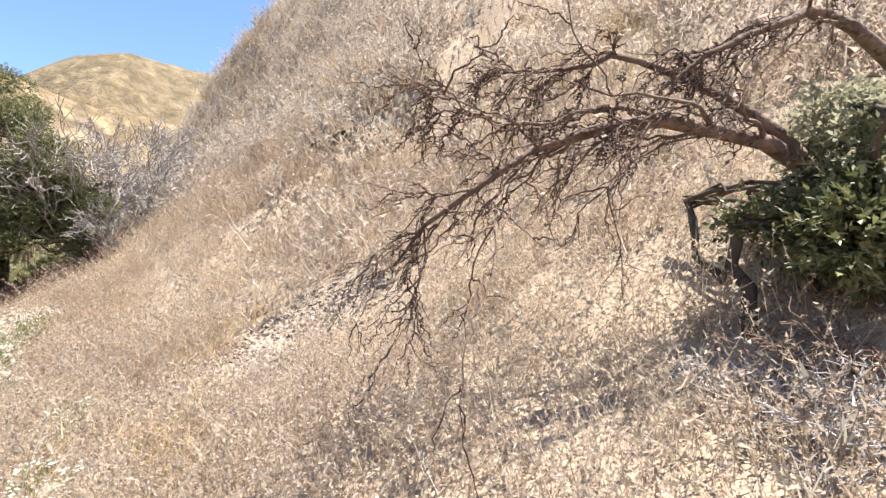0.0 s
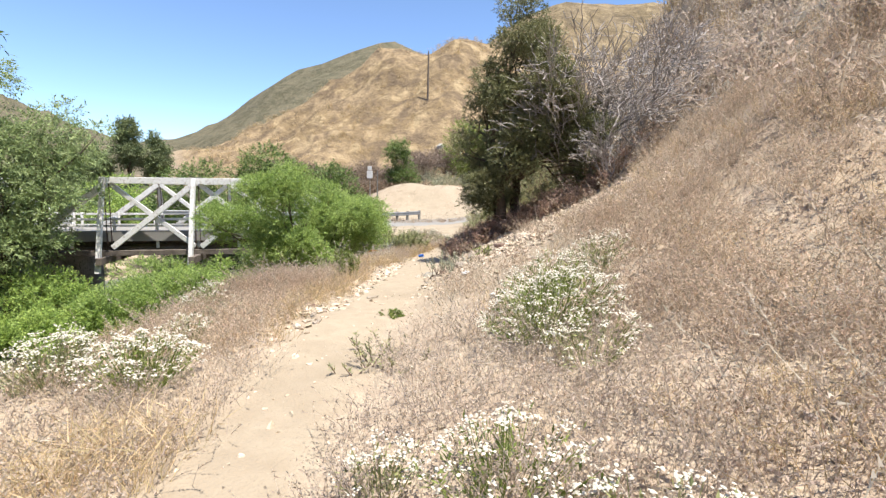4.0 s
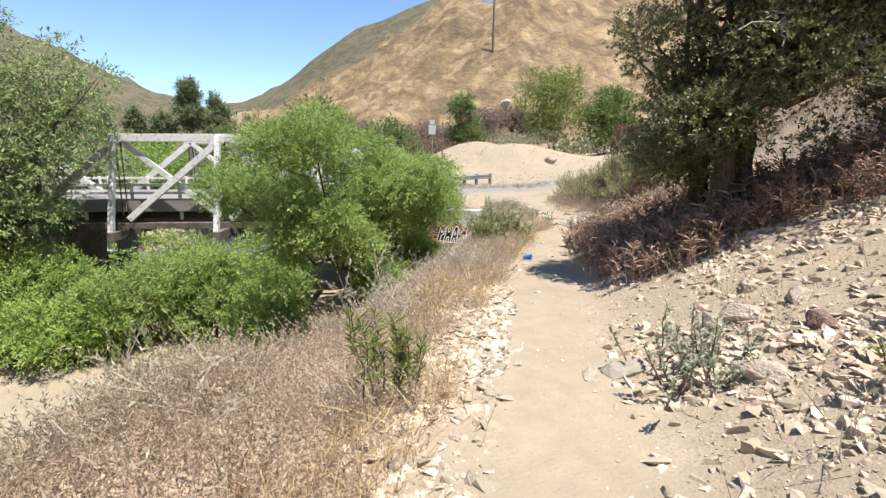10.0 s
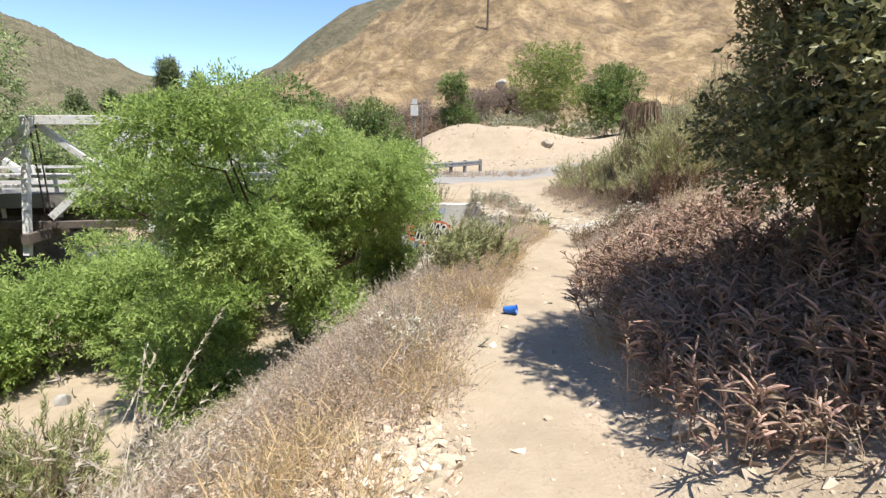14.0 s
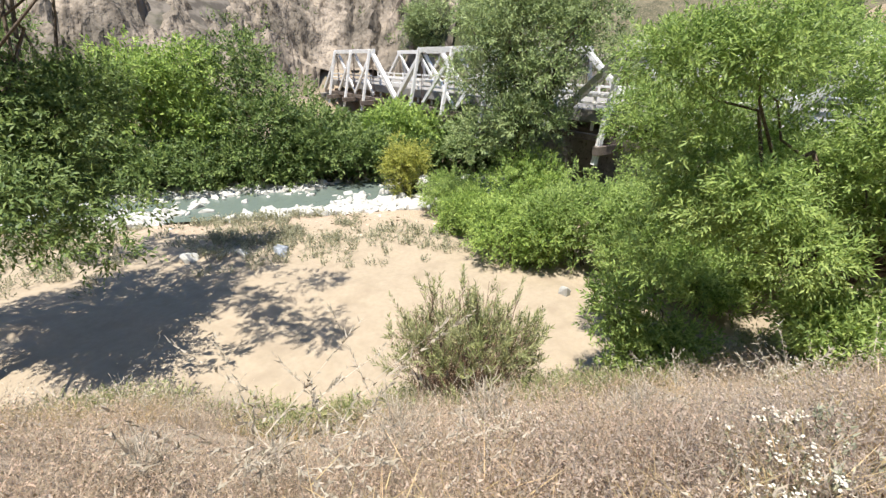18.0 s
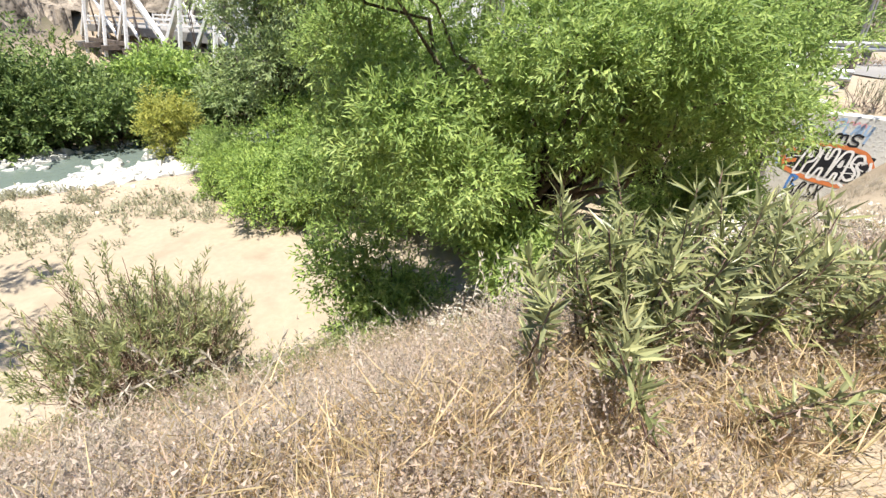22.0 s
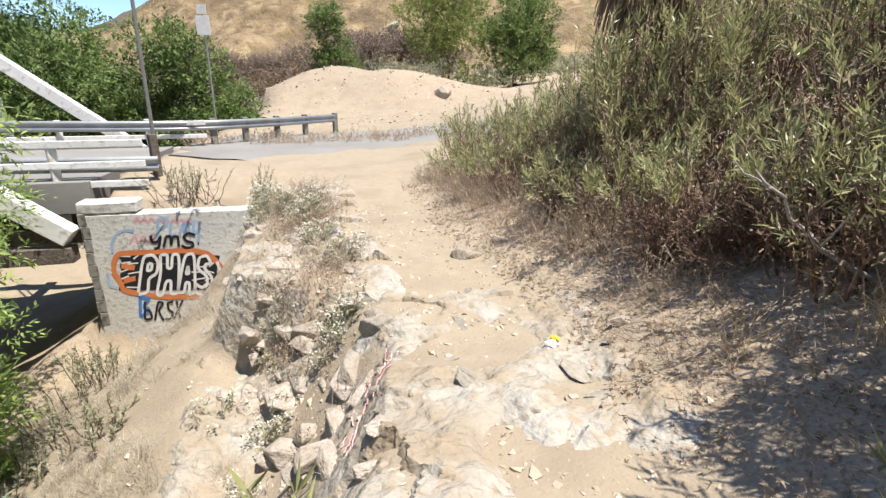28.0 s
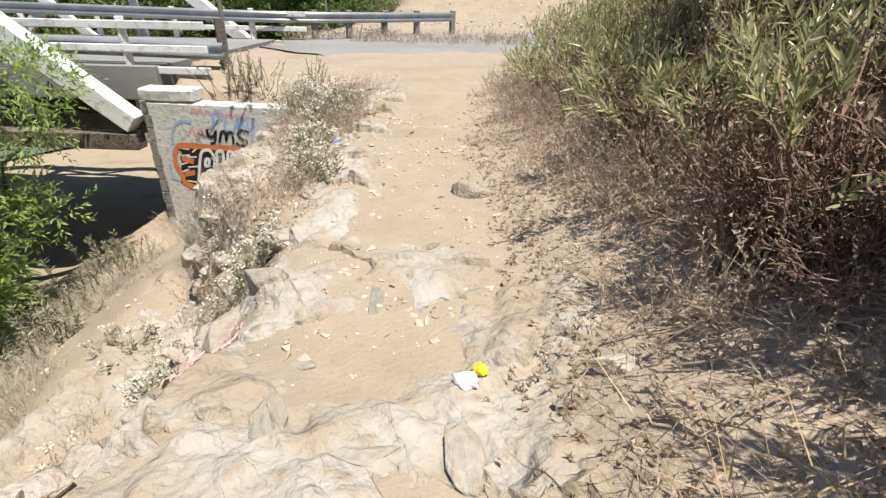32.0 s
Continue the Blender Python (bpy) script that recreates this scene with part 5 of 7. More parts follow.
def field(name, label, category, templates, material, n, box, keep, seed, size=1.0):
    rng = np.random.default_rng(seed)
    p = spots(n, box, keep, seed)
    v, f = sow(templates, p, np.full(len(p), size), rng)
    return thing(name, label, category, kind="stuff", data=np_mesh(name, v, f, material))


def off_road(s, n):
    return np.where((s < 0.4) & (n < 0.4), 0.0, 1.0)


def half_w(q):
    return 0.36 + 0.14 * smooth(20, 23, q) - 0.12 * smooth(28, 30, q) + 0.5 * smooth(36, 39, q) + 1.0 * smooth(46, 51, q)


def is_rubble(q, u):
    return smooth(0.35, 0.7, u) * (1 - smooth(4.2, 5.6, u)) * smooth(23.0, 25.2, q) * (1 - smooth(28.3, 29.8, q)) * (1 - 0.8 * smooth(1.9, 2.8, u) * (1 - smooth(24.2, 25.2, q)))


def rank(x, y, seed, size=2.2):
    return smooth(-0.25, 0.3, fbm(x, y, size, 3, seed))


WEED = [tuft(300 + i, 14, 0.38, 0.2, 0.38, 0.0042, 13, (0.019, 0.0095), 0.4, 0.45, 1.0) for i in range(7)]
WEED_FAR = [tuft(310 + i, 9, 0.36, 0.22, 0.4, 0.012, 9, (0.045, 0.022), 0.35, 0.3, 0.8) for i in range(4)]
SAGE_FAR = [tuft(360 + i, 9, 0.34, 0.22, 0.5, 0.01, 8, (0.085, 0.034), 0.3, 0.15, 0.8) for i in range(4)]
GRASS = [tuft(320 + i, 46, 0.4, 0.17, 0.34, 0.0052, 0, bend=0.6) for i in range(5)]
ARCHED = [tuft(325 + i, 70, 0.42, 0.14, 0.5, 0.0045, 0, bend=1.1) for i in range(4)]
OATS = [tuft(330 + i, 12, 0.58, 0.16, 0.3, 0.0042, 6, (0.034, 0.01), 0.5, 0.6) for i in range(4)]


def spiky(seed, stems=9, kids=12, height=0.5):
    """A dense dead weed whose upright twigs end in thick fuzzy seed spikes."""
    rng = np.random.default_rng(seed)
    out = []
    for _ in range(stems):
        b = np.array([*rng.normal(0, 0.1, 2), -0.03])
        d = np.array([*rng.normal(0, 0.28, 2), 1.0])
        tip = b + d / np.linalg.norm(d) * height * rng.uniform(0.45, 0.9)
        out.append(ribbon(b[None], tip[None], 0.01, rng, True))
        for k in range(kids):
            a = b + (tip - b) * rng.uniform(0.35, 1.0)
            e = d * 0.7 + rng.normal(0, 0.28, 3)
            e[2] = abs(e[2]) + 0.35
            e = e / np.linalg.norm(e) * rng.uniform(0.045, 0.1)
            t = np.linspace(0, 1, 6)[:, None]
            c = a + e * t + np.array([*rng.normal(0, 0.045, 2), -0.015]) * t ** 2
            v, f = tube(c, np.array([0.002, 0.0046, 0.0058, 0.0056, 0.0048, 0.002]) * rng.uniform(0.7, 1.35, 6), 4)
            v = v + rng.normal(0, 0.0014, v.shape)
            out.append((v, np.concatenate([f[:, :3], f[:, [0, 2, 3]]])))
    return join(out)


SPIKE = [spiky(340 + i) for i in range(6)]
SAGE = [tuft(350 + i, 20, 0.34, 0.2, 0.5, 0.007, 9, (0.055, 0.018), 0.3, 0.2, 0.7) for i in range(4)]


def stony(x, y):
    """The bare scree below the dead tree."""
    d = ((x + 1.7) / 1.35) ** 2 + ((y - 4.55 - 0.25 * (x + 1.7)) / 0.95) ** 2 + 0.9 * fbm(x, y, 0.9, 3, 95)
    return 1 - smooth(0.5, 1.2, d)


def keep_weed(x, y, z, q, u, v, s, n):
    hill = smooth(0.2, 0.9, u - half_w(q)) * (1 - smooth(11, 16, u))
    bank = smooth(-0.02, 0.35, -u - half_w(q)) * (z > -5.9) * (1 - 0.85 * smooth(38, 40, q))
    early = smooth(0.2, 0.8, np.abs(u) - 0.55)
    keep = np.where(q < 21, np.maximum(early * (u > 0), bank), np.maximum(hill, bank)) * (0.25 + 0.75 * rank(x, y, 61))
    keep = keep * (1 - 0.92 * is_rubble(q, u)) * (1 - 0.85 * smooth(20.5, 23, q) * (1 - smooth(28.5, 30, q)) * (u < 0) * (1 - smooth(0.65, 1.0, -u))) * off_road(s, n) * (1 - 0.85 * smooth(39, 42, q) * (u < 0))
    bare = stony(x, y)
    return keep * (1 - 0.93 * bare) * (v < -4) * (1 - 0.6 * smooth(8, 12, u))


def near(x, y, lo, hi):
    return 1 - smooth(lo, hi, np.minimum(np.abs(along(TRAIL, x, y)[1]), 99))


field("dry_weeds", "dense dry pinkish-brown buckwheat weeds", "weeds", WEED, DRY_WEED, 5600, (-27, -4, 8, 27), keep_weed, 401)
field("dry_weeds", "dry tan weeds on the upper slope", "weeds", WEED_FAR, DRY_STRAW, 6000, (-20, 4, 12, 36), lambda x, y, z, q, u, v, s, n: smooth(4.5, 8, u) * (0.42 + 0.58 * rank(x, y, 71)) * (v < 0), 402, 1.9)
field("dry_weeds", "dense greyish-pink dry weeds on the bank", "weeds", WEED, DRY_WEED, 900, (-19, 0, -6, 12),
      lambda x, y, z, q, u, v, s, n: smooth(0.85, 1.2, -u) * (1 - smooth(3.2, 4.4, -u)) * smooth(20, 22, q) * (1 - smooth(30, 31, q)) * (0.35 + 0.65 * rank(x, y, 99, 1.0)), 424, 1.05)
field("dry_grass", "tufts of dry golden grass", "grass", GRASS, DRY_GRASS, 800, (-27, -4, 8, 27), lambda *a: keep_weed(*a) * rank(a[0], a[1], 62, 1.6) * (1 - near(a[0], a[1], 0.0, 0.4)), 403)
field("dry_grass", "golden grass along the trail edge", "grass", GRASS, DRY_GRASS, 160, (-20, 0, -5, 20),
      lambda x, y, z, q, u, v, s, n: smooth(0.0, 0.25, -u - half_w(q)) * (1 - smooth(0.6, 1.3, -u - half_w(q))) * rank(x, y, 63, 1.3) * (1 - smooth(38, 39, q)), 404, 1.05)
field("dry_grass", "thick golden grass on the lip of the bank", "grass", GRASS, DRY_GRASS, 150, (-18.5, 10, -13, 15.2),
      lambda x, y, z, q, u, v, s, n: smooth(0.35, 0.5, -u) * (1 - smooth(1.3, 1.9, -u)) * smooth(30.8, 31.6, q) * (1 - smooth(35, 36, q)), 422, 1.0)
field("wild_oats", "thin bleached wild oat stalks", "grass", OATS, DRY_PALE, 700, (-26, -4, 6, 22), lambda *a: keep_weed(*a) * (a[4] < 9) * (0.3 + 0.7 * rank(a[0], a[1], 64)), 405, 1.1)
field("dry_grass", "dry grass on the spur and slopes above", "grass", GRASS, DRY_GRASS, 1700, (-24, 6, 22, 44), lambda x, y, z, q, u, v, s, n: smooth(5, 9, u) * (0.15 + 0.85 * rank(x, y, 72, 4)), 406, 1.7)


def by_oak(x, y, z, q, u, v, s, n):
    d = np.exp(-(((x + 12.0) / 2.2) ** 2 + ((y - 11.6) / 1.6) ** 2)) + np.exp(-(((x + 9.6) / 1.5) ** 2 + ((y - 12.0) / 0.9) ** 2)) + np.exp(-(((x + 14.2) / 1.0) ** 2 + ((y - 13.8) / 1.5) ** 2)) + np.exp(-(((x + 13.1) / 0.9) ** 2 + ((y - 12.0) / 1.0) ** 2))
    behind = smooth(-0.1, 0.25, -(x + 11.6) * 0.5 + (y - 10.4) * 0.87)
    return np.clip(d * 1.3, 0, 1) * smooth(0.35, 0.7, u - half_w(q)) * behind


field("rusty_weeds", "rusty brown dead weeds with thick fuzzy seed spikes", "weeds", SPIKE, DRY_RED, 360, (-17, 8, -7, 16), by_oak, 407, 1.05)
field("sage_scrub", "low grey-green sage scrub on the river flat", "scrub", SAGE_FAR, LEAF_SAGE, 1300, (-42, -26, -16, 10), lambda x, y, z, q, u, v, s, n: (z < -5.6) * (v < -2.5) * smooth(-13, -7.5, v) * rank(x, y, 65, 3.0), 408, 1.2)
field("sage_scrub", "grey-green weeds at the foot of the bank", "scrub", SAGE, LEAF_OLIVE, 420, (-28, -2, -12, 16), lambda x, y, z, q, u, v, s, n: (z > -6.6) * (z < -4.2) * rank(x, y, 66, 1.6), 409, 1.3)
field("dry_brush", "dry grey-brown brush at the foot of the golden hill", "brush", SAGE_FAR, LEAF_SAGE, 420, (-90, 30, -20, 85), lambda x, y, z, q, u, v, s, n: smooth(56, 62, np.hypot(x + 20, y - 12)) * (1 - smooth(84, 92, np.hypot(x + 20, y - 12))) * rank(x, y, 67, 9), 410, 5.5)
field("hill_scrub", "clumps of dry grass scattered over the golden hill", "grass", GRASS, DRY_GRASS, 1500, (-190, 40, -20, 210), lambda x, y, z, q, u, v, s, n: smooth(88, 96, np.hypot(x + 20, y - 12)) * (0.1 + 0.9 * rank(x, y, 68, 14)), 411, 4.5)
field("cliff_scrub", "dark green scrub clinging to the far canyon wall", "scrub", SAGE_FAR, LEAF_DARK, 900, (-95, -80, -20, 5), lambda x, y, z, q, u, v, s, n: smooth(8, 12, v) * rank(x, y, 69, 8), 412, 4.0)


def flower_bush(at, r, h, seed, count=110, fol=LEAF_OLIVE, label="wild buckwheat bush covered in small white flower heads", leafy=26, bloom=0.0115):
    rng = np.random.default_rng(seed)
    z0 = ground_z(*at)
    top = thing("flower_bush", label, "shrub", group="white flowering bushes", at=(at[0], at[1], z0))
    n = count
    ang = rng.uniform(0, 6.283, n)
    rr = r * np.sqrt(rng.uniform(0, 1, n))
    z = h * np.sqrt(np.maximum(0.08, 1 - (rr / r) ** 2 * 0.8)) * rng.uniform(0.75, 1.08, n)
    gx_, gy_ = rr * np.cos(ang), rr * np.sin(ang)
    gz = land(gx_ + at[0], gy_ + at[1], False)[0] - z0
    tip = np.c_[gx_, gy_, z + gz]
    base = np.c_[gx_ * 0.35, gy_ * 0.35, gz * 0.35 - 0.03]
    st = ribbon(base, tip, 0.007, rng)
    m = n * leafy // 4
    pick = rng.integers(0, n, m)
    t = rng.uniform(0.25, 0.95, (m, 1))
    c = base[pick] + (tip - base)[pick] * t + rng.normal(0, 0.02, (m, 3))
    lv = leaves(c, (tip - base)[pick] / h + rng.normal(0, 0.5, (m, 3)), 0.05, 0.014, rng, -0.1)
    v, f = join([st, lv])
    part("foliage", np_mesh("foliage", v, f, fol), None, top, kind="stuff")
    k = 8
    cc = np.repeat(tip, k, 0) + rng.normal(0, 0.024, (n * k, 3)) * np.array([1, 1, 0.4])
    v, f = domes(cc, bloom, rng)
    part("blossom", np_mesh("blossom", v, f, FLOWER), None, top, "small creamy white flower heads", "stuff")
    return top


for i, (x, y, r, h, c) in enumerate(((-7.9, 2.5, 0.55, 0.5, 260), (-8.6, 1.9, 0.5, 0.5, 190), (-5.38, 5.2, 0.66, 0.6, 320), (-5.95, 5.9, 0.5, 0.5, 170), (-4.7, 4.75, 0.42, 0.4, 90), (-4.3, 3.2, 0.5, 0.42, 120), (-4.9, 2.95, 0.3, 0.32, 50),
                                     (-3.5, 3.0, 0.42, 0.36, 80), (-2.7, 3.5, 0.28, 0.3, 30), (-5.7, 6.55, 0.45, 0.45, 90), (-10.6, 3.9, 0.45, 0.42, 70), (-9.0, 3.2, 0.3, 0.36, 50), (-2.2, 2.5, 0.3, 0.3, 28),
                                     (-19.6, 14.5, 0.55, 0.7, 100), (-18.9, 13.9, 0.5, 0.65, 80), (-16.3, 16.6, 0.5, 0.6, 22), (-16.7, 17.6, 0.4, 0.5, 16), (-18.8, 14.8, 0.45, 0.6, 60), (-19.0, 11.5, 0.4, 0.5, 40), (-15.5, 8.6, 0.4, 0.4, 30),
                                     (-23.0, 20.6, 0.3, 0.4, 60), (-24.0, 21.1, 0.36, 0.45, 80), (-22.2, 20.4, 0.28, 0.36, 50), (-24.8, 21.0, 0.45, 0.6, 90), (-25.7, 21.3, 0.4, 0.55, 70), (-22.3, 19.5, 0.28, 0.34, 30), (-21.4, 18.9, 0.25, 0.35, 24), (-16.72, 16.15, 0.45, 0.6, 34), (-17.12, 17.25, 0.4, 0.45, 34), (-17.1, 16.75, 0.25, 0.35, 24), (-24.4, 21.4, 0.4, 0.5, 70), (-26.6, 21.6, 0.45, 0.6, 60), (-21.3, 19.6, 0.3, 0.4, 40), (-22.0, 18.7, 0.3, 0.35, 14), (-20.9, 18.3, 0.25, 0.3, 10), (-14.4, 10.2, 0.35, 0.36, 40), (-15.0, 10.2, 0.4, 0.36, 30))):
    flower_bush((x, y), r, h, 500 + i, int(c * (0.72 if i < 9 else 1.0 if i < 20 else 0.7)), LEAF_GREEN if i in (0, 2, 3, 5) else WITHERED if i in (15, 16, 27, 28, 29) else LEAF_OLIVE if i < 20 else LEAF_SAGE, leafy=170 if i in (15, 16, 27, 28, 29) else 26 if i < 20 else 70, bloom=0.0125 if 13 <= i <= 16 else 0.0098 if i < 2 else 0.0085)


def stalk_bush(name, label, at, seed, stems, height, spread, material, leaf=(0.12, 0.02), per=34, stem_mat=None, lean=0.25, group="", splay=0.6, dry=0):
    """Upright stalks dressed with long narrow leaves."""
    rng = np.random.default_rng(seed)
    z0 = ground_z(*at)
    top = thing(name, label, "shrub", group=group, at=(at[0], at[1], z0))
    wood, lv, fuzz = [], [], []
    for _ in range(stems):
        b = np.array([*rng.normal(0, spread * 0.4, 2), -0.04])
        d = np.array([*rng.normal(0, lean, 2), 1.0]) + np.array([b[0], b[1], 0]) * splay
        tip = b + d / np.linalg.norm(d) * height * rng.uniform(0.6, 1.1)
        p = limb_path(b, tip, rng, 0, 5, 0.03)
        wood.append(tube(p, np.linspace(0.008, 0.003, 5), 4))
        t = rng.uniform(0.3, 1.0, per) ** 0.8
        c = b + (tip - b) * t[:, None]
        out = rng.normal(0, 1, (per, 3))
        out[:, 2] = np.abs(out[:, 2]) * 0.5 + 0.5
        lv.append(leaves(c, out, leaf[0], leaf[1], rng, -0.1))
        if dry:
            t = rng.uniform(0.1, 0.85, dry)
            c = b + (tip - b) * t[:, None] + rng.normal(0, 0.05, (dry, 3))
            fuzz.append(leaves(c, rng.normal(0, 1, (dry, 3)), 0.05, 0.018, rng, 0.1))
    if dry:
        v, f = join(fuzz)
        part("dry_leaf_mass", np_mesh("dry_leaf_mass", v, f, DRY_WEED), None, top, "dry brown withered leaves", "stuff")
    v, f = join(wood)
    part("stalk", np_mesh("stalk", v, f, stem_mat or BARK_DEAD), None, top, kind="stuff")
    v, f = join(lv)
    part("foliage", np_mesh("foliage", v, f, material), None, top, kind="stuff")
    return top


stalk_bush("leafy_shrub", "grey-green narrow-leaved shrub at the trail's edge", (-16.75, 13.0), 601, 48, 0.85, 0.6, LEAF_OLIVE, (0.125, 0.018), 54, dry=16)
stalk_bush("leafy_shrub", "green narrow-leaved shrub on the bank edge", (-16.45, 12.5), 602, 34, 0.8, 0.5, LEAF_OLIVE, (0.125, 0.018), 52, dry=16)
stalk_bush("leafy_shrub", "fresh green narrow-leaved shrub on the bank edge", (-16.95, 13.5), 603, 18, 0.62, 0.4, LEAF_OLIVE, (0.12, 0.017), 48, dry=12)
stalk_bush("leafy_shrub", "sparse green narrow-leaved shrub by the trail fork", (-19.2, 16.6), 604, 10, 0.7, 0.4, LEAF_OLIVE, (0.13, 0.021), 26)
stalk_bush("leafy_shrub", "sparse green narrow-leaved shrub on the rock edge", (-19.0, 17.6), 605, 8, 0.5, 0.35, LEAF_OLIVE, (0.12, 0.02), 24)
stalk_bush("green_plant", "tall narrow fresh green plant with yellow buds", (-11.0, 6.75), 606, 9, 0.78, 0.16, LEAF_GREEN, (0.1, 0.013), 70, lean=0.09)
stalk_bush("green_plant", "low dark green rosette on the trail", (-8.15, 5.6), 607, 20, 0.1, 0.2, LEAF_GREEN, (0.05, 0.014), 26, lean=0.7)
stalk_bush("green_plant", "thin olive weed at the trail's edge", (-6.85, 4.35), 608, 20, 0.36, 0.5, LEAF_OLIVE, (0.06, 0.012), 22, lean=0.5)
stalk_bush("green_plant", "small green weed among the rubble", (-8.9, 8.3), 609, 7, 0.3, 0.12, LEAF_GREEN, (0.09, 0.02), 18)
stalk_bush("sage_bush", "pale grey-green sage bush among the stones", (-9.88, 8.38), 610, 44, 0.42, 0.5, SAGE_PALE, (0.042, 0.018), 40, lean=0.4)
stalk_bush("sage_bush", "grey-green sage bush beside the trail", (-9.7, 4.0), 611, 16, 0.34, 0.4, LEAF_SAGE, (0.05, 0.015), 26, lean=0.5)
stalk_bush("green_plant", "pale grey-green weed among the dry weeds on the bank edge", (-14.75, 10.65), 614, 26, 0.36, 0.5, SAGE_PALE, (0.05, 0.013), 34, lean=0.4)
stalk_bush("road_brush", "dry grey-green brush at the road edge", (-27.9, 20.9), 612, 40, 0.8, 0.7, LEAF_SAGE, (0.06, 0.014), 26, lean=0.35)
stalk_bush("road_brush", "tall dry spiky weed at the road edge", (-26.5, 21.8), 613, 14, 0.75, 0.3, LEAF_SAGE, (0.05, 0.012), 30, lean=0.3)
for i, (x, y, h) in enumerate(((-15.0, 7.6, 0.8), (-14.4, 7.0, 0.7), (-15.6, 8.4, 0.7), (-13.6, 6.4, 0.6), (-16.4, 9.6, 0.6))):
    bare_shrub("dead_stalks", "bleached grey leafless stalks on the bank", (x, y), 620 + i, 26, h, 0.45, DRY_PALE, depth=2, radius=0.006, group="bleached stalks")

# the tall shrubs over the end of the path
rng = np.random.default_rng(639)
mound = [(-16.4, 24.4, 1.6, 3.4), (-17.0, 22.6, 1.0, 2.8), (-16.95, 20.7, 0.8, 2.3), (-20.2, 25.6, 1.4, 2.6), (-24.9, 26.0, 0.7, 1.2), (-15.4, 22.2, 1.2, 3.0)]
for row, (off, tall_h, wide) in enumerate(((1.45, 0.95, 0.5), (2.05, 1.45, 0.62), (2.85, 2.0, 0.78), (3.9, 2.6, 0.95))):
    for k in range(7):
        run = 0.55 * (row % 2) + 1.12 * k + rng.uniform(-0.2, 0.2)
        mound.append((-18.45 - 0.856 * run + 0.517 * off, 19.55 + 0.517 * run + 0.856 * off, wide * rng.uniform(0.85, 1.15), tall_h * (1.05 - 0.06 * k) * rng.uniform(0.85, 1.12)))


def mule_shrub(x, y, r, h, seed, green=1.0, name="tall_shrub", label="tall olive-green narrow-leaved shrub over dry brown stems", group="tall shrubs by the path", tint=None, size=1.0, more=1.0):
    """Upright forked stems, bare and brown below, ending in shoots of long narrow leaves."""
    rng = np.random.default_rng(seed)
    z0 = ground_z(x, y)
    top = thing(name, label, "shrub", group=group, at=(x, y, z0))
    wood, tips, ways, dead_c = [], [], [], []
    for _ in range(int((16 + 26 * r) * more)):
        a, rr = rng.uniform(0, 6.283), r * math.sqrt(rng.uniform(0, 1))
        off = np.array([math.cos(a), math.sin(a)]) * rr
        gz = ground_z(x + off[0] * 0.6, y + off[1] * 0.6) - z0
        b = np.array([off[0] * 0.6, off[1] * 0.6, gz - 0.05])
        tall = h * (1 - 0.4 * (rr / r) ** 2) * rng.uniform(0.6, 1.08)
        e = np.array([off[0] * 1.15 + rng.normal(0, 0.1), off[1] * 1.15 + rng.normal(0, 0.1), gz * 0.7 + tall])
        p = limb_path(b, e, rng, 0.03, 7, 0.035)
        wood.append(tube(p, np.linspace(0.011, 0.004, 7), 5))
        for k in range(rng.integers(3, 6)):
            t = rng.uniform(0.35, 0.95)
            q = p[int(t * 6)]
            w = (e - b) / np.linalg.norm(e - b) + rng.normal(0, 0.42, 3)
            w[2] = abs(w[2]) * 0.8 + 0.25
            w /= np.linalg.norm(w)
            ln = rng.uniform(0.16, 0.4) * (0.6 + 0.2 * h)
            wood.append(tube(limb_path(q, q + w * ln, rng, 0, 4, 0.04), np.linspace(0.005, 0.0025, 4), 4))
            if t > 0.5 and rng.uniform() < green:
                tips.append(q + w * ln * 0.45)
                ways.append(w)
                tips.append(q + w * ln)
                ways.append(w)
            else:
                dead_c.append(q + w * ln * rng.uniform(0.2, 1.0, (16, 1)) + rng.normal(0, 0.04, (16, 3)))
        dead_c.append(p[rng.integers(1, 6, 14)] + rng.normal(0, 0.09, (14, 3)))
    v, f = sprigs(np.array(tips), np.array(ways), 0.17 * size, 11, (0.105 * size, 0.0165 * size), rng, -0.1, 0.6)
    part("foliage", np_mesh("foliage", v, f, tint or LEAF_MULE), None, top, kind="stuff")
    c = np.concatenate(dead_c)
    v, f = leaves(c, rng.normal(0, 1, c.shape), 0.06, 0.014, rng, 0.4)
    part("dry_leaf_mass", np_mesh("dry_leaf_mass", v, f, WITHERED_PALE), None, top, "dry brown withered leaves", "stuff")
    fluff = np.array(tips)[rng.uniform(0, 1, len(tips)) < 0.5]
    c = np.repeat(fluff, 14, 0) + rng.normal(0, 0.045, (len(fluff) * 14, 3))
    v, f = leaves(c, rng.normal(0, 1, c.shape), 0.03, 0.011, rng, 0.0)
    part("seed_fluff", np_mesh("seed_fluff", v, f, DRY_WEED), None, top, "pale dry seed fluff among the leaves", "stuff")
    v, f = join(wood)
    part("stalk", np_mesh("stalk", v, f, TWIG_RED), None, top, "thin dry reddish-brown stems", "stuff")
    return top


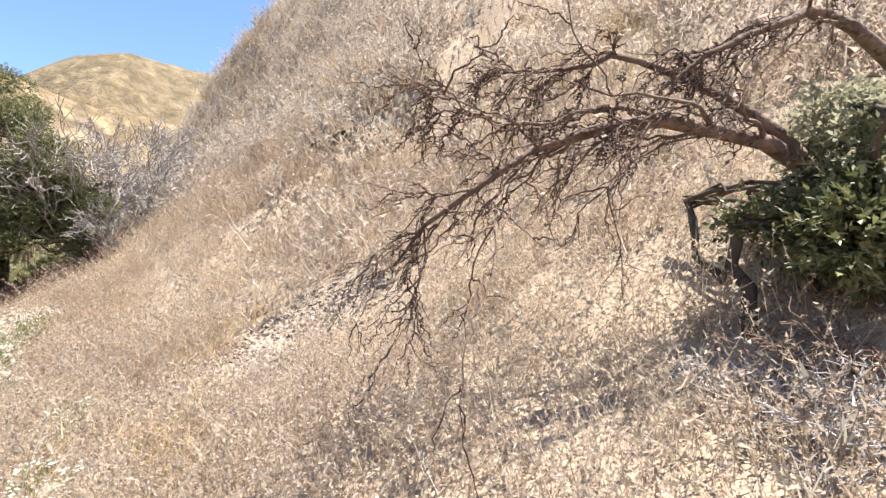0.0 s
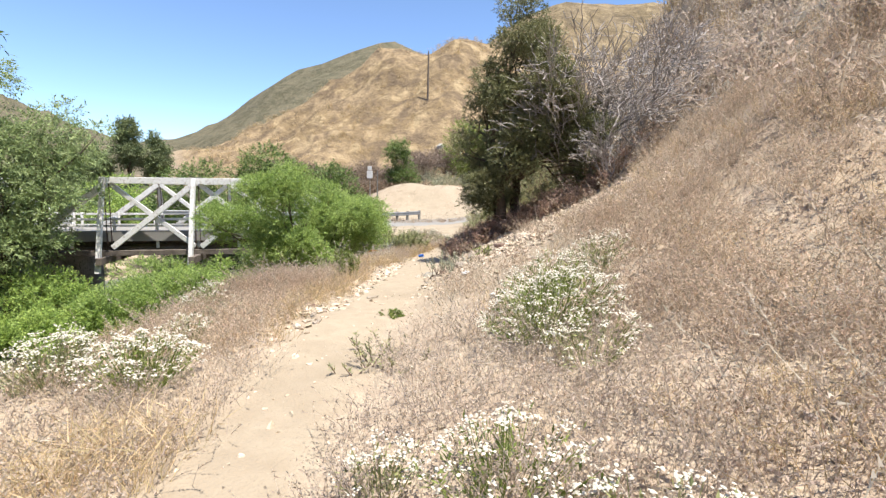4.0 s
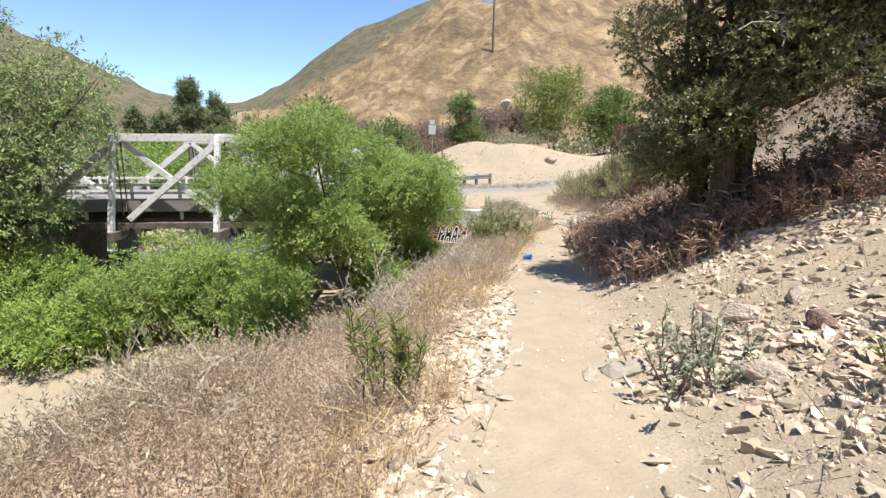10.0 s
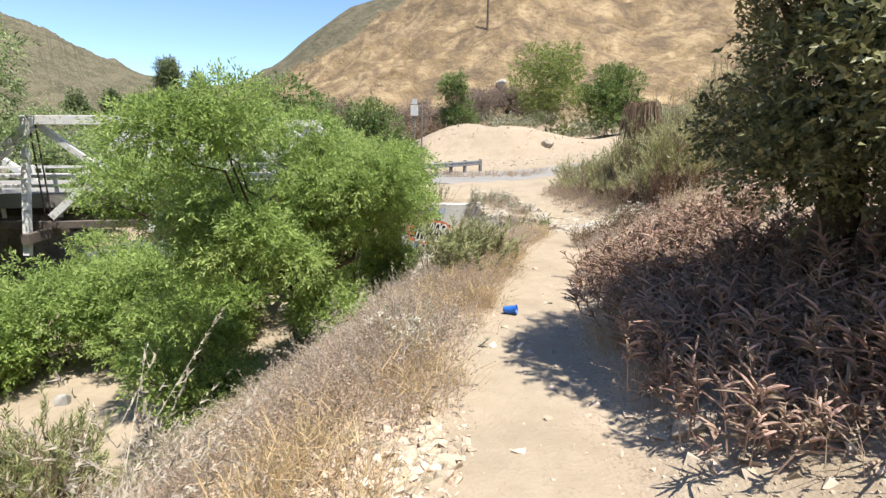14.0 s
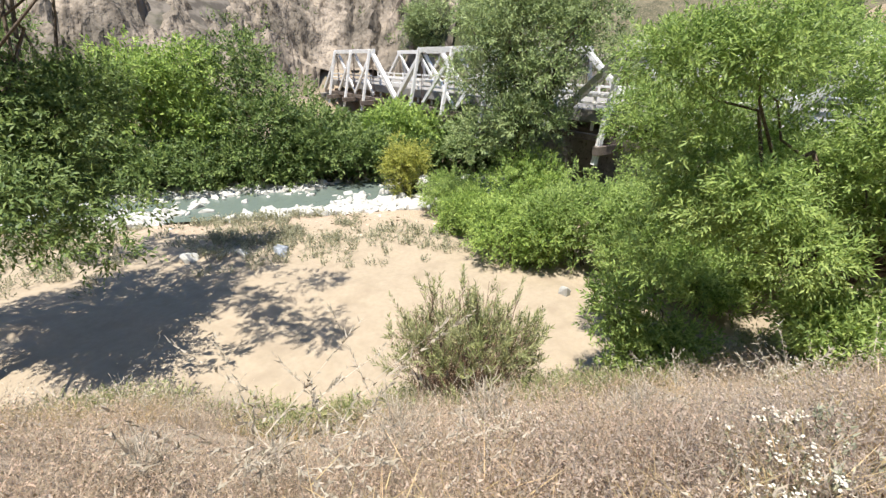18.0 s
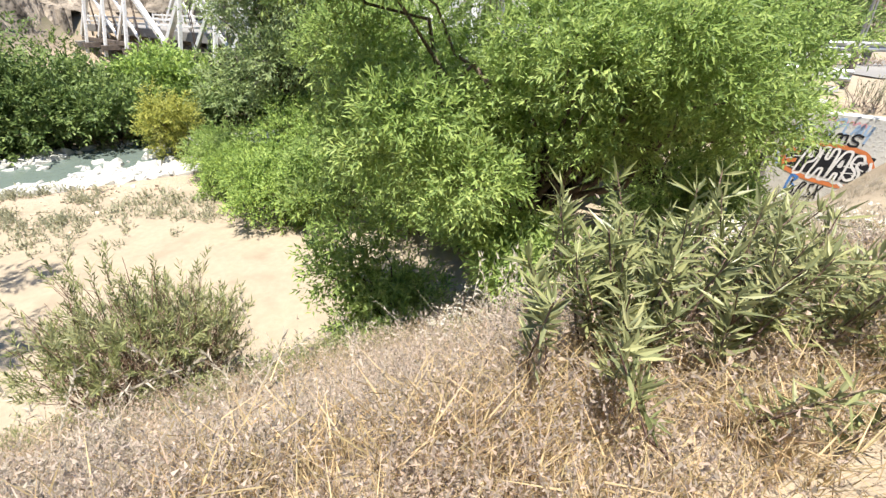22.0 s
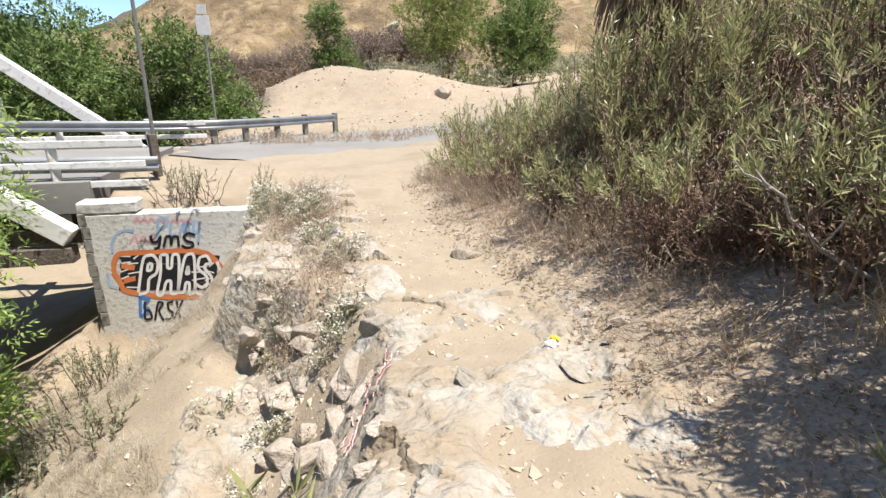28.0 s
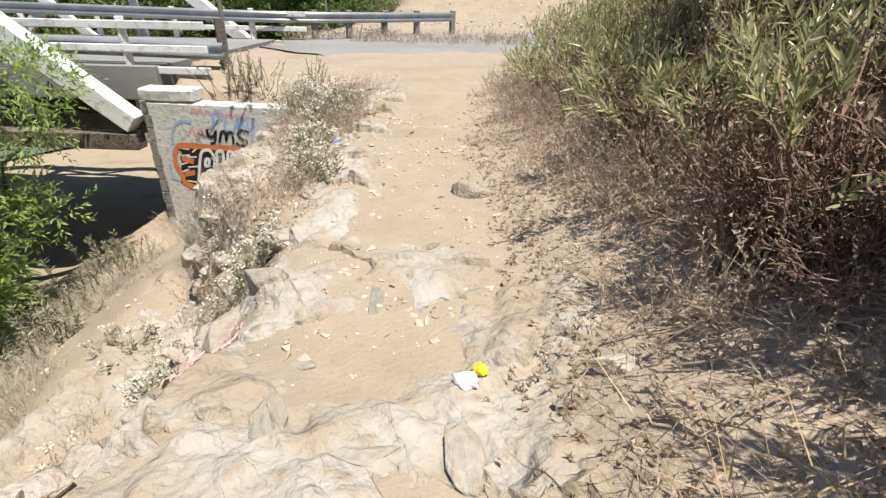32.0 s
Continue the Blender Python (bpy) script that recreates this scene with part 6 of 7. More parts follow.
for i, (x, y, r, h) in enumerate(mound):
    mule_shrub(x, y, r, h, 640 + i, 0.8 if h > 1.0 else 0.65)
mule_shrub(-20.25, 6.2, 1.45, 2.9, 681, 0.9, "coyote_bush", "feathery olive-brown shrub at the edge of the sand", "", LEAF_OLIVE, 1.4, 4.0)
# unseen shrubs added to shade the path's right side; the third covers the yucca trunk
for i, (x, y, r, h) in enumerate(((-16.6, 19.45, 0.65, 2.4), (-16.3, 20.6, 0.7, 2.6), (-19.75, 22.85, 0.8, 2.5), (-16.4, 18.6, 0.55, 2.0), (-16.95, 19.6, 0.6, 1.9))):
    mule_shrub(x, y, r, h, 684 + i, 0.95, more=1.6, size=1.15)
# bare reddish stems and dead wood at the foot of the shrubs
rng = np.random.default_rng(660)
for i in range(11):
    run = 0.26 * i + rng.uniform(-0.06, 0.06)
    off = 0.42 + 0.36 * (i % 2) + rng.uniform(-0.08, 0.08)
    bare_shrub("dead_shrub", "bare reddish-brown shrub stems in the shade under leaves", (-18.1 - 0.42 * run + 0.4 * off, 20.65 + 0.12 * run + 0.7 * off), 661 + i, 15, 0.62, 0.22, TWIG_RED, depth=3, radius=0.006, splay=0.4, group="bare stems under the shrubs", floor=0.0024)
for i in range(26):
    run, off = rng.uniform(0, 2.2), rng.uniform(-0.55, 0.5)
    x, y = -17.7 - 0.62 * run + 0.3 * off, 20.45 + 0.22 * run + 0.8 * off
    a_, ln = rng.uniform(0, 6.283), rng.uniform(0.14, 0.42)
    z0 = ground_z(x, y)
    stick = thing("fallen_stick", "thin bleached straw-coloured stick fallen on the litter", "stick", group="fallen sticks", at=(x, y, z0))
    ends = []
    for sg in (-0.5, 0.5):
        ex, ey = sg * ln * math.cos(a_), sg * ln * math.sin(a_)
        ends.append((ex, ey, ground_z(x + ex, y + ey) - z0 + rng.uniform(0.012, 0.05)))
    v, f = tube(limb_path(ends[0], ends[1], rng, 0, 5, 0.03), np.linspace(0.0055, 0.003, 5), 5)
    part("wood", np_mesh("wood", v, f, DRY_STRAW, smooth=True), None, stick)
# a big-leaved shoot cluster and a bleached dead branch that lean out over the path
stalk_bush("big_leaf_shrub", "glossy green long-leaved shrub leaning over the path", (-17.35, 20.5), 671, 30, 1.6, 0.5, LEAF_MULE, (0.11, 0.02), 40, lean=0.22, splay=0.5, dry=14)
stalk_bush("big_leaf_shrub", "glossy green long-leaved shrub beside the path", (-16.75, 19.9), 672, 26, 1.4, 0.5, LEAF_MULE, (0.11, 0.02), 40, lean=0.25, splay=0.5, dry=14)
stalk_bush("big_leaf_shrub", "low green long-leaved shrub in the shade by the path", (-16.7, 19.0), 673, 18, 0.8, 0.45, LEAF_MULE, (0.105, 0.02), 36, lean=0.3, splay=0.5, dry=10)
stalk_bush("big_leaf_shrub", "low bright green long-leaved shrub at the path's edge", (-17.42, 18.6), 674, 16, 0.5, 0.4, LEAF_MULE, (0.11, 0.02), 26, lean=0.35, splay=0.5, dry=8)
limb = thing("dead_branch", "bleached bare branch leaning out of the shrub", "branch", at=(-17.6, 20.7, ground_z(-17.6, 20.7)))
lz = np.array(limb.location)
rng = np.random.default_rng(675)
pieces = [tube(limb_path((0, 0, -0.05), np.array((-17.97, 20.52, -0.47)) - lz, rng, 0, 5, 0.03), np.linspace(0.02, 0.016, 5), 6),
          tube(limb_path(np.array((-17.97, 20.52, -0.47)) - lz, np.array((-18.34, 20.4, -0.06)) - lz, rng, 0.02, 6, 0.03), np.linspace(0.017, 0.007, 6), 6)]
for a_, b_ in (((-18.1, 20.48, -0.33), (-18.15, 20.33, -0.2)), ((-18.25, 20.43, -0.16), (-18.47, 20.48, -0.02)), ((-17.97, 20.52, -0.47), (-17.86, 20.36, -0.2))):
    pieces.append(tube(limb_path(np.array(a_) - lz, np.array(b_) - lz, rng, 0, 4, 0.04), np.linspace(0.008, 0.004, 4), 5))
v, f = join(pieces)
part("wood", np_mesh("wood", v, f, BARK_GREY, smooth=True), None, limb)

# brown drooping thatch of a dead yucca among the shrubs
thatch = thing("dead_yucca", "dead yucca with a brown drooping skirt of dry blades", "plant", at=(-20.15, 23.5, ground_z(-20.15, 23.5)))
rng = np.random.default_rng(695)
v, f = tube(limb_path((0, 0, -0.1), (0.05, 0, 2.6), rng, 0, 5, 0.01), np.linspace(0.09, 0.07, 5), 8)
part("trunk", np_mesh("trunk", v, f, BARK), None, thatch)
n = 420
a_ = rng.uniform(0, 6.283, n)
top_ = np.c_[0.08 * np.cos(a_), 0.08 * np.sin(a_), rng.uniform(1.9, 2.6, n)]
out_ = np.c_[np.cos(a_), np.sin(a_), np.full(n, 0.35)] * rng.uniform(0.2, 0.5, (n, 1))
mid_ = top_ + out_
end_ = mid_ + np.c_[np.cos(a_) * 0.12, np.sin(a_) * 0.12, -rng.uniform(0.4, 0.9, n)]
v, f = join([ribbon(top_, mid_, 0.03, rng), ribbon(mid_, end_, 0.028, rng)])
part("dry_skirt", np_mesh("dry_skirt", v, f, WITHERED), None, thatch, "brown hanging dead blades", "stuff")

# a clump of yucca below the fork
rng = np.random.default_rng(690)
yz = ground_z(-22.86, 16.86)
yucca = thing("yucca", "blue-grey spiky yucca rosette on the slope", "plant", at=(-22.86, 16.86, yz))
d = rng.normal(0, 1, (170, 3))
d[:, 2] = np.abs(d[:, 2]) + 0.1
d /= np.linalg.norm(d, axis=1, keepdims=True)
v, f = ribbon(np.zeros((170, 3)) + [0, 0, 0.05], d * rng.uniform(0.5, 0.75, (170, 1)), 0.035, rng)
part("blade_rosette", np_mesh("blade_rosette", v, f, mat("yucca_blades", (0.2, 0.25, 0.2), (0.3, 0.35, 0.28), 3, fine=20, rough=0.5, bump=0, vary=0.25, island=True)), None, yucca)

# the dead tree beside the start
dead = thing("dead_tree", "dead tree with dark bare arching branches", "tree", at=(2.45, 2.55, ground_z(2.45, 2.55)))
rng = np.random.default_rng(700)
wood = []
DZ = np.array(dead.location)


def dead_limb(pts, r0, r1, kids, lvl):
    p = np.asarray(pts, float)
    t = np.linspace(0, 1, 14)
    s = np.linspace(0, 1, len(p))
    c = np.stack([np.interp(t, s, p[:, i]) for i in range(3)], -1)
    c[1:-1] = (c[:-2] + 2 * c[1:-1] + c[2:]) / 4
    c += rng.normal(0, 0.012 if lvl == 0 else 0.006, c.shape) * (t[:, None] > 0)
    rad = np.linspace(r0, r1, 14) * rng.uniform(0.9, 1.12, 14)
    wood.append(tube(c - DZ, rad, (8, 5, 4, 3)[lvl]))
    ln = np.linalg.norm(p[-1] - p[0])
    for _ in range(kids):
        i = rng.integers(4 if lvl == 0 else 2, 13)
        d = (c[min(i + 1, 13)] - c[i - 1])
        d = d / np.linalg.norm(d) + rng.normal(0, 0.62, 3) + np.array([-0.2, 0, -0.35 if lvl else -0.15])
        d /= np.linalg.norm(d)
        l2 = ln * rng.uniform(0.14, 0.34) if lvl == 0 else ln * rng.uniform(0.35, 0.65)
        m1 = c[i] + d * l2 * 0.5 + rng.normal(0, 0.05 * l2, 3)
        e = m1 + (d + rng.normal(0, 0.3, 3) + np.array([0, 0, -0.25])) * l2 * 0.5
        if lvl < 3:
            dead_limb([c[i], (c[i] + m1) / 2 + rng.normal(0, 0.04 * l2, 3), m1, (m1 + e) / 2 + rng.normal(0, 0.05 * l2, 3), e], min(max(rad[i] * 0.4, 0.006), (0.016, 0.008, 0.005)[lvl]), 0.0018, (5, 3, 2)[lvl], lvl + 1)


dead_limb([(2.45, 2.55, DZ[2] - 0.2), (2.64, 2.75, 1.43), (2.2, 2.6, 1.87), (1.82, 2.5, 2.03), (1.47, 2.45, 2.15), (1.14, 2.4, 2.2), (0.84, 2.38, 2.14), (0.61, 2.36, 2.09), (0.39, 2.36, 2.0), (0.19, 2.4, 1.88), (-0.06, 2.45, 1.67), (-0.24, 2.5, 1.46)], 0.06, 0.007, 17, 0)
dead_limb([(1.9, 2.52, 2.01), (1.68, 2.55, 2.23), (1.5, 2.6, 2.4), (1.28, 2.65, 2.5), (1.03, 2.65, 2.6), (0.83, 2.7, 2.59), (0.58, 2.75, 2.54), (0.3, 2.8, 2.58)], 0.036, 0.005, 12, 0)
dead_limb([(2.81, 2.6, 1.95), (2.45, 2.5, 2.44), (2.12, 2.45, 2.66), (1.88, 2.4, 2.76), (1.7, 2.35, 2.63), (1.5, 2.35, 2.58), (1.28, 2.35, 2.47), (1.08, 2.35, 2.3)], 0.045, 0.006, 11, 0)
dead_limb([(1.14, 2.4, 2.2), (0.92, 2.3, 2.21), (0.67, 2.2, 2.16), (0.45, 2.15, 2.08), (0.25, 2.1, 2.09), (0.05, 2.1, 2.16)], 0.014, 0.004, 8, 0)
v, f = join(wood)
part("branch", np_mesh("branch", v, f, BARK_DEAD, smooth=True), None, dead)
bush("toyon_bush", "dusty grey-green shrub beside the dead tree", (2.3, 2.5), 0.42, 0.8, LEAF_SAGE, 705, 170, 50, (0.045, 0.022), 0.2, 4, lumps=20)
bush("toyon_bush", "dark olive shrub under the dead tree", (1.95, 2.5), 0.45, 0.6, LEAF_OAK, 706, 240, 50, (0.05, 0.026), 0.18, 4, lumps=20)
for i, (x, y, h, n) in enumerate(((1.45, 1.8, 0.5, 12), (1.7, 2.1, 0.55, 12), (1.3, 2.1, 0.4, 9), (1.85, 1.75, 0.5, 10), (1.25, 1.55, 0.35, 8))):
    bare_shrub("twig_pile", "thorny tangle of dead reddish twigs under the tree", (x, y), 710 + i, n, h, 0.9, TWIG_RED if i % 2 else BARK_GREY, depth=3, radius=0.007, splay=0.75, group="twig piles", floor=0.0025)

# tall wild oats at the lip of the bank
for i, (x, y) in enumerate(((-13.5, 8.15), (-13.65, 7.9), (-13.35, 8.0), (-13.2, 7.85), (-13.8, 8.1), (-15.9, 9.9), (-16.3, 10.6), (-14.3, 8.6))):
    v, f = tuft(760 + i, 9, 1.35 if i < 5 else 0.9, 0.16, 0.3, 0.005, 26, (0.05, 0.013), 0.8, 0.58, 0.4)
    thing("wild_oat", "tall bleached wild oat with drooping seed heads", "grass", group="tall wild oats", at=(x, y, ground_z(x, y)), data=np_mesh("wild_oat", v, f, DRY_PALE))
# dry litter and twigs under the tall shrubs
field("leaf_litter", "dry brown fallen leaves and twigs", "litter", [tuft(780 + i, 9, 0.05, 0.24, 2.2, 0.004, 5, (0.03, 0.012), 0.9, 0.1, 0.9) for i in range(4)], WITHERED_PALE, 700, (-25, 17, -14, 26),
      lambda x, y, z, q, u, v, s, n: smooth(0.35, 1.0, u) * (1 - smooth(3.0, 4.0, u)) * smooth(38, 39.5, q) * (1 - smooth(47, 49, q)), 412, 0.9)
field("leaf_litter", "pale tan fallen leaves and twigs", "litter", [tuft(780 + i, 9, 0.05, 0.24, 2.2, 0.004, 5, (0.03, 0.012), 0.9, 0.1, 0.9) for i in range(4)], DRY_WEED, 2200, (-25, 17, -14, 26),
      lambda x, y, z, q, u, v, s, n: smooth(0.35, 1.0, u) * (1 - smooth(3.0, 4.0, u)) * smooth(38, 39.5, q) * (1 - smooth(47, 49, q)), 423, 0.9)
# dry weeds and grass that fringe the rock and the shrubs
field("dry_weeds", "dry tan weeds at the foot of the shrubs and rock", "weeds", WEED, DRY_WEED, 420, (-27, 15, -14, 26),
      lambda x, y, z, q, u, v, s, n: (0.5 * smooth(0.9, 1.3, u) * (1 - smooth(1.6, 2.4, u)) * smooth(40.5, 42, q) * (1 - smooth(49, 51, q)) + 0.55 * smooth(42, 44, q) * smooth(0.7, 1.0, -u) * (1 - smooth(1.5, 1.9, -u)) * rank(x, y, 96, 0.9)) * off_road(s, n), 414, 1.0)
field("dry_grass", "tufts of bleached grass along the lower fork", "grass", GRASS, DRY_PALE, 130, (-27, 14, -18, 21),
      lambda x, y, z, q, u, v, s, n: smooth(38, 40, q) * smooth(1.6, 2.2, -u) * (1 - smooth(5.5, 6.5, -u)) * rank(x, y, 97, 1.1), 415, 0.8)
field("dry_grass", "thick clump of golden grass arching over the path", "grass", ARCHED, DRY_GRASS, 84, (-19.6, 15.4, -17.4, 17.0),
      lambda x, y, z, q, u, v, s, n: smooth(0.42, 0.55, -u) * (1 - smooth(0.95, 1.3, -u)), 416, 0.85)
field("dry_grass", "tangle of straw and dry stalks at the path's edge", "grass", ARCHED, DRY_STRAW, 46, (-18.0, 15.8, -16.2, 18.2),
      lambda x, y, z, q, u, v, s, n: smooth(0.45, 0.6, u) * (1 - smooth(1.3, 1.7, u)), 425, 0.75)
field("dry_grass", "broken straw strewn under the shrubs", "grass", [tuft(795 + i, 6, 0.16, 0.2, 2.2, 0.005, 0, bend=0.3) for i in range(4)], DRY_STRAW, 420, (-19.6, 19.4, -17.4, 21.2),
      lambda x, y, z, q, u, v, s, n: smooth(0.85, 1.05, u) * (1 - smooth(1.6, 2.0, u)), 426, 0.8)
field("dry_grass", "scattered straw and fallen stalks on the path", "grass", [tuft(790 + i, 5, 0.14, 0.25, 2.2, 0.005, 0, bend=0.3) for i in range(4)], DRY_PALE, 260, (-24, -2, 0, 24),
      lambda x, y, z, q, u, v, s, n: (np.abs(u) < 1.2) * smooth(0.15, 0.5, np.abs(u)) * 0.6, 417, 0.7)
field("dry_weeds", "dry tan foxtail weeds under the dead tree", "weeds", WEED, DRY_WEED, 230, (-1.6, 0.9, 3.4, 3.9),
      lambda x, y, z, q, u, v, s, n: (1 - stony(x, y)) * smooth(0.5, 0.8, np.abs(u)) * (u > 0), 418, 1.1)
field("dry_weeds", "thick pale straw weeds along the edge of the bank", "weeds", WEED, DRY_STRAW, 700, (-20, 6, -10, 17.5),
      lambda x, y, z, q, u, v, s, n: smooth(0.42, 0.6, -u) * (1 - smooth(1.9, 2.8, -u)) * smooth(28.5, 30, q) * (1 - smooth(36, 38, q)), 419, 1.05)
field("dry_weeds", "dry brown weeds matted over the steep slope", "weeds", WEED, DRY_WEED, 1100, (-8, 3.5, 3.5, 11),
      lambda x, y, z, q, u, v, s, n: smooth(2.6, 3.4, u) * (1 - smooth(7.5, 9.5, u)) * (1 - stony(x, y)) * (1 - is_rubble(q, u)) * (0.45 + 0.55 * rank(x, y, 99, 1.6)), 424, 1.25)
field("dry_weeds", "dry weeds along the foot of the guard rail", "weeds", WEED_FAR, DRY_WEED, 120, (-44, 19, -30, 34),
      lambda x, y, z, q, u, v, s, n: (n < -7.0) * (n > -9.4) * (s > -9) * (s < 1.5), 420, 1.1)
field("dry_weeds", "dense dry straw-coloured weeds beside the first stretch of path", "weeds", WEED, DRY_STRAW, 950, (-8, -2, 1, 7),
      lambda x, y, z, q, u, v, s, n: np.where(u > 0, smooth(0.42, 0.6, u) * (1 - smooth(3.6, 4.6, u)), smooth(0.38, 0.5, -u) * (1 - smooth(1.8, 2.6, -u))) * (q < 21) * (1 - stony(x, y)) * (0.4 + 0.6 * rank(x, y, 98, 1.2)), 421, 1.0)
for i, (x, y, h) in enumerate(((-24.6, 17.9, 0.75), (-25.3, 18.4, 0.7), (-24.0, 17.3, 0.6), (-26.2, 18.6, 0.7), (-23.4, 18.0, 0.45))):
    stalk_bush("green_weed", "upright grey-green weed on the shaded bank by the wall", (x, y), 820 + i, 16, h, 0.4, LEAF_SAGE, (0.07, 0.014), 40, lean=0.2, group="weeds below the wall")

# ---- stones ----


def stone_mesh(seed, flat=0.6, points=14):
    """An angular stone about one metre across, as the hull of random points."""
    rng = np.random.default_rng(seed)
    bm = bmesh.new()
    p = rng.normal(0, 1, (points + 4, 3))
    p /= np.linalg.norm(p, axis=1, keepdims=True)
    p = np.sign(p) * np.abs(p) ** rng.uniform(0.55, 0.95) * rng.uniform(0.38, 0.54, (points + 4, 1)) * np.array([rng.uniform(1.0, 1.3), rng.uniform(0.75, 1.0), flat * 1.25])
    for q in p:
        bm.verts.new(q)
    h = bmesh.ops.convex_hull(bm, input=bm.verts)
    bmesh.ops.delete(bm, geom=[g for g in h["geom_interior"] if isinstance(g, bmesh.types.BMVert)], context="VERTS")
    bmesh.ops.recalc_face_normals(bm, faces=bm.faces)
    return bm


def stone_arrays(seed, flat=0.6, points=10):
    bm = stone_mesh(seed, flat, points)
    bmesh.ops.triangulate(bm, faces=bm.faces)
    bm.verts.index_update()
    v = np.array([x.co for x in bm.verts])
    f = np.array([[l.vert.index for l in fc.loops] for fc in bm.faces])
    bm.free()
    return v, f


STONES = []
for i in range(9):
    bm = stone_mesh(800 + i, 0.55 + 0.06 * (i % 3), 16)
    bmesh.ops.bevel(bm, geom=bm.edges[:], offset=0.018, segments=1, affect="EDGES")
    me = bpy.data.meshes.new("stone")
    bm.to_mesh(me)
    bm.free()
    STONES.append(me)


def stone(at, size, seed, material, label, group="", sink=0.25, name="rock", z=None):
    rng = random.Random(seed)
    key = (seed % len(STONES), material.name)
    if key not in stone.cache:
        me = STONES[key[0]].copy()
        me.materials.append(material)
        stone.cache[key] = me
    ob = new(name, stone.cache[key])
    sx, sy, sz = size if isinstance(size, tuple) else (size, size, size)
    z0 = ground_z(*at) if z is None else z
    ob.matrix_world = Matrix.Translation((at[0], at[1], z0 + sz * (0.28 - sink))) @ Euler((rng.uniform(-0.3, 0.3), rng.uniform(-0.3, 0.3), rng.uniform(0, 6.28))).to_matrix().to_4x4() @ Matrix.Diagonal((sx, sy, sz, 1))
    return tagged(ob, label, "rock", group)


stone.cache = {}


def keep_rubble(x, y, z, q, u, v, s, n):
    left = smooth(0.25, 0.45, -u) * (1 - smooth(0.9, 1.35, -u)) * smooth(20.5, 23, q) * (1 - smooth(28.5, 30, q)) * 0.9
    trail = (np.abs(u) < 0.7) * 0.012
    return np.clip(is_rubble(q, u) * (0.25 + 0.75 * smooth(0.6, 1.5, u + 0.8 * fbm(x, y, 0.9, 2, 86))) + left + trail, 0, 1) * (0.1 + 0.9 * rank(x, y, 81, 0.8))


PEB = [stone_arrays(820 + i, 0.58, 5) for i in range(12)]


ROUND = [stone_arrays(840 + i, 0.62, 18) for i in range(6)]


def rubble(name, label, n, box, keep, seed, lo, hi, material, power=2.2, floor=-99.0, kinds=PEB):
    rng = np.random.default_rng(seed)
    p = spots(n, box, keep, seed)
    z = np.maximum(land(p[:, 0], p[:, 1])[0], floor)
    vs, fs, tot = [], [], 0
    pick = rng.integers(0, len(kinds), len(p))
    for k, (v, f) in enumerate(kinds):
        m = np.flatnonzero(pick == k)
        sc = lo + (hi - lo) * rng.uniform(0, 1, (len(m), 1)) ** power
        a = rng.uniform(0, 6.283, (len(m), 1))
        x = v[None, :, 0] * np.cos(a) - v[None, :, 1] * np.sin(a)
        y = v[None, :, 0] * np.sin(a) + v[None, :, 1] * np.cos(a)
        tx = rng.normal(0, 0.3, (len(m), 1))
        w = np.stack([x * sc + p[m, 0:1], y * sc + p[m, 1:2], (v[None, :, 2] + x * tx) * sc + z[m][:, None] - sc * 0.06], -1).reshape(-1, 3)
        vs.append(w)
        fs.append((f[None] + (np.arange(len(m)) * len(v))[:, None, None]).reshape(-1, 3) + tot)
        tot += len(w)
    return thing(name, label, "rubble", kind="stuff", data=np_mesh(name, np.concatenate(vs), np.concatenate(fs), material))


rubble("rubble", "loose pale angular rock chips beside the trail", 23000, (-17, 1, -0.5, 14), keep_rubble, 851, 0.014, 0.135, ROCK_I, 3.0)
rubble("gravel", "fine pale grit among the rocks", 14000, (-17, 1, -4, 14), lambda x, y, z, q, u, v, s, n: np.clip(is_rubble(q, u) + keep_rubble(x, y, z, q, u, v, s, n), 0, 1), 859, 0.008, 0.03, ROCK_I, 1.6)
rubble("gravel", "scattered pale stones on the slope and banks", 1800, (-24, -2, 4, 24), lambda x, y, z, q, u, v, s, n: (0.15 + 0.5 * (u < 0) * (q > 38)) * off_road(s, n) * (z > -6.4), 852, 0.02, 0.10, ROCK_I)
rubble("gravel", "small stones along the edge of the river flat", 1500, (-42, -26, -14, 12), lambda x, y, z, q, u, v, s, n: (z < -6.0) * smooth(-12, -6, v) * (v < -2.4), 853, 0.06, 0.28, ROCK_I)
rubble("gravel", "stones strewn over the spoil heap and the lot", 3600, (-60, 24, -24, 60), lambda x, y, z, q, u, v, s, n: (s < -1) * (np.hypot(x + 47.5, y - 42.3) < 13) * 0.8, 854, 0.04, 0.22, ROCK_I, 3.0)
rubble("gravel", "crumbled rock chips over the ledge", 2600, (-24, 17.5, -17.5, 22.5), lambda x, y, z, q, u, v, s, n: smooth(38.6, 39.6, q) * (1 - smooth(46, 48, q)) * (np.abs(u + 0.5) < 1.6) * (0.15 + 0.85 * rank(x, y, 87, 0.7)), 858, 0.012, 0.07, ROCK_I, 2.6)
rubble("gravel", "fine pale grit on the trodden path", 5000, (-26, -3, 3, 26), lambda x, y, z, q, u, v, s, n: (np.abs(u) < 1.3) * (0.2 + 0.8 * smooth(0.2, 0.5, np.abs(u))) * rank(x, y, 84, 0.8), 856, 0.008, 0.035, ROCK_I)
SCREE = mat("brown_grey_scree", (0.25, 0.2, 0.165), (0.36, 0.3, 0.25), 1.5, (0.2, 0.155, 0.125), 16, bump=0.4, vary=0.35, island=True)
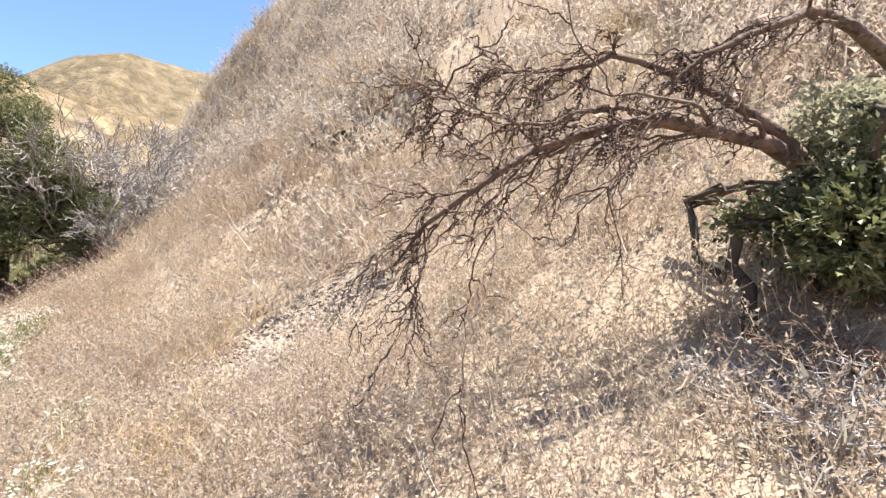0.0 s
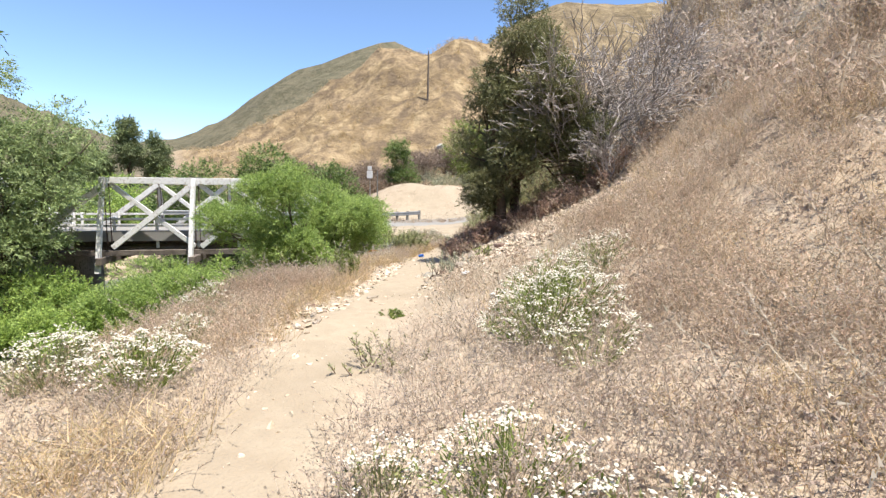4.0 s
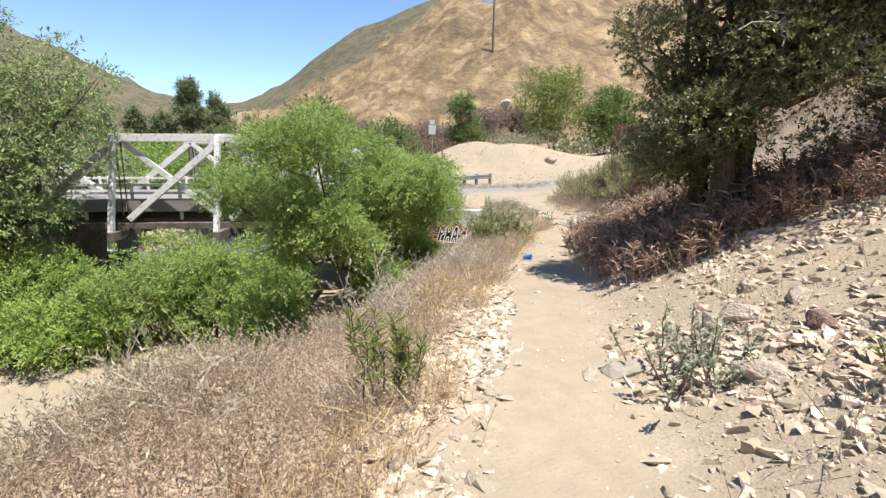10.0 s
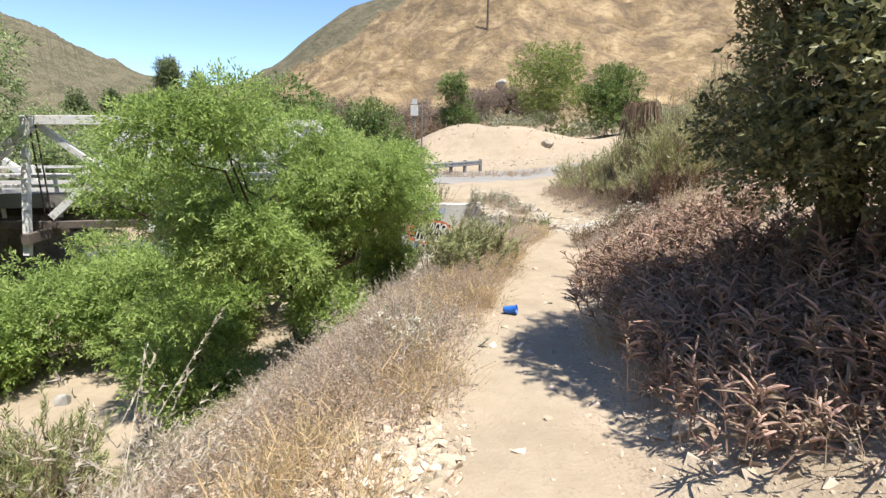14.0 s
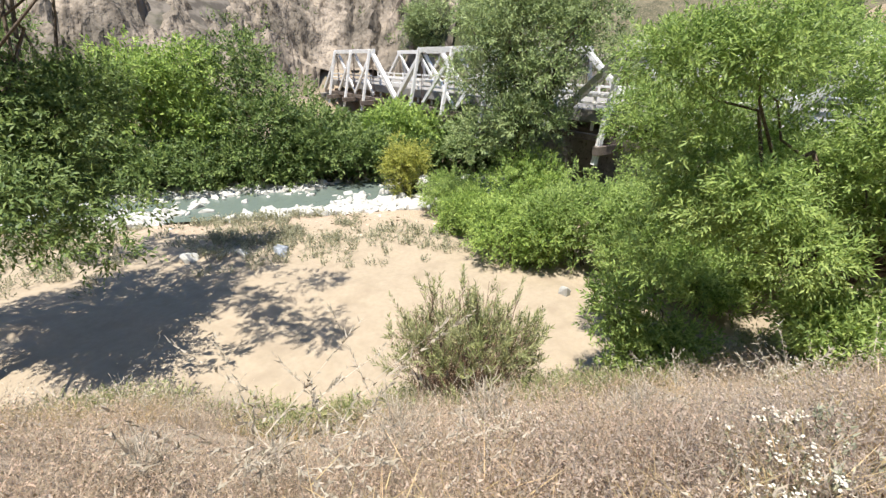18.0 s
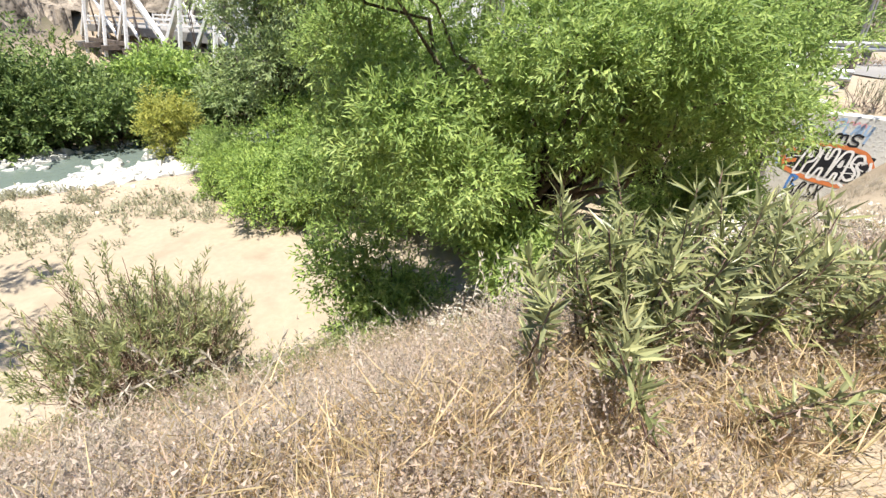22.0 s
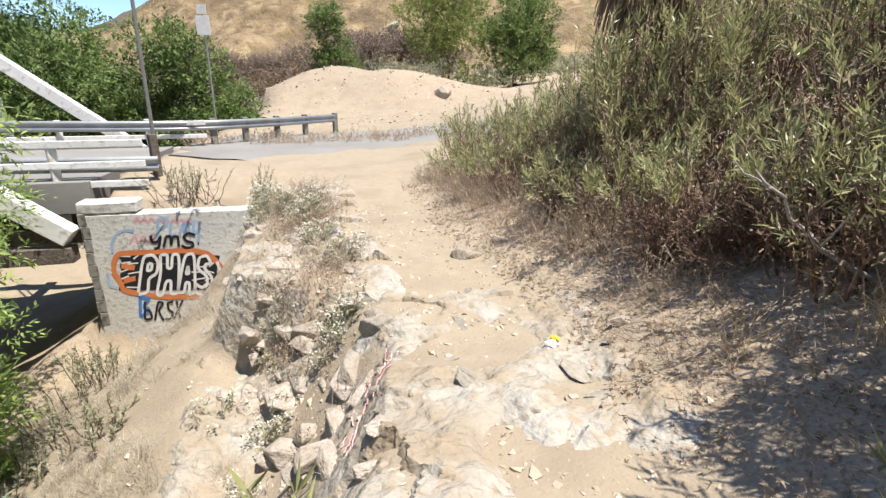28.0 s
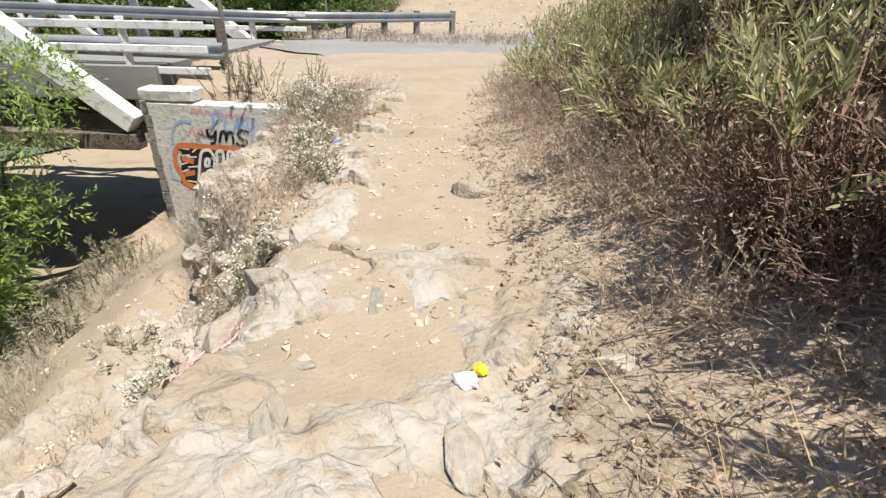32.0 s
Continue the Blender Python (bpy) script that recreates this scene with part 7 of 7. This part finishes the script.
rubble("rubble", "grey and brown scree chips on the bare slope", 5200, (-4.5, 2.5, 0.5, 6.5), lambda x, y, z, q, u, v, s, n: 0.9 * stony(x, y) + 0.006, 857, 0.012, 0.09, SCREE, 2.8)
p = spots(80, (-16, 3, -4, 14), lambda x, y, z, q, u, v, s, n: is_rubble(q, u) * rank(x, y, 82, 1.2), 861)
rng = random.Random(862)
for i, (x, y) in enumerate(p):
    stone((x, y), (rng.uniform(0.1, 0.2), rng.uniform(0.08, 0.16), rng.uniform(0.06, 0.12)), i, ROCK, "pale angular rock lying in the rubble", "rubble rocks")
p = spots(60, (-16, 3, -4, 14), lambda x, y, z, q, u, v, s, n: smooth(0.3, 0.5, -u) * (1 - smooth(0.85, 1.2, -u)) * smooth(21.5, 23, q) * (1 - smooth(28, 29.5, q)), 863)
for i, (x, y) in enumerate(p):
    stone((x, y), (rng.uniform(0.08, 0.2), rng.uniform(0.07, 0.16), rng.uniform(0.05, 0.1)), i + 3, ROCK, "pale flat rock at the trail's edge", "trail edge rocks")
DARK_ROCK = mat("rusty_dark_rock", (0.14, 0.085, 0.065), (0.22, 0.14, 0.11), 4, (0.3, 0.24, 0.2), 16, bump=0.6)
for i, (x, y, a, b, c, m) in enumerate(((-9.96, 9.3, 0.42, 0.34, 0.3, ROCK), (-10.09, 9.12, 0.34, 0.26, 0.24, ROCK), (-10.2, 9.9, 0.3, 0.24, 0.2, ROCK), (-9.7, 9.55, 0.3, 0.26, 0.26, ROCK), (-10.53, 8.15, 0.24, 0.18, 0.1, ROCK), (-11.97, 10.69, 0.42, 0.3, 0.2, ROCK), (-9.4, 9.0, 0.26, 0.2, 0.2, DARK_ROCK), (-9.0, 9.0, 0.3, 0.25, 0.3, DARK_ROCK), (-8.7, 9.3, 0.5, 0.36, 0.34, ROCK), (-10.4, 8.45, 0.5, 0.34, 0.26, ROCK_GREY), (-9.5, 8.4, 0.36, 0.3, 0.24, ROCK), (-9.35, 6.1, 0.24, 0.2, 0.1, ROCK), (-9.5, 5.1, 0.16, 0.14, 0.16, DARK_ROCK),
                                        (-2.64, 5.6, 0.2, 0.16, 0.16, DARK_ROCK), (-2.2, 4.9, 0.3, 0.2, 0.18, DARK_ROCK), (-21.17, 21.37, 0.36, 0.26, 0.34, ROCK), (-22.9, 20.8, 0.42, 0.34, 0.42, ROCK), (-21.0, 21.8, 0.24, 0.2, 0.18, ROCK), (-19.0, 20.55, 0.26, 0.2, 0.16, ROCK_GREY),
                                        (-21.8, 17.1, 0.18, 0.16, 0.16, ROCK_WHITE), (-27.5, 7.0, 0.45, 0.5, 0.9, ROCK_WHITE), (-26.4, -4.7, 1.1, 0.9, 0.9, ROCK_BLUE), (-25.4, -5.9, 0.7, 0.6, 0.5, ROCK_WHITE), (-24.2, -7.4, 0.9, 0.8, 0.8, ROCK_WHITE), (-24.9, -6.6, 0.5, 0.5, 0.4, ROCK_BLUE),
                                        (-22.7, 9.9, 0.5, 0.4, 0.4, ROCK_BLUE), (-41.4, 43.7, 1.5, 1.2, 1.5, ROCK), (-90.5, 85.6, 3.2, 2.2, 2.6, ROCK_WHITE), (-20.3, 17.9, 0.24, 0.2, 0.16, ROCK), (-20.6, 17.0, 0.3, 0.24, 0.2, ROCK), (-19.9, 16.9, 0.2, 0.16, 0.14, ROCK))):
    stone((x, y), (a, b, c), 30 + i, m, {"rusty_dark_rock": "dark rusty-brown rock on the dirt", "pale_angular_rock": "pale tan angular rock on the dirt", "grey_bedrock": "grey flat rock set in the ground", "white_river_boulder": "pale whitish boulder resting on dirt", "blue_grey_boulder": "blue-grey painted boulder by the sand"}[m.name])
# white boulders of the riffle
rubble("riffle_boulders", "band of white water-worn boulders through the river", 2200, (-48, -30, -22, 2), lambda x, y, z, q, u, v, s, n: np.where(np.abs(np.abs(v + 0.6) - 2.6) < 1.1, 1.0, 0.1) * (np.abs(v) < 4.8) * rank(x, y, 83, 3.0), 855, 0.25, 0.95, ROCK_WHITE, 1.6, WATER_Z, ROUND)
rng = random.Random(870)
for i in range(70):
    t = rng.uniform(0.0, 1.0)
    bx, by = -27.0 - 13.0 * t, -16.5 + 13.5 * t
    off = rng.choice((-3.0, -1.2, 0.6, 2.8, 3.6)) + rng.gauss(0, 0.5)
    s_ = rng.uniform(0.3, 0.95)
    stone((bx - 0.72 * off, by - 0.69 * off), (s_, s_ * 0.8, s_ * 0.75), i, ROCK_WHITE, "white water-worn boulder in the river", "river boulders", z=max(ground_z(bx - 0.72 * off, by - 0.69 * off), WATER_Z - 0.05))


def outcrop(name, label, x0, y0, x1, y1, step, cell, relief, mask, seed, material, tilt=0.3, rise=0.06, crumb=0.0):
    """Fractured bedrock: tilted facets that break through the soil where the mask is high."""
    rng = np.random.default_rng(seed)
    xs, ys = np.arange(x0, x1, step), np.arange(y0, y1, step)
    X, Y = np.meshgrid(xs, ys, indexing="ij")
    n = int((x1 - x0) * (y1 - y0) / cell ** 2)
    px_, py_ = rng.uniform(x0, x1, n), rng.uniform(y0, y1, n)
    best = np.full(X.shape, 1e9)
    ids = np.zeros(X.shape, int)
    wx, wy = X + 0.35 * cell * fbm(X, Y, cell, 2, seed), Y + 0.35 * cell * fbm(X, Y, cell, 2, seed + 1)
    for i in range(n):
        d = ((wx - px_[i]) * 0.8 + (wy - py_[i]) * 0.45) ** 2 + ((wx - px_[i]) * -0.7 + (wy - py_[i]) * 1.25) ** 2
        t = d < best
        best = np.where(t, d, best)
        ids = np.where(t, i, ids)
    h0, ga, gb = rng.uniform(-0.5, 1, n) * relief, rng.normal(0, tilt, n), rng.normal(0, tilt, n)
    h = h0[ids] + (X - px_[ids]) * ga[ids] + (Y - py_[ids]) * gb[ids]
    # lesser breaks across each slab, stepped like torn slate
    ridge = np.abs(fbm(wx * 0.55 + wy, wy * 0.55 - wx, cell * 0.9, 3, seed + 5))
    h = h - 0.3 * relief * np.floor(ridge * 7) / 7 + 0.25 * relief * np.floor(6 * fbm(wx, wy, cell * 0.45, 2, seed + 6)) / 6
    z, q, u, v = land(X, Y)
    Z = z - 0.09 + (h + rise) * mask(X, Y, q, u) + 0.02 * fbm(X, Y, cell * 0.35, 3, seed + 3) + crumb * (np.abs(fbm(X, Y, 0.3, 3, seed + 8)) - 0.2 + 0.5 * np.floor(5 * fbm(wx * 0.5 + wy, wy * 0.6 - wx, 0.4, 3, seed + 9)) / 5) * mask(X, Y, q, u)
    outcrop.grid = xs, ys, Z
    a, b = X.shape
    i, j = np.meshgrid(np.arange(a - 1), np.arange(b - 1), indexing="ij")
    f = np.stack([i * b + j, (i + 1) * b + j, (i + 1) * b + j + 1, i * b + j + 1], -1).reshape(-1, 4)
    zz = Z.reshape(-1)
    keep = ((Z > z - 0.06).reshape(-1)[f]).any(1)
    used = np.unique(f[keep])
    remap = np.zeros(a * b, int)
    remap[used] = np.arange(len(used))
    V = np.stack([X, Y, Z], -1).reshape(-1, 3)[used]
    return thing(name, label, "rock", kind="structure", data=np_mesh(name, V, remap[f[keep]], material))


outcrop("rock_outcrop", "pale grey fractured bedrock ledge under the path", -27.4, 16.8, -17.4, 23.0, 0.03, 0.42, 0.035,
        lambda x, y, q, u: smooth(38.3, 39.4, q) * (1 - smooth(47, 49, 39.8 - 0.87 * (x + 18.7) + 0.48 * (y - 18.9))) * smooth(-2.9, -2.4, u) * (1 - smooth(0.7, 1.2, u)) * (0.35 + 1.0 * smooth(-0.35, 0.2, fbm(x, y, 1.0, 3, 91) + 0.35 * smooth(0.1, 0.6, -u))) * (1 - 0.75 * smooth(41.5, 43, q) * smooth(-0.5, -0.2, u)), 901, cracked_rock(), 0.07, 0.085, 0.05)
LEDGE = outcrop.grid


def on_ledge(x, y):
    xs, ys, Z = LEDGE
    i, j = np.clip(np.searchsorted(xs, x), 1, len(xs) - 2), np.clip(np.searchsorted(ys, y), 1, len(ys) - 2)
    return max(Z[i - 1:i + 1, j - 1:j + 1].max(), ground_z(x, y))


LEDGE_ROCK = mat("pinkish_white_rock", (0.35, 0.295, 0.235), (0.44, 0.395, 0.34), 3, (0.31, 0.25, 0.185), 7, bump=0.9, vary=0.15)
p = spots(190, (-27.5, 17.5, -18.5, 23), lambda x, y, z, q, u, v, s, n: smooth(0.6, 0.8, -u) * (1 - smooth(1.8, 2.5, -u)) * smooth(39.2, 40, q) * (1 - smooth(49, 50.5, q)) * (n > 0.1), 907)
rng = random.Random(908)
for i, (x, y) in enumerate(p):
    k_ = 0.12 + 0.42 * rng.random() ** 1.8
    stone((x, y), (k_, k_ * rng.uniform(0.6, 0.9), k_ * rng.uniform(0.5, 0.9)), i + 5, LEDGE_ROCK, "pale pinkish angular rock on the broken ledge edge", "ledge rocks", sink=0.42, name="ledge_rock", z=on_ledge(x, y) - 0.03)
for i, (x, y, k_) in enumerate(((-19.04, 19.9, 0.3), (-18.8, 19.72, 0.22), (-19.25, 19.6, 0.26), (-19.7, 20.3, 0.24), (-19.0, 20.35, 0.18), (-20.2, 20.1, 0.3), (-19.5, 19.35, 0.3), (-20.6, 20.7, 0.24), (-19.9, 19.6, 0.34))):
    stone((x, y), (k_, k_ * 0.6, k_ * 0.22), i + 11, ROCK_GREY, "grey tilted slab set in the dusty ledge", "ledge slabs", sink=0.5, name="ledge_slab", z=on_ledge(x, y))


# pink spray strokes on the rock's edge
PINK = mat("pink_spray_paint", (0.68, 0.34, 0.36), (0.70, 0.44, 0.44), 9, fine=30, rough=0.6, bump=0)
rng = np.random.default_rng(905)
for i in range(14):
    k = (i % 7) / 7
    x, y = -19.98 - 0.42 * k + 0.1 * (i // 7) + rng.uniform(-0.03, 0.03), 18.62 + 0.8 * k + rng.uniform(-0.06, 0.06)
    dx, dy = -0.05 + rng.normal(0, 0.03), 0.12 + rng.normal(0, 0.03)
    t = np.linspace(0, 1, 8)
    wig = 0.006 * np.sin(t * 5 + i)
    cx, cy = x + dx * t + wig * 0.8, y + dy * t + wig
    w = 0.0032
    vv = [(a_ + k * w * 0.8, b_ + k * w, on_ledge(a_, b_) + 0.003) for a_, b_ in zip(cx, cy) for k in (-1, 1)]
    ff = [(2 * k, 2 * k + 1, 2 * k + 3, 2 * k + 2) for k in range(7)]
    thing("paint_stroke", "pink spray paint stroke across the bare rock", "graffiti", group="pink strokes on rock", data=np_mesh("paint_stroke", vv, ff, PINK))
outcrop("rock_outcrop", "pale broken rock outcrop high on the slope", -13.5, 10.0, 1.0, 25.0, 0.1, 0.7, 0.4,
        lambda x, y, q, u: smooth(-0.25, 0.25, fbm(x + 0.6 * y, y, 2.5, 3, 92) + 1.1 * np.exp(-((x + 0.9 * (y - 9.2)) / 1.3) ** 2 - ((u - 8.3) / 1.6) ** 2) - 0.12) * smooth(6.0, 7.6, u), 902, ROCK_GREY)
outcrop("rock_outcrop", "grey fractured canyon wall across the river", -90.0, -75.0, -22.0, -16.0, 0.6, 3.2, 2.8,
        lambda x, y, q, u: smooth(12, 17, far_bank(x, y, -along(RIVER, x, y)[1])) * (0.45 + 0.55 * smooth(-0.3, 0.1, fbm(x, y, 14, 3, 93))), 903, mat("canyon_wall_rock", (0.14, 0.12, 0.095), (0.36, 0.30, 0.235), 0.3, (0.08, 0.065, 0.05), 0.9, bump=1.0, stretch=(1, 1, 0.5), relief=1.2), 0.4, 1.3)

# ---- litter ----
BLUE = plain("blue_plastic", (0.03, 0.16, 0.6), 0.4)
YELLOW = plain("yellow_wrapper", (0.75, 0.55, 0.05), 0.5)
WHITE = plain("white_paper", (0.8, 0.8, 0.8), 0.7)


def crumple(name, label, at, r, seed, material, flat=0.6, z=None):
    bm = bmesh.new()
    bmesh.ops.create_icosphere(bm, subdivisions=2, radius=r)
    for v in bm.verts:
        k = noise.noise(v.co * (2.2 / r) + Vector((seed, 0, 0)))
        v.co *= 1 + 0.5 * k
        v.co.z *= flat
    return thing(name, label, "litter", at=(at[0], at[1], (ground_z(*at) if z is None else z) + r * 0.35), data=bm, material=material)


cup = thing("plastic_cup", "bright blue crushed plastic cup lying on the trail", "cup", at=(-14.6, 11.75, ground_z(-14.6, 11.75) + 0.05))
prof = [(0.028, 0.0), (0.03, 0.003), (0.034, 0.06), (0.039, 0.12), (0.042, 0.122), (0.037, 0.118), (0.032, 0.06), (0.026, 0.006)]
a = np.linspace(0, 2 * np.pi, 14, endpoint=False)
v = np.array([[r * math.cos(t) * (1 + 0.12 * math.sin(3 * t + z * 30)), r * math.sin(t), z] for r, z in prof for t in a])
f = np.array([[i * 14 + j, i * 14 + (j + 1) % 14, (i + 1) * 14 + (j + 1) % 14, (i + 1) * 14 + j] for i in range(len(prof) - 1) for j in range(14)])
ob = part("body", np_mesh("body", v * 1.25, f, BLUE, smooth=True), None, cup)
ob.rotation_euler = (radians(80), 0, radians(120))
crumple("paper_scrap", "crumpled white paper on the dirt", (-6.71, 6.04), 0.06, 1, WHITE)
crumple("paper_scrap", "crumpled white paper among the stones", (-8.55, 7.47), 0.07, 2, WHITE)
crumple("paper_scrap", "crumpled white paper in the weeds below the rock", (-21.6, 19.35), 0.08, 3, WHITE)
crumple("food_wrapper", "torn white food wrapper on the rock", (-19.33, 20.09), 0.05, 4, WHITE, 0.4, on_ledge(-19.33, 20.09))
crumple("food_wrapper", "crumpled yellow food wrapper on the rock", (-19.35, 20.17), 0.035, 5, YELLOW, 0.7, on_ledge(-19.35, 20.17))
crumple("plastic_scrap", "crumpled blue plastic scrap in the bush", (-23.1, 20.9), 0.1, 6, BLUE)
# wooden utility pole on the hill
up_ = thing("utility_pole", "dark wooden utility pole on the golden hill", "pole", at=(-111.0, 99.3, ground_z(-111.0, 99.3)))
v, f = tube([(0, 0, -1), (0, 0, 6), (0, 0, 13.5)], [0.3, 0.26, 0.2], 8)
part("shaft", np_mesh("shaft", v, f, TIMBER), None, up_)
